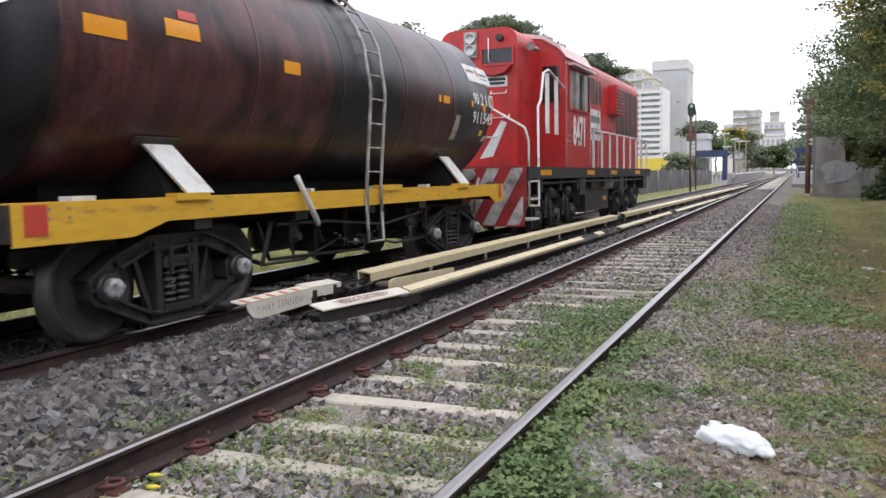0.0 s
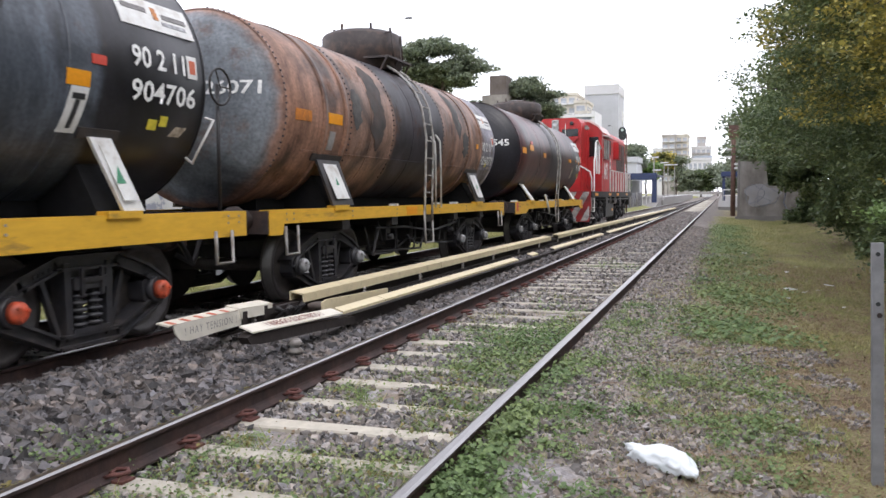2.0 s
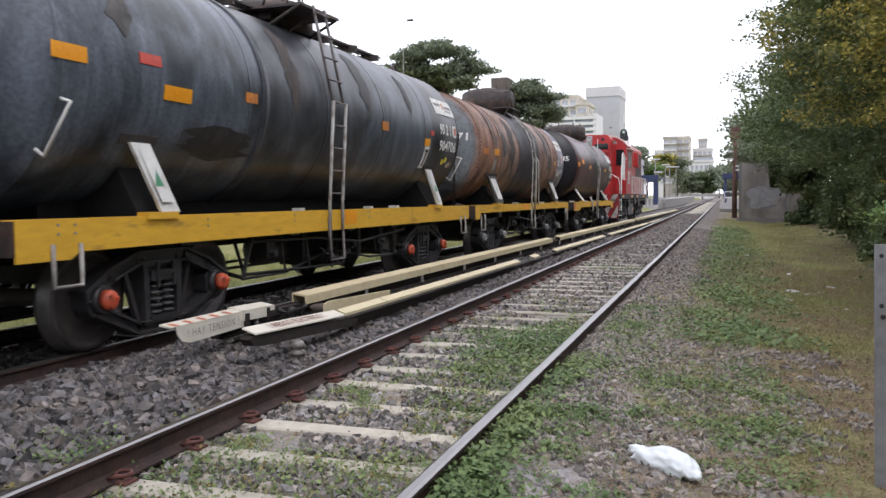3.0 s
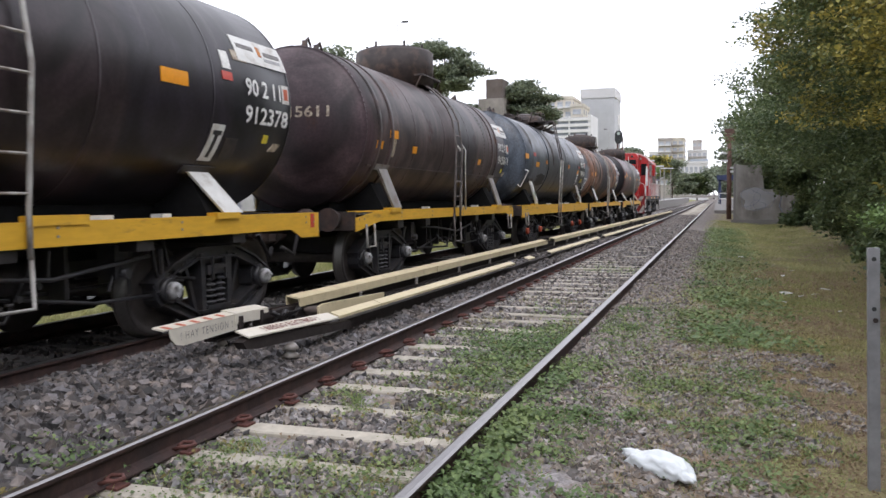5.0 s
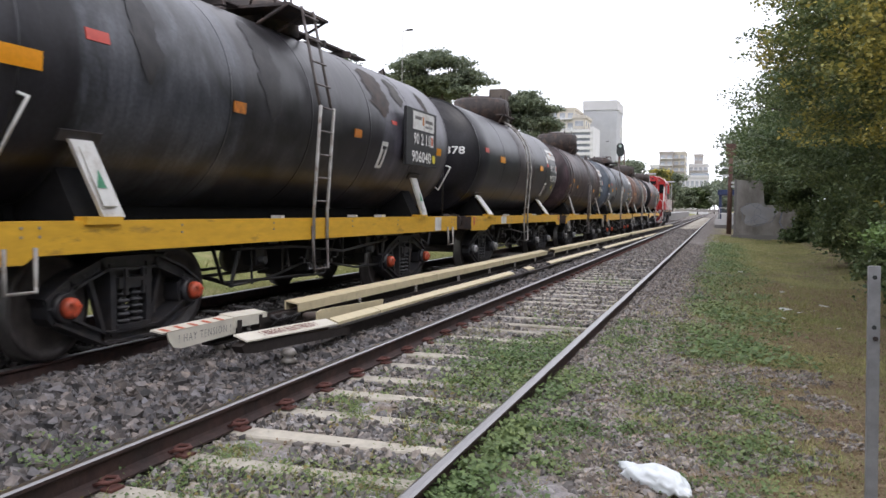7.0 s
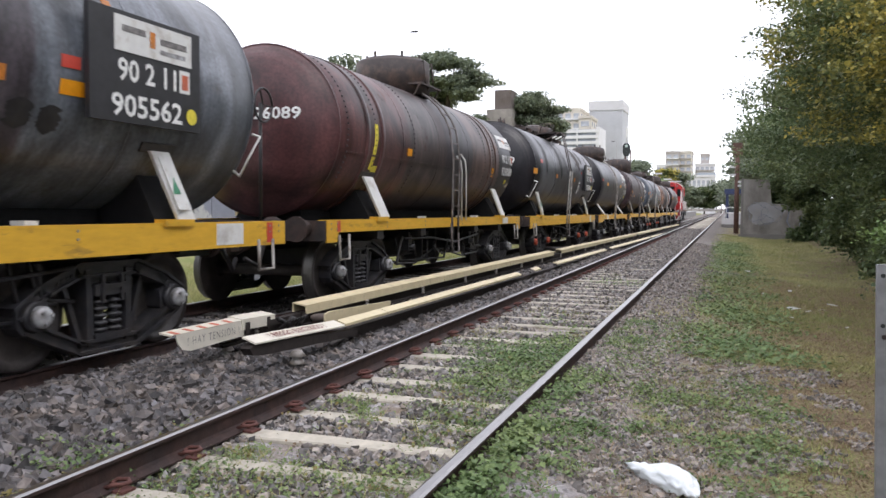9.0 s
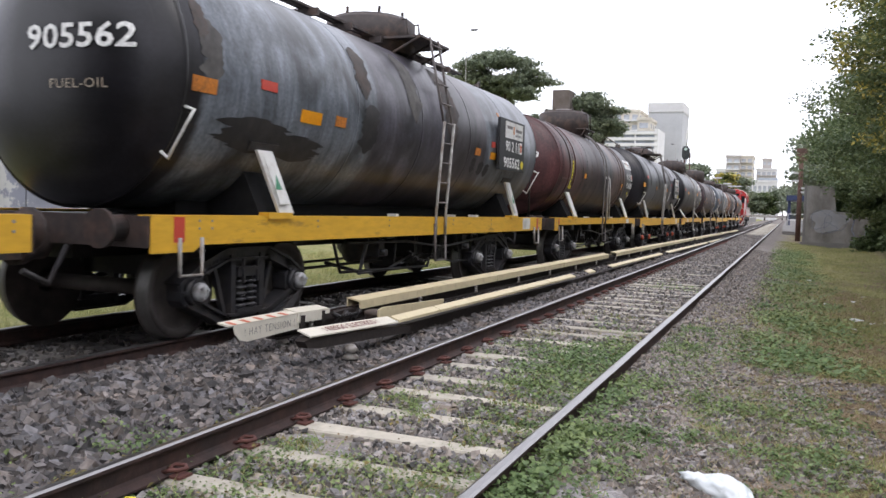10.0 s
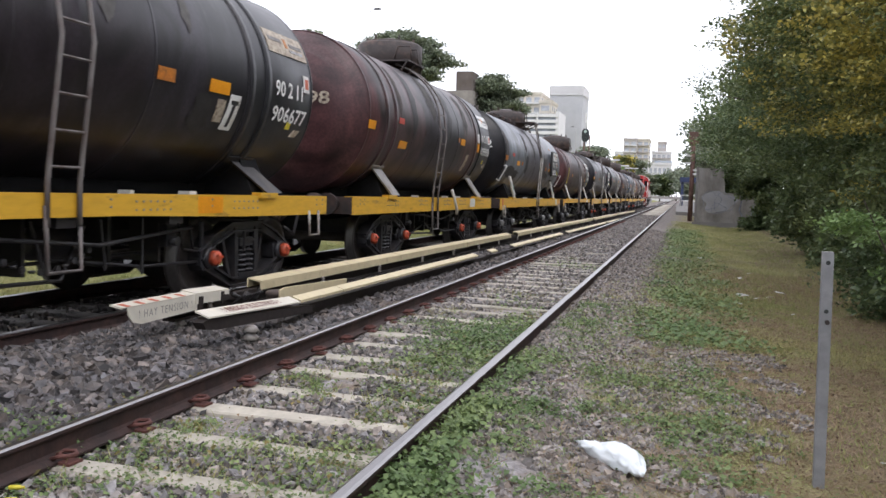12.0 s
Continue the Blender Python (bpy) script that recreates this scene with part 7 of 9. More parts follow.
def build_city():
    t = thing("tower_block", None, None, "tall windowless pale grey tower block with a lighter cap", "building")
    bm = bmesh.new()
    box(bm, -47.6, -35.8, 300, 318, -1, 36.2)
    part("wall", bm, M_TOWER, t)
    bm = bmesh.new()
    box(bm, -47.8, -35.6, 299.7, 318.3, 36.2, 39.5)
    soften(bm, 0.25)
    part("cap", bm, M_TOWERCAP, t)
    bm = bmesh.new()
    prism(bm, [(300, 0), (318, 0), (318, 30), (306, 34)], "x", -50.5, -47.6)
    part("stair_wing", bm, M_WHITEWALL, t)
    for k in range(6):
        bm = bmesh.new()
        box(bm, -50.2, -48.2, 299.8, 300.3, 10 + 3.2 * k, 11.6 + 3.2 * k)
        part("window", bm, M_PANE, t)
    lo = thing("office_building", None, None, "white office block with rows of horizontal sun louvres", "building")
    bm = bmesh.new()
    box(bm, -56, -37.4, 250.4, 264, -1, 25)
    part("wall", bm, M_LOUVREGLASS, lo)
    bm = bmesh.new()
    box(bm, -37.6, -36.6, 250, 264, -1, 25.6)
    part("end_wall", bm, M_WHITEWALL, lo)
    for k in range(14):
        bm = bmesh.new()
        box(bm, -56, -36.9, 249.7, 250.4, 1.6 + 1.72 * k, 2.5 + 1.72 * k)
        part("louvre", bm, M_WHITEWALL, lo)
    for x in (-49.5, -43.2):
        bm = bmesh.new()
        box(bm, x - 0.2, x + 0.2, 249.6, 250.4, 0, 25.4)
        part("column", bm, M_WHITEWALL, lo)
    facade("apartment_building", -60, -46.5, 275, 292, 33.5, 10, 5, M_CREAMWALL, "cream apartment building with dark windows and balconies", M_WHITEWALL)
    facade("apartment_building", -46.5, -42.5, 272, 285, 30.5, 9, 1, M_CREAMWALL, "narrow cream apartment building beside the louvred block")
    facade("apartment_building", -27.8, -21.8, 400, 420, 27, 9, 2, M_GREYWALL, "weathered grey apartment tower with balconies", M_WHITEWALL)
    facade("apartment_building", -21.8, -16.4, 404, 424, 27.2, 9, 2, M_CREAMWALL, "cream apartment tower in the distance", M_GREYWALL)
    facade("apartment_building", -37.5, -28.5, 470, 490, 24.5, 8, 3, M_WHITEWALL, "pale hazy apartment block far away")
    facade("apartment_building", -15.6, -6.6, 425, 440, 22.5, 7, 4, M_WHITEWALL, "white apartment block with long balconies", M_GREYWALL)
    facade("apartment_building", -13.2, -9.2, 430, 440, 27.5, 9, 2, M_GREYWALL, "grey rooftop tower above a white block")
    facade("apartment_building", -12.5, -5.6, 380, 392, 16.0, 5, 3, M_BLUEWALL, "blue-grey low block in the distance")
    facade("low_building", -14.8, -4.8, 330, 340, 13.2, 3, 6, M_WHITEWALL, "long low white building beyond the tracks")
    facade("low_building", -16.6, -13.7, 140, 150, 6.4, 2, 2, M_TOWER, "small pale grey building behind the portal")
    # roof tank above the trees
    rt = thing("water_tank", None, None, "brownish rooftop water tank on a plain tower", "water tank")
    bm = bmesh.new()
    box(bm, -20.9, -19.3, 76, 78, 10.7, 12.5)
    soften(bm, 0.08)
    part("tank", bm, M_GREYWALLBROWN, rt)
    bm = bmesh.new()
    box(bm, -21.6, -19.2, 75.8, 78.2, -0.5, 10.7)
    part("tower", bm, M_GREYWALLPALE, rt)
    bm = bmesh.new()
    rod(bm, (-20.1, 77, 12.5), (-20.1, 77, 13.3), 0.04, n=6)
    part("vent_pipe", bm, M_GREYSTEEL, rt)


M_GREYWALLPALE = shader("grey_tower_plaster", (0.25, 0.23, 0.21), 0.9, scale=2, amount=0.15, second=(0.18, 0.165, 0.15), second_scale=0.8)
M_GREYWALLBROWN = shader("brownish_concrete", (0.12, 0.1, 0.092), 0.9, scale=2, amount=0.15, second=(0.09, 0.072, 0.062), second_scale=0.8)
build_city()


def build_station():
    # far-side platform, its blue shelter and ramp
    zl = left_level(130)
    p = thing("platform", None, None, "grey concrete station platform beside the tracks", "platform", kind="structure")
    bm = bmesh.new()
    prism(bm, [(118, -1), (230, -1), (230, 0.72), (122, 0.72), (118, 0.3)], "x", -14, -7.95)
    part("platform_body", bm, M_STATIONGREY, p)
    bm = bmesh.new()
    box(bm, -8.3, -7.9, 122, 230, 0.72, 0.80)
    part("platform_edge", bm, M_WHITEWALL, p)
    s = thing("station_shelter", None, None, "dark blue steel station portal with a ticket hall behind", "shelter")
    for x in (-11.9, -8.7):
        bm = bmesh.new()
        box(bm, x - 0.3, x + 0.3, 112, 112.6, -0.4, 3.75)
        part("post", bm, M_BLUE, s)
    bm = bmesh.new()
    box(bm, -12.2, -8.4, 111.9, 112.7, 3.1, 3.95)
    part("beam", bm, M_BLUE, s)
    bm = bmesh.new()
    box(bm, -11.6, -9.0, 112.0, 112.1, 3.0, 3.1)
    part("light_strip", bm, M_WHITEWALL, s)
    bm = bmesh.new()
    box(bm, -12.4, -8.5, 114, 126, 3.6, 3.8)
    part("canopy", bm, M_BLUE, s)
    # wall added in near black, standing in for the shade inside the opening
    bm = bmesh.new()
    box(bm, -12.1, -11.9, 114, 126, -0.4, 3.6)
    part("back_wall", bm, M_SIGNALBLACK, s)
    bm = bmesh.new()
    wire(bm, [(-10.8, 108, 0.3), (-9.4, 111, 1.3), (-8.6, 113, 1.5)], 0.05)
    for k in range(6):
        rod(bm, (-10.8 + 0.4 * k, 108 + 1.0 * k, -0.3), (-10.8 + 0.4 * k, 108 + 1.0 * k, 0.3 + 0.22 * k), 0.04, n=5)
    part("ramp_railing", bm, M_WHITESTEEL, s)
    bm = bmesh.new()
    prism(bm, [(106, -0.6), (119, -0.6), (119, 0.7), (117, 0.7)], "x", -10.6, -8.2)
    part("ramp", bm, M_STATIONGREY, s)
    # lamps and posts on the platform
    for x, y, z in ((-9.2, 118, 6.2), (-9.0, 135, 6.0), (-8.8, 160, 6.4), (-9.3, 124, 4.6), (-9.1, 146, 6.0)):
        l = thing("platform_lamp", None, None, "thin platform lamp post with a pale lamp", "lamp post", "platform lamps")
        bm = bmesh.new()
        rod(bm, (x, y, -0.3), (x, y, z), 0.09, 0.06, 8)
        part("post", bm, M_GREYSTEEL, l)
        bm = bmesh.new()
        box(bm, x - 0.6, x + 0.6, y - 0.1, y + 0.1, z - 0.05, z + 0.12)
        part("lamp", bm, M_WHITEWALL, l)
    # near-side platform and shelter
    p = thing("platform", None, None, "low concrete platform end with a railing", "platform", kind="structure")
    bm = bmesh.new()
    prism(bm, [(72, -1), (210, -1), (210, 0.62), (76, 0.62), (72, 0.2)], "x", -0.45, 4)
    part("platform_body", bm, M_STATIONGREY, p)
    s = thing("station_shelter", None, None, "dark blue steel shelter with pale seats on the platform", "shelter")
    for x in (-0.05, 1.9):
        for y in (80, 88):
            bm = bmesh.new()
            box(bm, x - 0.12, x + 0.12, y - 0.12, y + 0.12, 0.5, 3.0)
            part("post", bm, M_BLUE, s)
    bm = bmesh.new()
    box(bm, -0.3, 2.4, 79.6, 88.4, 2.8, 3.25)
    part("roof", bm, M_BLUE, s)
    bm = bmesh.new()
    box(bm, 1.95, 2.05, 80, 88, 0.6, 2.8)
    part("back_wall", bm, M_BLUE, s)
    bm = bmesh.new()
    wire(bm, [(-0.1, 78, 0.6), (-0.1, 78, 1.6), (1.2, 78, 1.6), (1.2, 78, 0.6)], 0.04)
    wire(bm, [(-0.1, 78, 1.1), (1.2, 78, 1.1)], 0.04)
    part("railing", bm, M_WHITESTEEL, s, "white railing")
    # crossing gate and bridge at the far end
    g = thing("level_crossing_fence", None, None, "pale fence and gate across the far end of the line", "fence")
    for k in range(8):
        bm = bmesh.new()
        box(bm, -13 + 1.9 * k, -12.8 + 1.9 * k, 258, 258.2, -0.3, 1.6)
        part("post", bm, M_WHITESTEEL, g)
    bm = bmesh.new()
    box(bm, -13.2, 1.5, 257.9, 258.1, 0.6, 1.3)
    part("rail", bm, M_GREYSTEEL, g)
    c = thing("control_cabin", None, None, "small dark cabin beside the line", "cabin")
    bm = bmesh.new()
    box(bm, -0.6, 1.6, 205, 208, 0.3, 3.4)
    part("body", bm, M_SIGNALBLACK, c)
    bm = bmesh.new()
    box(bm, -0.8, 1.8, 204.8, 208.2, 3.4, 3.7)
    part("roof", bm, M_GREYSTEEL, c)


build_station()


def build_left_side():
    # corrugated fence beyond the train
    f = thing("corrugated_fence", None, None, "grey corrugated metal fence along the railway", "fence")
    bm = bmesh.new()
    for k in range(420):
        y = 34 + 0.17 * k
        d = 0.03 if k % 2 else -0.03
        z = ground_z(-9.7, y)
        box(bm, -9.72 + d, -9.68 + d, y, y + 0.171, z - 0.1, z + 1.62)
    part("sheeting", bm, M_FENCE, f)
    for k in range(10):
        bm = bmesh.new()
        rod(bm, (-9.55, 35 + 7 * k, ground_z(-9.6, 35 + 7 * k) - 0.2), (-9.55, 35 + 7 * k, ground_z(-9.6, 35 + 7 * k) + 1.75), 0.05, n=8)
        part("post", bm, M_GREYSTEEL, f)
    y = thing("boundary_wall", None, None, "yellow-painted wall behind the fence", "wall")
    bm = bmesh.new()
    box(bm, -26, -13.5, 124, 124.4, -0.5, 3.3)
    soften(bm, 0.04)
    part("wall_panel", bm, M_YELLOWWALL, y)
    bm = bmesh.new()
    box(bm, -17.5, -15, 123.7, 123.99, 2.4, 3.5)
    part("sign", bm, M_WHITEWALL, y)
    w = thing("graffiti_wall", None, None, "long grey wall with faded graffiti behind the train", "wall")
    bm = bmesh.new()
    for k in range(16):
        box(bm, -15.2, -15.0, -14 + 3.0 * k, -14 + 3.0 * k + 2.97, -0.2, 2.75 + 0.05 * (k % 2))
    soften(bm, 0.02)
    part("wall_panels", bm, M_GRAFFITI, w)
    # street lamps
    for x, yy, h, side in ((-19.5, 50, 12.5, 1), (-14.8, 118, 10.6, -1), (-11.2, 122, 5.0, 1)):
        l = thing("street_lamp", None, None, "tall thin street lamp with one arm", "street lamp", "street lamps")
        bm = bmesh.new()
        rod(bm, (x, yy, -0.3), (x, yy, h), 0.032, 0.02, 8)
        wire(bm, [(x, yy, h), (x + 0.15 * side, yy, h + 0.12), (x + 0.7 * side, yy, h + 0.12)], 0.02)
        part("post", bm, M_GREYSTEEL, l)
        bm = bmesh.new()
        box(bm, x + 0.5 * side - 0.2, x + 0.5 * side + 0.2, yy - 0.08, yy + 0.08, h + 0.1, h + 0.2)
        soften(bm, 0.03)
        part("lamp_head", bm, M_DARKPLATE, l)


def graffiti_shader():
    m = shader("sprayed_wall", (0.42, 0.42, 0.42), 0.85, scale=2, amount=0.15, second=(0.2, 0.21, 0.26), second_scale=1.1, second_at=0.52, second_soft=0.02, bump=0.2)
    return m


M_GRAFFITI = graffiti_shader()
build_left_side()


def build_signal():
    s = thing("railway_signal", None, None, "black railway colour light signal on a tall mast", "signal")
    x, y = -8.05, 70
    bm = bmesh.new()
    rod(bm, (x, y, -0.4), (x, y, 6.0), 0.09, 0.07, 10)
    part("mast", bm, M_RUSTPOLE, s, "rusty mast")
    bm = bmesh.new()
    rod(bm, (x + 0.42, y, -0.4), (x + 0.42, y, 6.3), 0.06, 0.05, 8)
    for k in range(16):
        rod(bm, (x, y, 0.4 + 0.35 * k), (x + 0.42, y, 0.4 + 0.35 * k), 0.02, n=5)
    part("ladder", bm, M_RUSTPOLE, s)
    bm = bmesh.new()
    prism(bm, [(x - 0.2, 6.0), (x - 0.06, 5.75), (x + 0.26, 5.75), (x + 0.4, 6.0), (x + 0.4, 6.6), (x + 0.26, 6.8), (x - 0.06, 6.8), (x - 0.2, 6.6)], "y", y - 0.3, y - 0.05)
    soften(bm, 0.03)
    head = part("head", bm, M_SIGNALBLACK, s, "black signal head")
    for z, mt in ((6.58, M_SIGNALLIT), (6.28, M_SIGNALBLACK), (5.98, M_SIGNALBLACK)):
        bm = bmesh.new()
        lathe(bm, [(y - 0.36, 0.11), (y - 0.3, 0.12)], 16, "y", (x + 0.1, 0, z))
        part("lens", bm, mt, head)
    bm = bmesh.new()
    rod(bm, (x + 0.12, y, 6.8), (x + 0.12, y, 8.2), 0.04, 0.025, 8)
    box(bm, x + 0.03, x + 0.22, y - 0.05, y + 0.05, 7.3, 8.1)
    part("finial", bm, M_WHITESTEEL, s)
    bm = bmesh.new()
    box(bm, x - 0.3, x + 0.45, y - 0.25, y + 0.25, 3.8, 4.5)
    soften(bm, 0.05)
    part("relay_box", bm, M_RUSTPOLE, s, "rusty equipment cage")


M_SIGNALLIT = bpy.data.materials.new("lit_signal_lens")
M_SIGNALLIT.use_nodes = True
M_SIGNALLIT.node_tree.nodes["Principled BSDF"].inputs["Base Color"].default_value = (0.3, 0.36, 0.34, 1)
M_SIGNALLIT.node_tree.nodes["Principled BSDF"].inputs["Emission Color"].default_value = (0.75, 1.0, 0.9, 1)
M_SIGNALLIT.node_tree.nodes["Principled BSDF"].inputs["Emission Strength"].default_value = 0.15
build_signal()


def build_right_wall():
    w = thing("concrete_wall", None, None, "stained concrete wall with pale blue graffiti", "wall")
    y = 50
    bm = bmesh.new()
    prism(bm, [(0.86, -0.4), (7.5, -0.4), (7.5, 1.75), (2.35, 1.75), (2.2, 3.1), (0.86, 3.15)], "y", y, y + 0.35)
    soften(bm, 0.03)
    part("wall_panel", bm, M_CONCRETE, w)
    bm = bmesh.new()
    box(bm, 0.72, 0.855, y - 0.03, y + 0.4, -0.35, 3.2)
    part("edge_post", bm, M_STATIONGREY, w, "pale upright edge post")
    bm = bmesh.new()
    box(bm, 0.6, 7.5, y - 0.1, y - 0.01, -0.4, 0.06)
    part("footing", bm, M_STATIONGREY, w)

    def blob(name, cx, cz, rx, rz, d, mt, wob, squeeze=1.0):
        bm = bmesh.new()
        pts = []
        for k in range(28):
            a = 2 * math.pi * k / 28
            r = 1 + wob * math.sin(3 * a + 1) + wob * 0.7 * math.sin(5 * a)
            pts.append((cx + rx * r * math.cos(a), cz + rz * r * math.sin(a)))
        prism(bm, pts, "y", y - d, y - d + 0.004)
        return part(name, bm, mt, w)
    blob("graffiti_fill", 2.0, 1.25, 0.9, 0.6, 0.008, M_GRAF_PALE, 0.16)
    for cx, cz, rx, rz in ((1.6, 1.3, 0.5, 0.5), (2.3, 1.2, 0.55, 0.55), (2.0, 0.85, 0.4, 0.28)):
        bm = bmesh.new()
        ring = []
        for k in range(21):
            a = 2 * math.pi * k / 20
            r = 1 + 0.14 * math.sin(3 * a + cx) + 0.08 * math.sin(5 * a)
            ring.append((cx + rx * r * math.cos(a), y - 0.012, cz + rz * r * math.sin(a)))
        wire(bm, ring, 0.013, 5)
        part("graffiti_outline", bm, M_GRAF_DARK, w)
    bm = bmesh.new()
    wire(bm, [(3.3, y - 0.012, 1.6), (3.15, y - 0.012, 0.8), (3.4, y - 0.012, 0.3), (3.8, y - 0.012, 0.4), (3.9, y - 0.012, 1.1)], 0.04, 5)
    part("graffiti_scrawl", bm, M_GRAF_DARK, w)
    p = thing("utility_pole", None, None, "rusty brown steel utility pole with pale insulators", "pole")
    bm = bmesh.new()
    rod(bm, (0.55, 57, -0.5), (0.55, 57, 5.6), 0.16, 0.13, 10)
    box(bm, 0.25, 0.9, 56.85, 57.15, 4.9, 5.7)
    soften(bm, 0.02)
    part("shaft", bm, M_RUSTPOLE, p)
    for z in (2.9, 3.15, 4.1, 3.6):
        bm = bmesh.new()
        box(bm, 0.1 if z > 3.3 else 0.6, 0.45 if z > 3.3 else 1.1, 56.8, 56.95, z, z + 0.12)
        part("insulator", bm, M_WHITEWALL, p)
    q = thing("steel_post", None, None, "galvanised square steel post standing in the grass", "post")
    gz = ground_z(0.862, 5.03)
    q.matrix_basis = pose(0.862, 5.03, gz, 0, -1.2, 0)
    bm = bmesh.new()
    box(bm, -0.029, 0.029, -0.025, 0.025, -0.25, 1.33)
    soften(bm, 0.006)
    part("shaft", bm, M_GALV, q)
    for z in (1.27, 1.0):
        bm = bmesh.new()
        rod(bm, (0, -0.024, z), (0, -0.028, z), 0.012, n=12)
        part("bolt_hole", bm, M_SIGNALBLACK, q)
    bm = bmesh.new()
    rod(bm, (0.006, -0.024, 0.94), (0.006, -0.04, 0.94), 0.014, n=6)
    part("bolt", bm, M_RUSTBEAM, q)


build_right_wall()


# ---- plants ----
M_LEAF = leaf_shader("dark_tree_leaves", (0.085, 0.125, 0.055), (0.16, 0.19, 0.075))
M_LEAF_YELLOW = leaf_shader("yellowing_tree_leaves", (0.12, 0.155, 0.06), (0.5, 0.4, 0.09))
# leaves paler and greyer: distance haze is put into their colour
M_LEAF_HAZED = leaf_shader("hazed_tree_leaves", (0.16, 0.195, 0.135), (0.22, 0.245, 0.155))
M_LEAF_LIGHT = leaf_shader("bright_bush_leaves", (0.12, 0.2, 0.06), (0.2, 0.28, 0.1))
M_WEED = leaf_shader("broad_weed_leaves", (0.13, 0.2, 0.075), (0.24, 0.29, 0.115))
M_WEED_DRY = leaf_shader("dry_weed_leaves", (0.16, 0.14, 0.05), (0.26, 0.2, 0.07))
M_BLADE = leaf_shader("short_grass_blades", (0.3, 0.33, 0.125), (0.46, 0.41, 0.19))
M_STRAW = leaf_shader("dry_straw", (0.36, 0.27, 0.165), (0.22, 0.155, 0.095))
M_BARK = shader("tree_bark", (0.07, 0.055, 0.045), 0.9, scale=12, amount=0.35, bump=0.8, bump_scale=18, stretch=(1, 1, 0.25), depth=0.02)


def leaf_cloud(g, centres, per, spread_r, size, droop=0.0):
    """Leaves gathered in clumps: arrays of verts and quads, each leaf a folded rhombus of its own."""
    c = np.repeat(np.asarray(centres, dtype=float), per, axis=0)
    n = len(c)
    p = c + np.clip(g.normal(size=(n, 3)), -1.7, 1.7) * np.asarray((1.3, 1.3, 0.4)) * spread_r
    p[:, 2] -= droop * g.random(n) ** 2
    u = g.normal(size=(n, 3))
    u[:, 2] = u[:, 2] * 0.4 - 0.35
    u /= np.linalg.norm(u, axis=1, keepdims=True)
    up = np.tile((0.0, 0.0, 1.0), (n, 1)) + g.normal(size=(n, 3)) * 0.55
    v = np.cross(u, up)
    v /= np.linalg.norm(v, axis=1, keepdims=True)
    s = size * g.uniform(0.6, 1.3, (n, 1))
    a, b, d, e = p - u * s * 0.5, p + v * s * 0.33 - u * s * 0.08, p + u * s * 0.5, p - v * s * 0.33 - u * s * 0.08
    verts = np.stack([a, b, d, e], axis=1).reshape(-1, 3)
    faces = np.arange(4 * n).reshape(n, 4)
    return verts, faces


def crown_centres(g, blobs, n, hollow=0.45, pad=0.0):
    """Clump centres over some ellipsoids (centre, radii): boughs near the outside, each a flat drooping pad of clumps, and a thin fill within."""
    out = []
    vol = np.array([r[0] * r[1] * r[2] for _, r in blobs]) ** 0.67
    for (c, r), k in zip(blobs, (n * vol / vol.sum()).astype(int)):
        r = np.asarray(r)
        m = max(5, min(34, k // 9)) if pad else max(5, min(26, k // 14))
        d = g.normal(size=(m, 3))
        d /= np.linalg.norm(d, axis=1, keepdims=True)
        boughs = d * (hollow + (0.95 - hollow) * g.random((m, 1)) ** 0.5)
        if not pad:
            e = np.clip(g.normal(size=(k, 3)), -1.6, 1.6) * np.asarray((0.19, 0.19, 0.11))
            out.append(np.asarray(c) + (boughs[g.integers(0, m, k)] + e) * r)
            continue
        inner = k // 4
        pick = g.integers(0, m, k - inner)
        e = np.clip(g.normal(size=(k - inner, 3)), -1.7, 1.7) * np.asarray((pad, pad, pad * 0.16))
        e[:, 2] -= 0.45 * np.hypot(e[:, 0], e[:, 1]) ** 1.5       # pads hang at their rims
        out.append(np.asarray(c) + boughs[pick] * r + e)
        q = g.normal(size=(inner, 3))
        q /= np.linalg.norm(q, axis=1, keepdims=True)
        out.append(np.asarray(c) + q * g.random((inner, 1)) ** 0.33 * 0.72 * r)
    return np.concatenate(out)


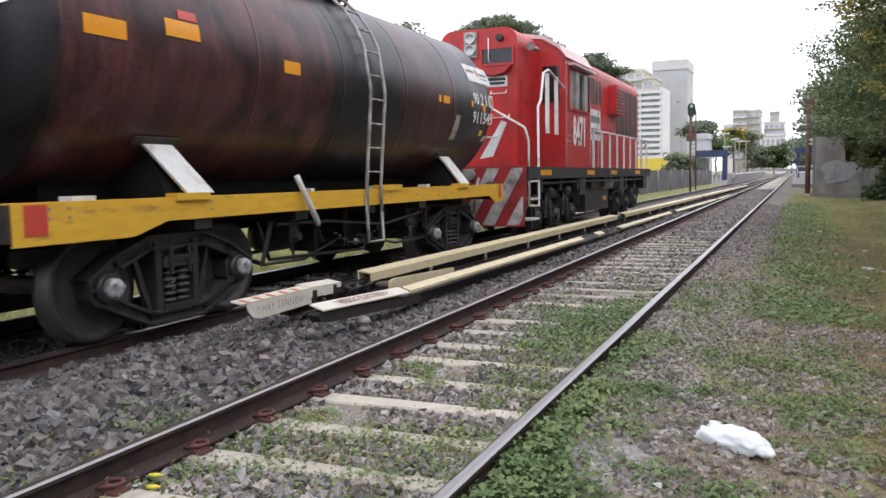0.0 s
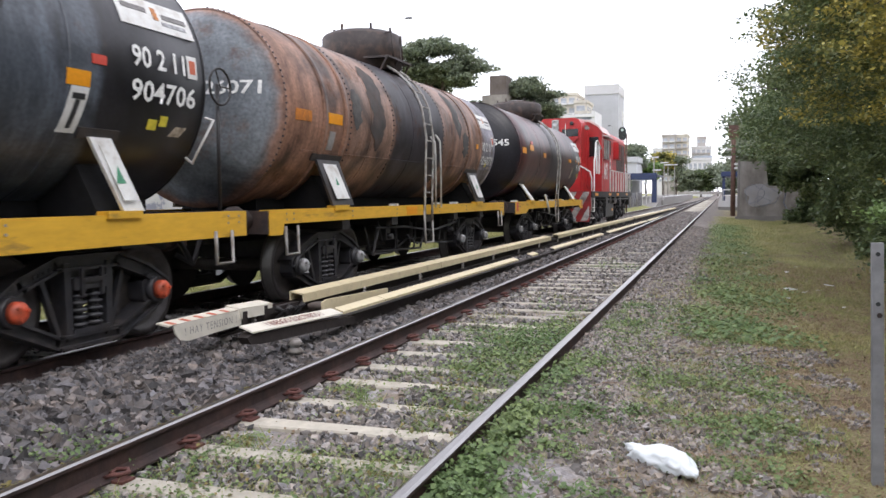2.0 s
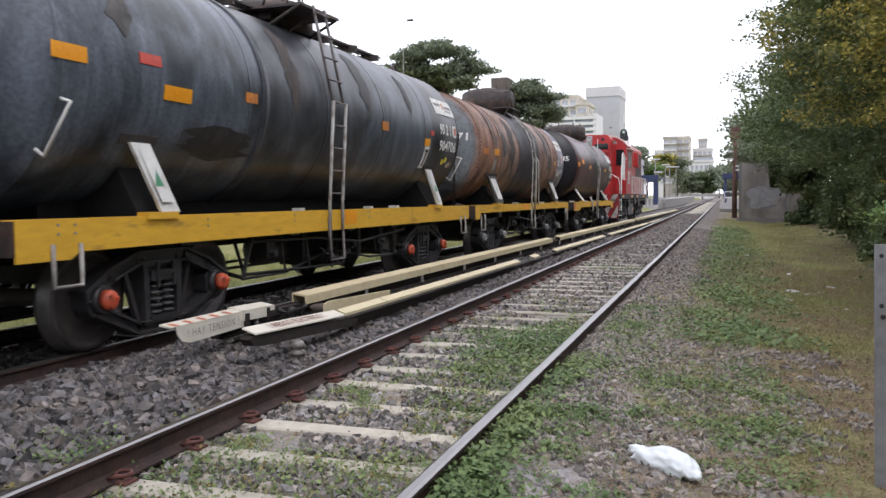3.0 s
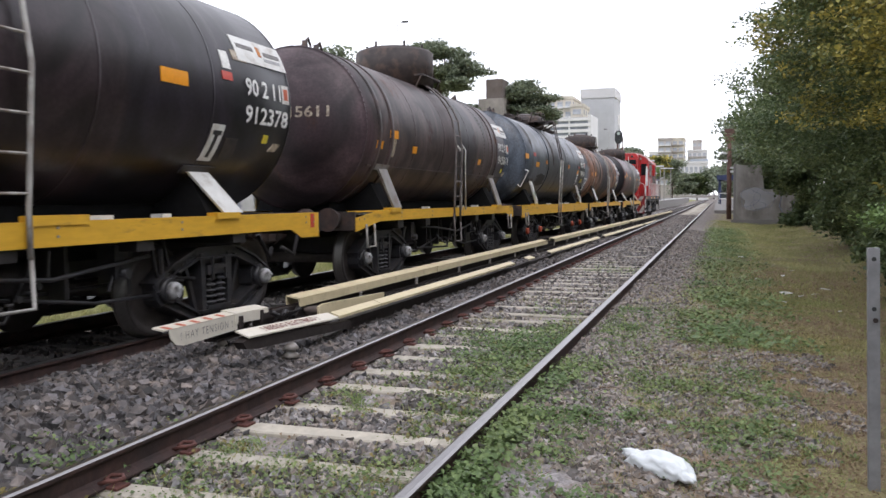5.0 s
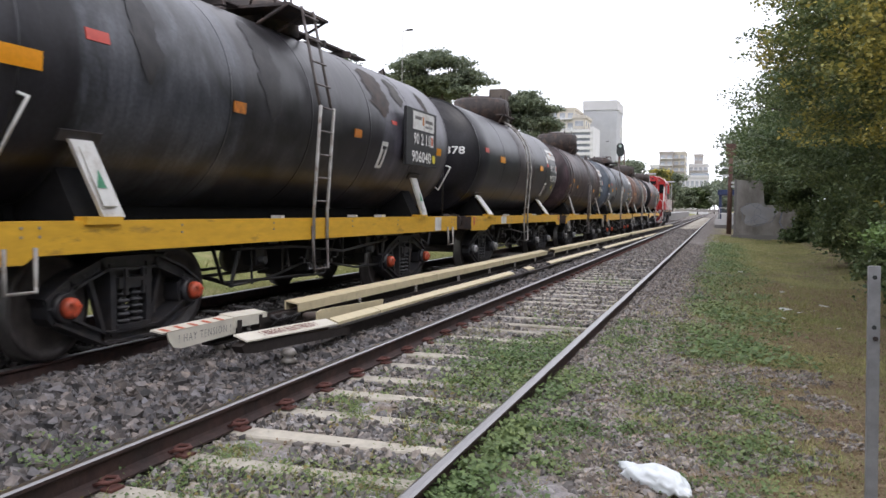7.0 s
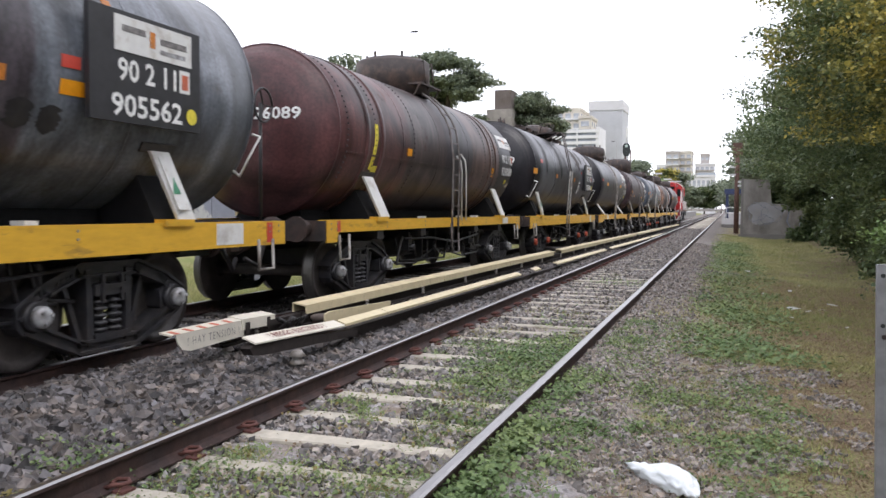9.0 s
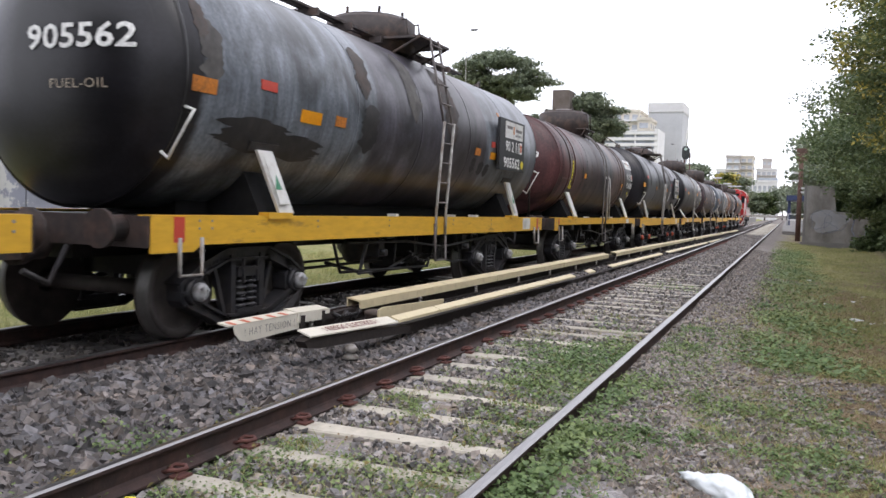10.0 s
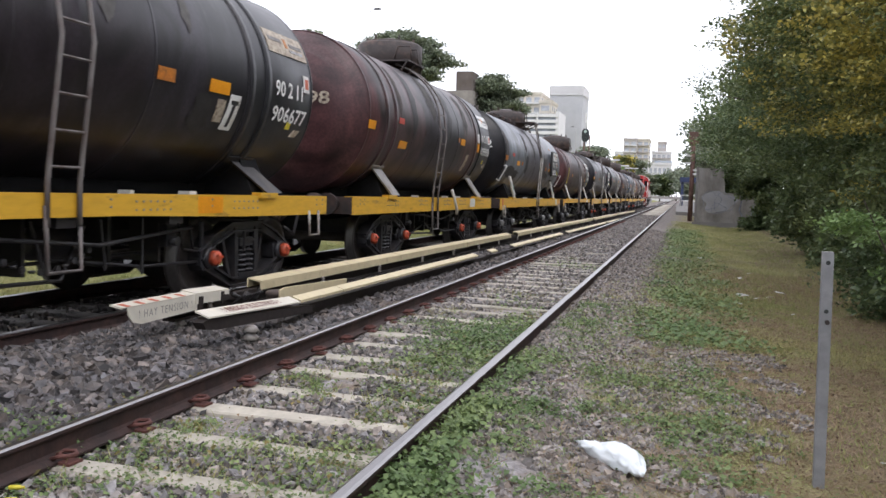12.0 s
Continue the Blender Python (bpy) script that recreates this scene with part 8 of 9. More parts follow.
def tree(name, base, blobs, clumps, per, size, material, label, seed, spread_r=0.22, trunk=0.16, group="", droop=0.0, limbs=7, pad=0.0, sprigs=()):
    g = np.random.default_rng(seed)
    t = thing(name, None, None, label, "tree", group)
    bm = bmesh.new()
    top = Vector(blobs[0][0])
    b = Vector(base)
    fork = b + (top - b) * 0.45
    mid = b + (fork - b) * 0.5 + Vector((0.08, 0.05, 0))
    rod(bm, b - Vector((0, 0, 0.3)), mid, trunk * 1.25, trunk, 9)
    rod(bm, mid, fork, trunk, trunk * 0.8, 9)
    for k in range(limbs):
        c, r = blobs[k % len(blobs)]
        d = g.normal(size=3)
        d /= np.linalg.norm(d)
        d[2] = abs(d[2])
        e = Vector(c) + Vector(d * np.asarray(r) * 0.75)
        m = fork + (e - fork) * 0.5 + Vector((0, 0, 0.15 * (e - fork).length))
        rod(bm, fork, m, trunk * 0.5, trunk * 0.32, 6)
        rod(bm, m, e, trunk * 0.32, trunk * 0.1, 6)
        rod(bm, m, m + Vector(g.normal(size=3) * 0.25) * (e - fork).length * 0.5, trunk * 0.22, trunk * 0.06, 5)
    part("trunk", bm, M_BARK, t)
    v, f = leaf_cloud(g, crown_centres(g, blobs, clumps, 0.72 if pad else 0.45, pad), per, spread_r, size, droop)
    part("crown", soup("crown", v, f, material), None, t)
    for p, q in sprigs:      # single twigs that reach out of the crown, with large leaves along them
        p, q = Vector(p), Vector(q)
        bm = bmesh.new()
        mid = (p + q) / 2 + Vector((0, 0, 0.18 * (q - p).length))
        wire(bm, [p, mid, q], 0.008, 5)
        tw = part("twig", bm, M_BARK, t)
        spots = [(p * (1 - u) * (1 - u) + 2 * mid * u * (1 - u) + q * u * u) + Vector(g.normal(size=3) * 0.035) for u in np.linspace(0.15, 1, 16)]
        v, f = leaf_cloud(g, spots, 2, 0.03, size * 1.15, 0.05)
        part("leaves", soup("leaves", v, f, M_LEAF), None, tw)
    return t


SPRIGS = [((3.0, 12.0, 4.6), (1.9, 12.0, 4.75)), ((2.9, 12.1, 4.3), (1.7, 12.0, 4.25)), ((2.8, 12.2, 4.1), (1.85, 12.1, 3.85)), ((2.7, 12.6, 3.7), (1.55, 12.6, 3.45)),
          ((3.1, 11.8, 5.3), (2.3, 11.8, 5.7)), ((3.2, 11.6, 5.6), (2.45, 11.6, 6.1))]


def build_trees():
    row = [((5.0, 10.6, 0), [((4.8, 11.2, 5.2), (2.4, 3.2, 2.1)), ((4.1, 9.6, 3.7), (1.4, 1.6, 1.0)), ((3.3, 11.8, 4.2), (1.3, 1.8, 1.0)), ((3.4, 13.2, 5.2), (1.6, 1.8, 1.2)), ((5.3, 13, 7.0), (2.5, 2.6, 1.8))], 900, 120, 0.078, M_LEAF_YELLOW, 0.15),
           ((5.4, 16.0, 0), [((5.0, 16.5, 4.9), (3.0, 3.2, 2.6)), ((4.0, 15.0, 2.9), (1.2, 2.4, 1.3)), ((2.9, 18.6, 4.3), (2.1, 2.0, 1.6)), ((3.2, 17.5, 6.1), (2.0, 2.2, 1.5))], 900, 100, 0.088, M_LEAF_YELLOW, 0.17),
           ((5.4, 23.0, 0), [((5.0, 23, 5.2), (3.2, 3.4, 2.8)), ((4.3, 21, 2.8), (1.3, 2.6, 1.6)), ((2.75, 25, 4.3), (2.1, 2.4, 1.7)), ((3.2, 23.5, 6.3), (2.1, 2.2, 1.5)), ((4.2, 22, 7.6), (2.2, 2.2, 1.2))], 900, 76, 0.105, M_LEAF, 0.2),
           ((5.6, 31.0, 0), [((5.2, 31, 5.6), (3.6, 4.0, 2.9)), ((5.4, 29, 2.8), (1.4, 3.2, 1.8)), ((2.9, 33.5, 5.1), (2.4, 2.6, 2.0)), ((3.3, 30, 7.3), (2.1, 2.4, 1.4))], 760, 64, 0.13, M_LEAF, 0.26),
           ((6.2, 40.0, 0), [((5.6, 40, 5.5), (3.8, 4.6, 2.9)), ((6.4, 38, 2.6), (1.6, 4.0, 2.0)), ((3.2, 43, 5.1), (2.7, 3.0, 2.3))], 700, 56, 0.15, M_LEAF, 0.3),
           ((6.2, 52.0, 0), [((5.4, 54, 5.6), (4.1, 6.0, 2.9)), ((3.3, 50, 6.0), (2.5, 3.0, 1.7))], 560, 46, 0.22, M_LEAF, 0.45),
           ((5.8, 66.0, 0), [((5.2, 67, 5.7), (4.5, 7.0, 3.1)), ((3.2, 63, 5.3), (2.8, 4.0, 2.3))], 460, 44, 0.28, M_LEAF_HAZED, 0.5)]
    for i, (base, blobs, clumps, per, size, mt, sp) in enumerate(row):
        tree("tree", base, blobs, clumps, per, size, mt, "dense tree with dark and yellowing green leaves" if mt is M_LEAF_YELLOW else "dense dark green tree overhanging the grass", 40 + i, sp, 0.17, "trees beside the line", 0.12, pad=(0.46, 0.5, 0.56, 0.6, 0.65, 0, 0)[i], sprigs=SPRIGS if i == 0 else ())
    # unseen trees added beside and behind the camera, to keep low sky light off the tanks
    for i, (x, y, h) in enumerate(((6.6, 3.5, 5.0), (6.2, -4, 5.4), (6.6, -12, 5.2), (6.2, -21, 5.6), (6.8, -32, 5.4), (6.4, -46, 5.6))):
        tree("tree", (x, y, 0), [((x, y, h), (2.9, 4.2, 3.0)), ((x - 0.4, y + 1.5, 1.9), (2.0, 3.6, 2.0))], 420, 30, 0.3, M_LEAF, "unseen dark green tree added to block low sky light", 60 + i, 0.42, 0.17, "trees beside the line", 0.2, limbs=5)
    # ivy and bushes that fill the foot of the trees
    for i, (x, y, rx, ry, rz) in enumerate(((3.7, 9.5, 1.2, 2.0, 1.7), (3.9, 13.5, 1.35, 2.6, 1.9), (4.1, 18.5, 1.35, 3.0, 1.9), (4.3, 24.5, 1.5, 3.4, 2.0), (5.6, 32, 1.6, 4.4, 2.2), (7.0, 42, 1.8, 5.5, 2.2), (4.9, 46.5, 2.0, 2.2, 2.9), (5.6, 57, 3.4, 3.0, 3.6))):
        g = np.random.default_rng(70 + i)
        b = thing("bush", None, None, "dark ivy-covered bush at the foot of the trees", "bush", "bushes beside the line")
        v, f = leaf_cloud(g, crown_centres(g, [((x, y, rz * 0.62), (rx, ry, rz))], 520, 0.6), 80, 0.15, 0.055 + 0.0026 * y, 0.3)
        part("foliage", soup("foliage", v, f, M_LEAF), None, b)
        for k in range(5):
            bm = bmesh.new()
            rod(bm, (x + 0.2 * k - 0.4, y + 0.3 * k - 0.6, -0.3), (x + 0.35 * k - 0.7, y + 0.5 * k - 1, rz), 0.04, 0.015, 6)
            part("stem", bm, M_BARK, b)
    g = np.random.default_rng(90)
    b = thing("bush", None, None, "light green bush reaching out beside the post", "bush", "bushes beside the line")
    v, f = leaf_cloud(g, crown_centres(g, [((2.3, 8.6, 1.45), (0.72, 0.8, 0.62)), ((2.5, 8.5, 0.6), (0.6, 0.8, 0.6)), ((1.65, 8.5, 1.3), (0.34, 0.4, 0.2))], 230, 0.3), 40, 0.09, 0.05, 0.12)
    part("foliage", soup("foliage", v, f, M_LEAF_LIGHT), None, b)
    for k in range(6):
        bm = bmesh.new()
        rod(bm, (2.5, 8.6, -0.3), (1.6 + 0.2 * k, 8.2 + 0.15 * k, 1.5 + 0.1 * (k % 3)), 0.02, 0.006, 5)
        part("stem", bm, M_BARK, b)
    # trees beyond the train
    tree("tree", (-20.3, 60, 0), [((-20.6, 60, 11.3), (3.2, 3.3, 1.7)), ((-22.4, 60.5, 10.3), (2.0, 2.4, 1.3)), ((-18.7, 60, 10.4), (1.9, 2.2, 1.2))], 620, 90, 0.24, M_LEAF_HAZED, "broad umbrella-shaped tree behind the train", 101, 0.3, 0.3)
    tree("tree", (-17.8, 80, 0), [((-18.0, 80, 10.6), (2.6, 3, 2.1)), ((-16.2, 80, 10.0), (1.4, 2, 1.3))], 420, 70, 0.25, M_LEAF_HAZED, "round green tree beside the water tank", 102, 0.35, 0.3)
    tree("tree", (-21.5, 78, 0), [((-21.6, 78, 7.8), (2.6, 3, 2.4)), ((-18.5, 79, 7.4), (2.0, 2.0, 1.6))], 340, 70, 0.25, M_LEAF_HAZED, "light green tree below the water tank", 103, 0.35, 0.3)
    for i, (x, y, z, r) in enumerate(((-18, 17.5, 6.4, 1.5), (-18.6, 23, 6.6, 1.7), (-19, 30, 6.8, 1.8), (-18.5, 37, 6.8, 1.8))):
        tree("tree", (x, y, 0), [((x, y, z), (r, r, r * 1.05))], 120, 34, 0.2, M_LEAF_HAZED, "small-leaved tree behind the wall", 110 + i, 0.3, 0.18)
    for i, (x, y, z, rx, rz, mt) in enumerate(((-13.2, 105, 2.3, 1.0, 1.0, M_LEAF_HAZED), (-16.0, 150, 7.6, 2.0, 2.4, M_LEAF_HAZED), (-14.0, 160, 5.4, 1.9, 1.5, M_LEAF_LIGHT), (-15.7, 230, 8.8, 1.8, 2.8, M_LEAF_YELLOW), (-12.4, 232, 8.2, 2.9, 2.5, M_LEAF_HAZED),
                                                  (-11.5, 270, 5.0, 3.2, 3.4, M_LEAF_HAZED), (-7.0, 272, 4.6, 3.0, 3.6, M_LEAF), (-2, 272, 5.0, 4, 4.4, M_LEAF_HAZED), (4.5, 265, 6, 5, 5.5, M_LEAF_HAZED), (2.6, 150, 4.5, 3, 4, M_LEAF_HAZED), (5.5, 100, 5, 5.2, 3.8, M_LEAF_HAZED), (5.8, 125, 5, 5.6, 4, M_LEAF_HAZED))):
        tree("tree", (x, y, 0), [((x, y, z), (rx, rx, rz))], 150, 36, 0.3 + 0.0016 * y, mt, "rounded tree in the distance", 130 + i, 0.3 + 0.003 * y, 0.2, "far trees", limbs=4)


build_trees()


def scatter(rng, x0, x1, y0, y1, n, dens):
    out = []
    for _ in range(n):
        x, y = rng.uniform(x0, x1), rng.uniform(y0, y1)
        if rng.random() < dens(x, y):
            out.append((x, y, ground_z(x, y)))
    return out


def weeds(name, spots, per, rad, height, size, material, label, seed):
    """Low broad-leaved weeds: leaves lying open above each spot."""
    g = np.random.default_rng(seed)
    c = np.repeat(np.asarray(spots), per, axis=0)
    n = len(c)
    p = c + np.column_stack([g.normal(size=(n, 2)) * rad, g.random(n) ** 1.3 * height + 0.01])
    ang = g.uniform(0, 2 * math.pi, n)
    tip = g.uniform(-0.5, 0.5, n)
    u = np.column_stack([np.cos(ang), np.sin(ang), tip])
    v = np.column_stack([-np.sin(ang), np.cos(ang), g.uniform(-0.5, 0.5, n)])
    s = size * g.uniform(0.5, 1.3, (n, 1))
    pts = [p - u * s * 0.5, p - u * s * 0.1 + v * s * 0.45, p + u * s * 0.5 - [0, 0, 0.01], p - u * s * 0.1 - v * s * 0.45]
    verts = np.stack(pts, axis=1).reshape(-1, 3)
    return thing(name, soup(name, verts, np.arange(4 * n).reshape(n, 4), material), None, label, "weeds", kind="stuff")


def blades(name, spots, per, rad, height, material, label, seed, lean=0.6):
    g = np.random.default_rng(seed)
    c = np.repeat(np.asarray(spots), per, axis=0)
    n = len(c)
    p = c + np.column_stack([g.normal(size=(n, 2)) * rad, np.full(n, -0.005)])
    ang = g.uniform(0, 2 * math.pi, n)
    w = np.column_stack([np.cos(ang), np.sin(ang), np.zeros(n)]) * g.uniform(0.0025, 0.006, (n, 1))
    h = height * g.uniform(0.4, 1.2, n)
    l = g.normal(size=(n, 2)) * lean * h[:, None]
    tip = p + np.column_stack([l, h])
    verts = np.stack([p - w, p + w, tip], axis=1).reshape(-1, 3)
    return thing(name, soup(name, verts, np.arange(3 * n).reshape(n, 3), material), None, label, "grass", kind="stuff")


def patchy(x, y, s, o):
    return noise.noise((x * s, y * s, o)) * 0.5 + 0.5 + 0.25 * noise.noise((x * s * 3, y * s * 3, o + 5))


def build_weeds():
    rng = random.Random(21)
    back = random.Random(22)
    bed = lambda x, y: (0.95 if patchy(x, y, 0.9, 3) > 0.6 - 0.17 * smooth(-2.5, -1.5, x) - 0.1 * smooth(5.0, 3.2, y) else 0.06)
    # the rail's flank: a thick leafy row, with one dense patch inside the rail further on
    weeds("weeds", scatter(rng, -1.24, -0.75, 2.2, 7.4, 1000, lambda x, y: (0.95 if x < -1.04 + 0.3 * noise.noise((0, y, 2)) else 0.12) * (1 if y < 5.4 else 0.4)), 20, 0.045, 0.075, 0.034, M_WEED, "thick leafy green weeds along the rail", 1)
    weeds("weeds", scatter(rng, -2.95, -1.36, 2.0, 9.5, 1150, bed), 26, 0.06, 0.05, 0.026, M_WEED, "low green weeds between the sleepers", 2)
    weeds("weeds", scatter(rng, -2.95, -1.36, 2.0, 12, 420, bed), 9, 0.06, 0.07, 0.03, M_WEED_DRY, "yellowing weeds between the sleepers", 3)
    patch = lambda x, y: smooth(1.15, 0.4, math.hypot((x + 1.75) / 0.62, (y - 7.9) / 1.7)) + 0.06
    weeds("weeds", scatter(rng, -2.5, -1.36, 5.6, 11, 1100, patch), 16, 0.07, 0.09, 0.035, M_WEED, "dense patch of green weeds inside the rail", 4)
    weeds("weeds", scatter(rng, -2.6, -1.36, 11, 20, 500, lambda x, y: 0.8 if patchy(x, y, 0.5, 8) > 0.6 else 0.05), 10, 0.1, 0.05, 0.045, M_WEED, "thin green weeds among the far sleepers", 9)
    right = lambda x, y: max(0.0, min(1.0, (patchy(x, y, 0.55, 31) - 0.42) * 5)) * (1.0 if x < 1.8 else 0.6)
    tuft = lambda x, y: max(0.0, min(1.0, (patchy(x, y, 1.5, 12) - 0.5) * 6))
    weeds("weeds", scatter(rng, -1.15, 0.9, 2.4, 12, 6500, lambda x, y: (0.05 + 0.7 * tuft(x, y) + 0.15 * right(x, y)) * (1.0 - 0.75 * smooth(-0.1, 0.7, x))), 11, 0.05, 0.03, 0.023, M_WEED, "patches of low clover in the gravel", 5)
    weeds("weeds", scatter(rng, -1.0, 0.6, 2.4, 8, 700, lambda x, y: 0.9 * tuft(x, y)), 12, 0.04, 0.06, 0.034, M_WEED, "leafy tufts standing in the gravel", 18)
    weeds("weeds", scatter(rng, -0.5, 1.5, 9, 40, 3600, lambda x, y: (0.3 + right(x, y)) * (1.0 - smooth(0.2, 1.2, x)) * smooth(-0.55, -0.1, x)), 14, 0.13, 0.07, 0.05, M_WEED, "green weeds on the grass strip", 6)
    weeds("weeds", [(x, y, z + 0.04) for x, y, z in scatter(rng, -3.35, -3.12, 2.0, 5.5, 200, lambda x, y: 0.8)], 10, 0.04, 0.06, 0.03, M_WEED_DRY, "yellow-green weeds at the ballast's edge", 7)
    heap = scatter(rng, -4.7, -3.12, 1.9, 4.9, 900, lambda x, y: (0.9 if patchy(x, y, 0.9, 2) > 0.54 else 0.05) * smooth(-4.2, -3.2, x - 0.3 * (y - 3.2)))
    weeds("weeds", [(x, y, z + 0.05) for x, y, z in heap], 20, 0.06, 0.07, 0.03, M_WEED, "green weeds in the ballast", 8)
    blades("grass", scatter(rng, -1.1, 2.8, 2.6, 14, 16000, lambda x, y: 0.12 + 0.8 * right(x, y) * smooth(-0.9, 0.3, x) * (1 - 0.7 * smooth(0.4, 1.1, x) * smooth(10, 7, y))), 8, 0.05, 0.045, M_BLADE, "short patchy green grass", 11)
    blades("grass", scatter(rng, -0.8, 3.6, 13, 52, 9500, lambda x, y: (0.5 + 0.5 * right(x, y)) * smooth(-0.7, 0.3, x + 0.4 * noise.noise((x * 2, y * 0.7, 5)))), 9, 0.12, 0.09, M_BLADE, "short grass on the strip below the trees", 12)
    blades("grass", scatter(rng, -0.7, 3.2, 2.6, 20, 21000, lambda x, y: 0.25 + 0.75 * (1 - 0.6 * right(x, y)) * smooth(-0.8, 0.4, x)), 8, 0.06, 0.035, M_STRAW, "dry straw and dead grass", 13, 1.8)
    blades("grass", scatter(back, -0.9, 4.0, -5, 2.6, 5000, lambda x, y: 0.8), 8, 0.07, 0.045, M_BLADE, "short patchy grass beside the line", 16)
    weeds("weeds", scatter(back, -2.95, -0.3, -5, 2.1, 900, lambda x, y: 0.7 if patchy(x, y, 0.7, 6) > 0.5 else 0.1), 10, 0.07, 0.05, 0.045, M_WEED, "low weeds in the track bed", 17)
    blades("grass", scatter(rng, -10.5, -7.9, 0, 34, 5200, lambda x, y: 0.9), 9, 0.07, 0.14, M_BLADE, "grass on the bank beyond the train", 14)
    blades("grass", scatter(rng, -2.95, -1.36, 2.0, 14, 1500, bed), 7, 0.05, 0.08, M_BLADE, "grass tufts between the sleepers", 15)


def build_leaf_litter():
    rng = random.Random(77)
    dead = leaf_shader("dead_brown_leaves", (0.12, 0.075, 0.045), (0.26, 0.18, 0.1))
    weeds("leaf_litter", scatter(rng, -1.0, 2.9, 2.6, 17, 5200, lambda x, y: 0.2 + 0.8 * smooth(-0.5, 0.8, x) * patchy(x, y, 0.9, 40)), 4, 0.12, 0.012, 0.02, dead, "dead brown leaves and twigs on the ground", 91)
    weeds("leaf_litter", scatter(rng, -2.95, -1.36, 2.0, 10, 400, lambda x, y: 1), 2, 0.08, 0.03, 0.022, dead, "dead leaves between the rails", 92)
    twig = shader("dry_twig", (0.2, 0.14, 0.1), 0.9, scale=20, amount=0.3)
    bm = bmesh.new()
    for _ in range(260):
        x, y, a, n = rng.uniform(-0.9, 2.4), rng.uniform(2.7, 9), rng.uniform(0, math.pi), rng.uniform(0.05, 0.22)
        z = ground_z(x, y) + 0.02
        rod(bm, (x, y, z), (x + n * math.cos(a), y + n * math.sin(a), z + rng.uniform(-0.005, 0.02)), 0.004, 0.002, 4)
    thing("twigs", bm, twig, "thin dry twigs scattered on the ground", "twigs", kind="stuff")


build_weeds()
build_leaf_litter()


# ---- litter ----
BAG_THINGS = []


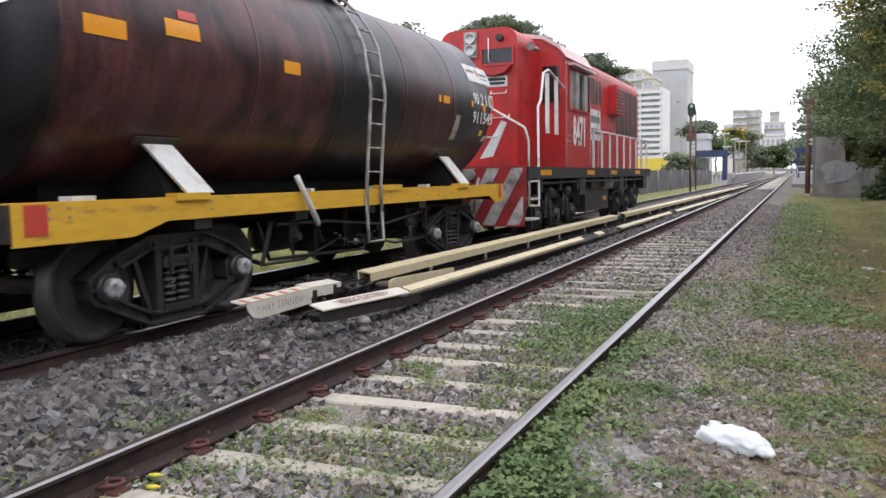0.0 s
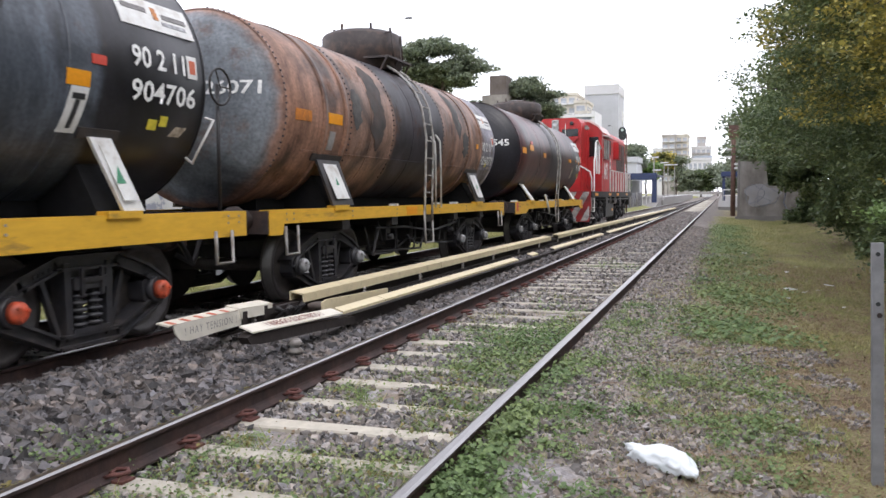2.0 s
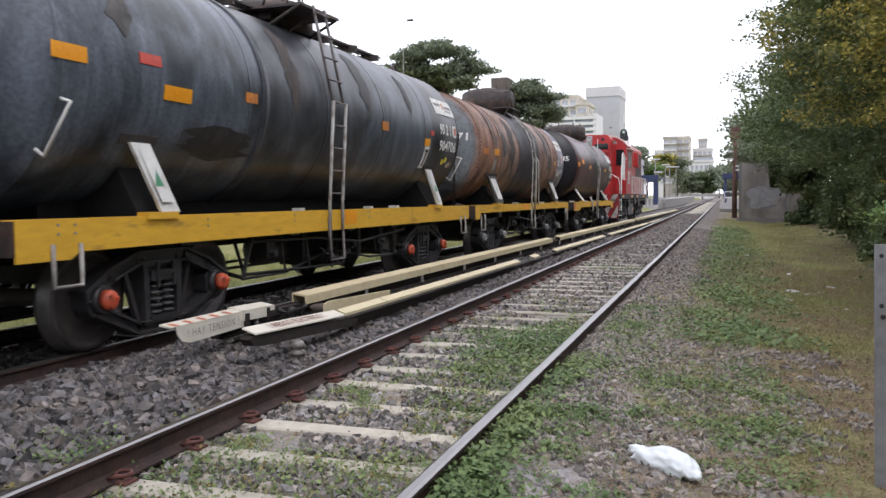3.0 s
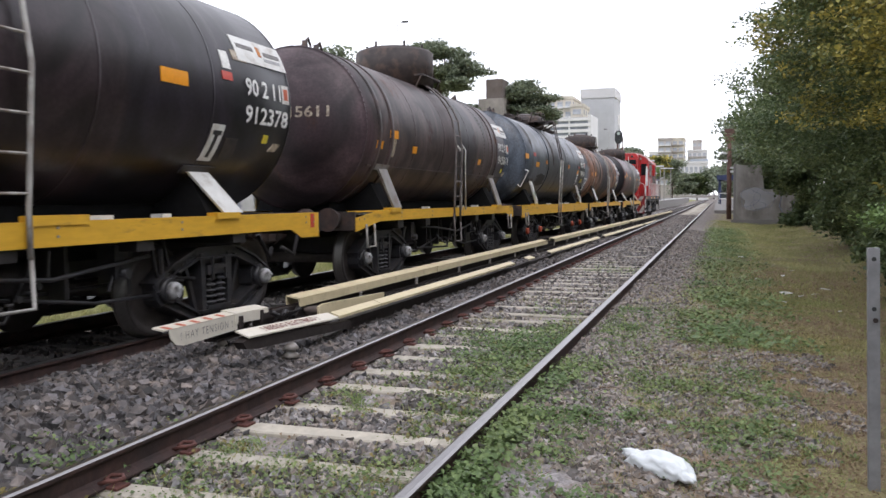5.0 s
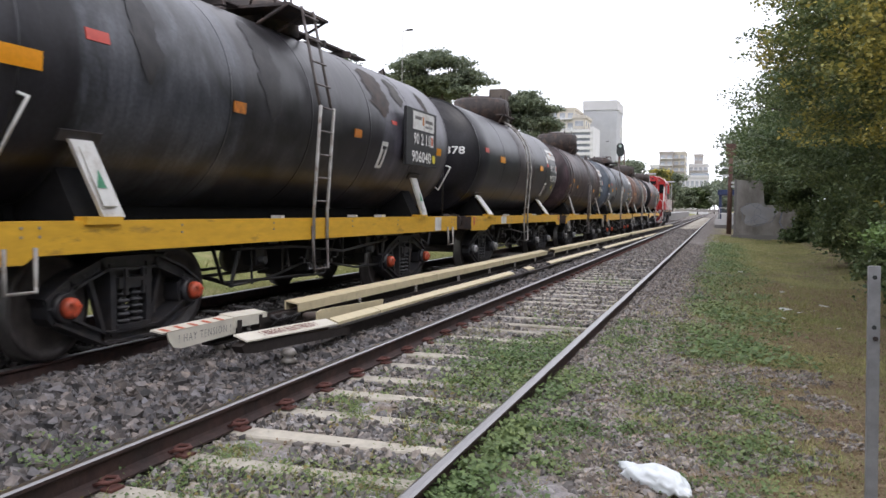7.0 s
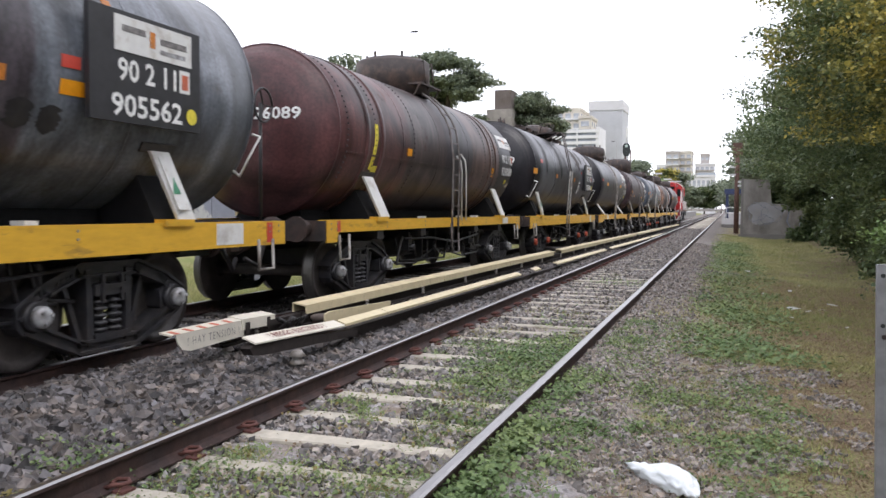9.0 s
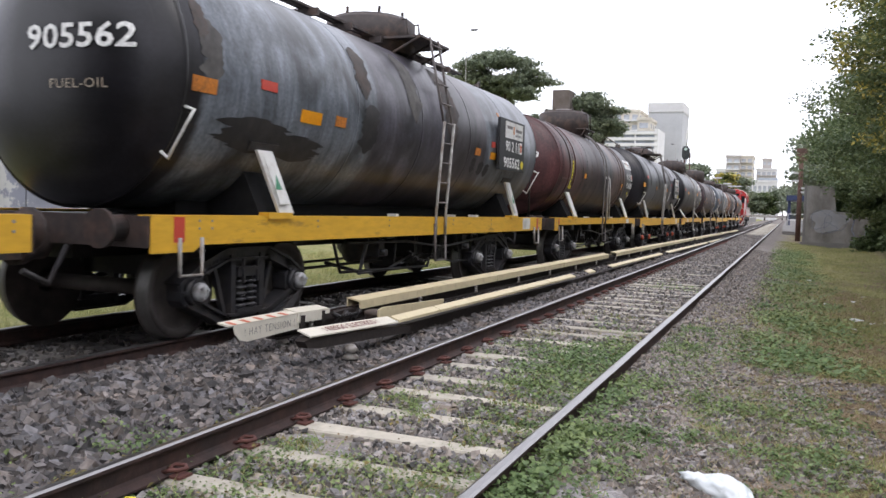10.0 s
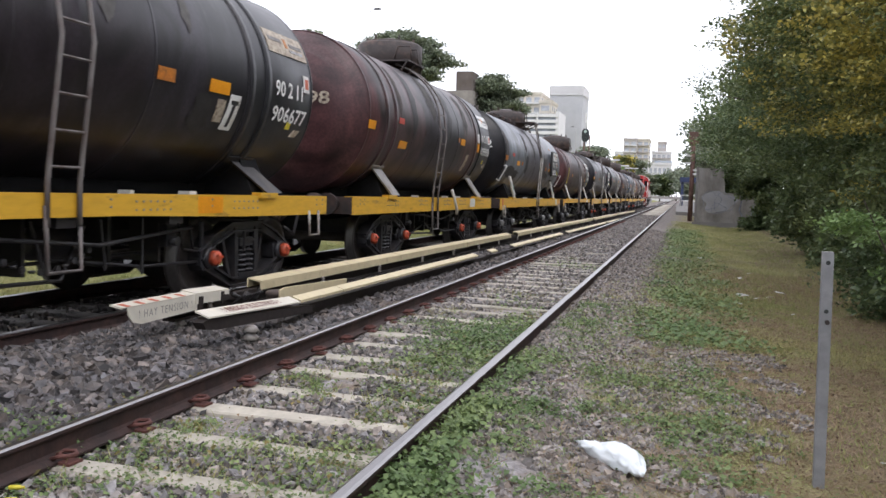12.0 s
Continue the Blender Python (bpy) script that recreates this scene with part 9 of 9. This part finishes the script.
def build_litter():
    M_BAG = shader("thin_white_plastic", (0.74, 0.78, 0.8), 0.35, scale=6, amount=0.05, bump=0.35, bump_scale=22, depth=0.012)
    M_PAPER = shader("white_paper_scrap", (0.7, 0.7, 0.68), 0.7, scale=12, amount=0.1)
    bm = bmesh.new()
    bmesh.ops.create_icosphere(bm, subdivisions=4, radius=1)
    for v in bm.verts:
        c = v.co.copy()
        k = 1 - 0.45 * smooth(0.25, 1.0, c.x) - 0.15 * smooth(-0.5, -1.0, c.x)
        n = noise.noise(c * 2.2) * 0.16 + noise.noise(c * 6) * 0.08 + abs(noise.noise(c * 11)) * 0.08
        v.co = Vector((c.x * 0.235, c.y * 0.09 * k, max(-0.35, c.z) * 0.085 * k)) * (1 + n)
        v.co.y -= 0.055 * c.x * c.x - 0.02
        v.co.z += 0.012 * noise.noise((c.x * 9, c.y * 3, 4)) + 0.01 * abs(math.sin(c.x * 7 + c.y * 5))
    b = thing("plastic_bag", None, None, "crumpled white plastic bag lying on the gravel", "bag")
    BAG_THINGS.append(b)
    part("bag_body", bm, M_BAG, b, smooth=True)
    bm = bmesh.new()
    bmesh.ops.create_icosphere(bm, subdivisions=3, radius=1)
    for v in bm.verts:
        c = v.co.copy()
        v.co = Vector((-0.06 + c.x * 0.085, c.y * 0.045, c.z * 0.03)) * (1 + 0.3 * noise.noise(c * 3))
    BAG_THINGS.append(part("bag_handle", bm, M_BAG, b, "loose crumpled handle of the bag", smooth=True))
    rng = random.Random(8)
    spots = [(1.05, 14.2, 0.14), (1.25, 14.0, 0.08), (0.95, 13.2, 0.05), (1.5, 14.6, 0.06), (1.65, 12.8, 0.04), (1.8, 15.8, 0.1), (0.7, 16.5, 0.06), (0.55, 22, 0.07), (1.2, 17.5, 0.07), (1.5, 19, 0.05),
             (-0.55, 3.95, 0.03), (-0.35, 3.55, 0.03), (0.7, 3.9, 0.025), (1.35, 5.6, 0.05), (0.4, 5.4, 0.02), (-2.75, 3.05, 0.03), (-2.95, 3.08, 0.03), (-3.62, 6.35, 0.05), (-3.5, 7.2, 0.06), (-4.0, 6.5, 0.05), (-2.6, 7.7, 0.02), (-1.2, 17, 0.03)]
    for x, y, s in spots:
        bm = bmesh.new()
        vs = [bm.verts.new((s * math.cos(a) * rng.uniform(0.6, 1.2), s * 0.7 * math.sin(a) * rng.uniform(0.6, 1.2), rng.uniform(0, s * 0.5))) for a in np.linspace(0, 5.4, 7)]
        m = bm.verts.new((0, 0, s * 0.35))
        for i in range(7):
            bm.faces.new((vs[i], vs[(i + 1) % 7], m))
        r = bmesh.ops.solidify(bm, geom=bm.faces[:], thickness=0.004)
        thing("litter", bm, M_PAPER, "crumpled scrap of white paper on the ground", "litter", "scraps of litter", at=pose(x, y, ground_z(x, y) + 0.03, 0, 0, rng.uniform(0, 360)))
    for x, y, mt in ((-2.83, 3.02, M_YELDOT), (-2.93, 3.15, M_YELDOT)):
        bm = bmesh.new()
        lathe(bm, [(0, 0.011), (0.05, 0.011), (0.057, 0.006), (0.07, 0.006)], 10, "x")
        thing("small_bottle", bm, mt, "small yellow plastic bottle between the rails", "bottle", "", at=pose(x, y, 0.02, 0, 0, 20))


build_litter()


build_tracks()


# ---- what moves ----
def travel(t):
    """Metres that the train has run since the start."""
    return 8.15 * t + 0.0325 * t * t


def motions():
    for ob, offset in TRAIN_THINGS:
        rows = []
        for k in range(25):
            t = 0.5 * k
            y = 14.5 + offset + travel(t)
            dip = math.degrees(math.atan2(left_level(y + 4) - left_level(y - 4), 8))
            rows.append((t, pose(TRAIN, y, RAIL + left_level(y), dip)))
        walk(ob, rows)
    # the bag stirs in the wind of the train
    bag, handle = BAG_THINGS
    zb = ground_z(-0.27, 4.73) + 0.035
    walk(bag, [(t, pose(x + 0.025, 4.73, zb, r, 0, a)) for t, x, r, a in ((0, -0.27, 0, -30), (0.5, -0.27, 3, -33), (1.0, -0.265, 0, -36), (2.0, -0.27, 0, -38), (3.0, -0.27, 2, -39), (5.0, -0.265, 0, -38), (6.0, -0.27, 2, -37), (7.0, -0.27, 0, -38),
                                                               (8.0, -0.26, 4, -41), (9.0, -0.255, 0, -45), (10.0, -0.255, 2, -46), (11.0, -0.25, 0, -46), (12.0, -0.25, 0, -47))])
    walk(handle, [(t, pose(-0.15, y, 0.03, 0, 0, a)) for t, y, a in ((0, 0.055, -42), (0.5, 0.05, -34), (1.0, 0.03, -12), (1.5, 0.01, 4), (3.0, 0.01, 6), (7.0, 0.01, 4), (8.0, 0.0, 14), (9.0, -0.01, 24), (12.0, -0.01, 26))])
    for ob, y in WHEELSETS:
        walk(ob, [(k / 15, pose(0, y, WHEEL_R, -math.degrees(travel(k / 15) / WHEEL_R))) for k in range(181)])


motions()
